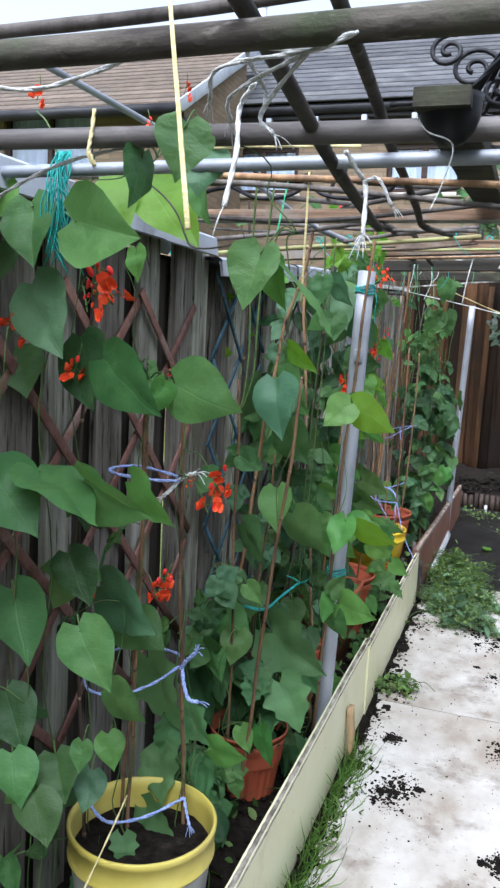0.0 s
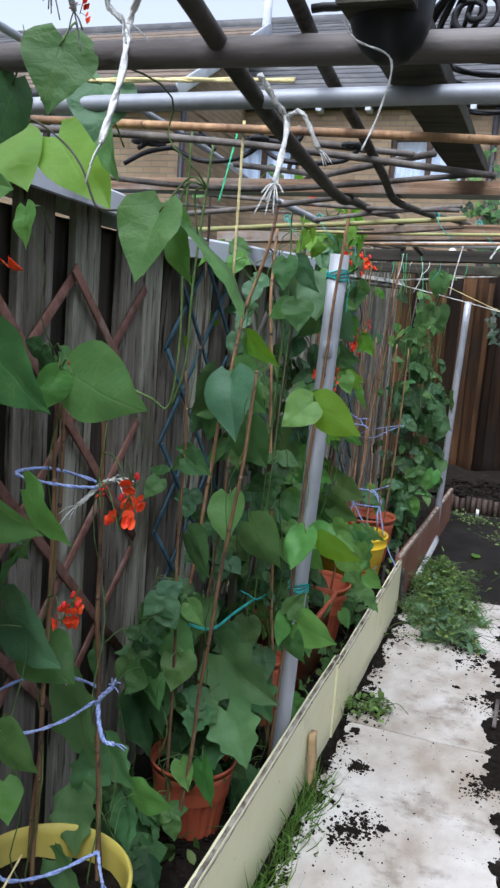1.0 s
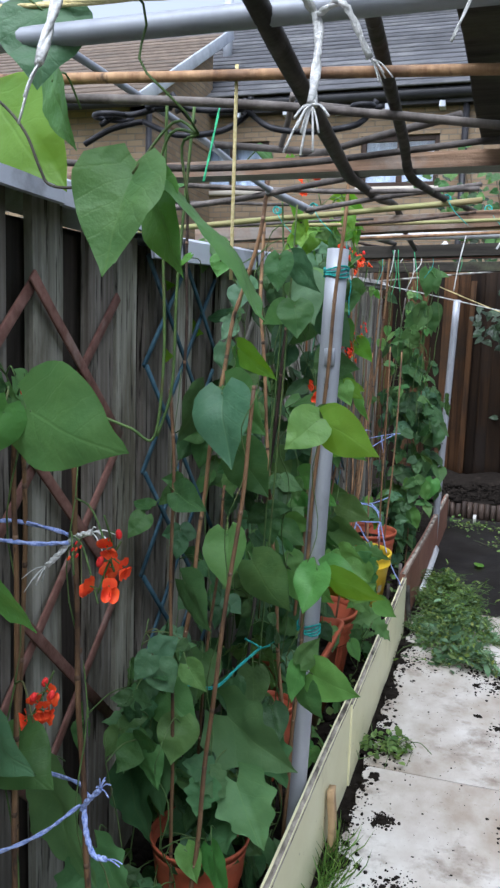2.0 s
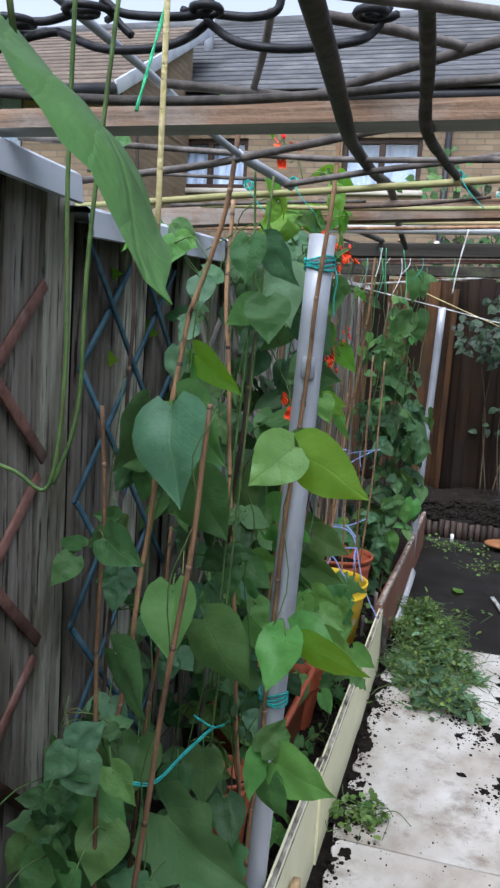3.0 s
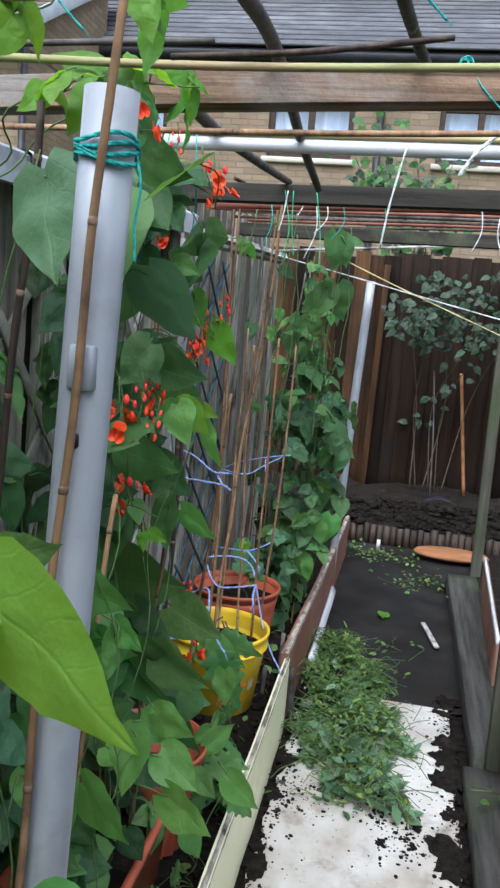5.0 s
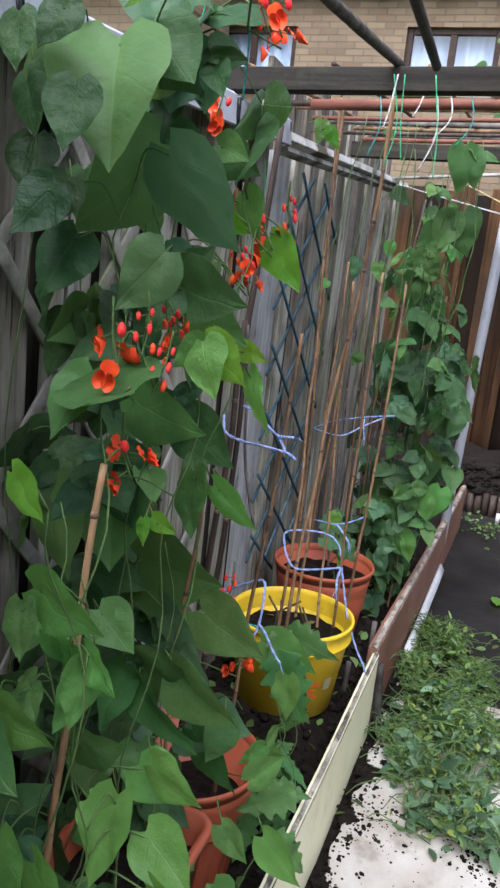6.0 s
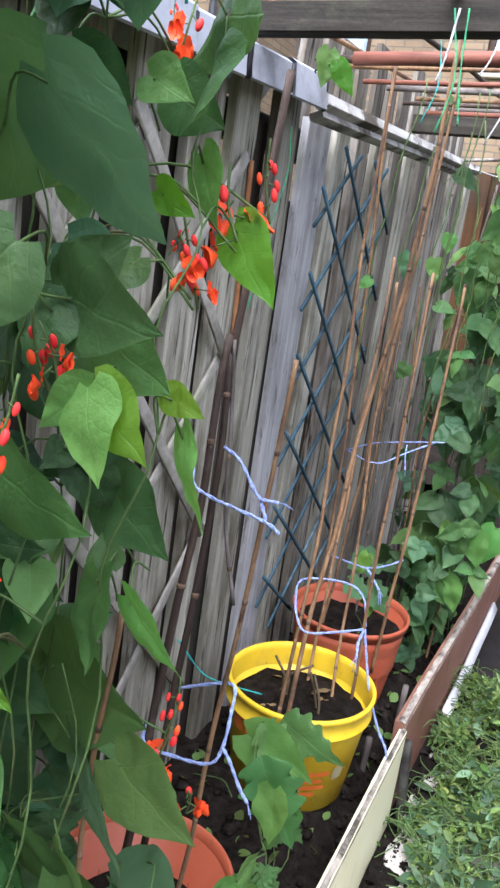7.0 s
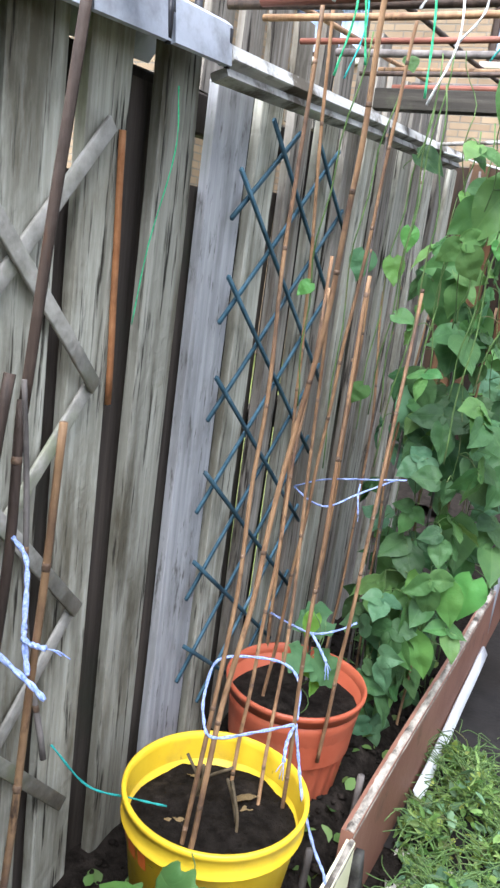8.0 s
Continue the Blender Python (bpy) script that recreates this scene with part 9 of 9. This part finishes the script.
joined("weed_pile", "weed", 3000, pile_far, (0.014, 0.038), "heap of pulled wilting weeds on the path", "weeds", 5, stalks=420, breadth=(0.10, 0.24))
joined("weed_pile", "weed_big", 900, pile_near, (0.020, 0.058), "larger wilted leaves among pulled weeds", "weeds", 6, stalks=180, breadth=(0.14, 0.28))
joined("weed_pile", "weed_pale", 420, pile_spot, (0.010, 0.026), "yellowing leaves among pulled weeds", "weeds", 7, stalks=160)


def small_spot(r):
    c = r.choice(((0.09, 2.93, 0.04), (0.12, 2.97, 0.03), (0.72, 3.75, 0.04), (0.3, 6.3, 0.10), (0.5, 5.9, 0.10), (0.15, 6.35, 0.08)))
    return Vector((r.gauss(c[0], c[2]), r.gauss(c[1], c[2]), 0.012 + (0.045 if c[0] > 0.7 else 0) + r.uniform(0, 0.02))), Vector((r.uniform(-1, 1), r.uniform(-1, 1), r.uniform(0, 0.7))), Vector((r.gauss(0, 0.4), r.gauss(0, 0.4), 1))


joined("weed_tuft", "weed", 420, small_spot, (0.012, 0.03), "small weeds growing in the soil", "weeds", 8, stalks=30)


def grass_spot(r):
    y = r.uniform(1.2, 2.42) if r.random() < 0.8 else r.uniform(0.9, 1.8)
    return Vector((0.012 + abs(r.gauss(0, 0.035)), y, 0.0)), Vector((r.gauss(0.45, 0.5), r.gauss(0, 0.6), 1.0)), Vector((1, r.gauss(0, 0.5), 0.3))


joined("grass", "grass", 1000, grass_spot, (0.03, 0.11), "tufts of long grass along the cream board", "grass", 9, blade=True)


def bed_spot(r):
    x, y = r.uniform(-0.40, -0.03), r.uniform(0.9, 5.2)
    return Vector((x, y, bed_height(x, y))), Vector((r.uniform(-1, 1), r.uniform(-1, 1), r.uniform(0.1, 0.9))), Vector((r.gauss(0, 0.4), r.gauss(0, 0.4), 1))


joined("bed_weeds", "weed", 500, bed_spot, (0.015, 0.04), "scattered small weeds on the bed soil", "weeds", 10, stalks=40)
place_leaf = thing("fallen_leaf", (0.30, 5.3, 0.006), "single pale leaf lying on the dark floor", "leaf")
place("blade", LEAF["pale"][0], place_leaf, leaf_pose(Vector((0.31, 5.36, 0.012)), Vector((-0.1, -1, 0)), Vector((0.1, -0.3, 1)), 0.09))
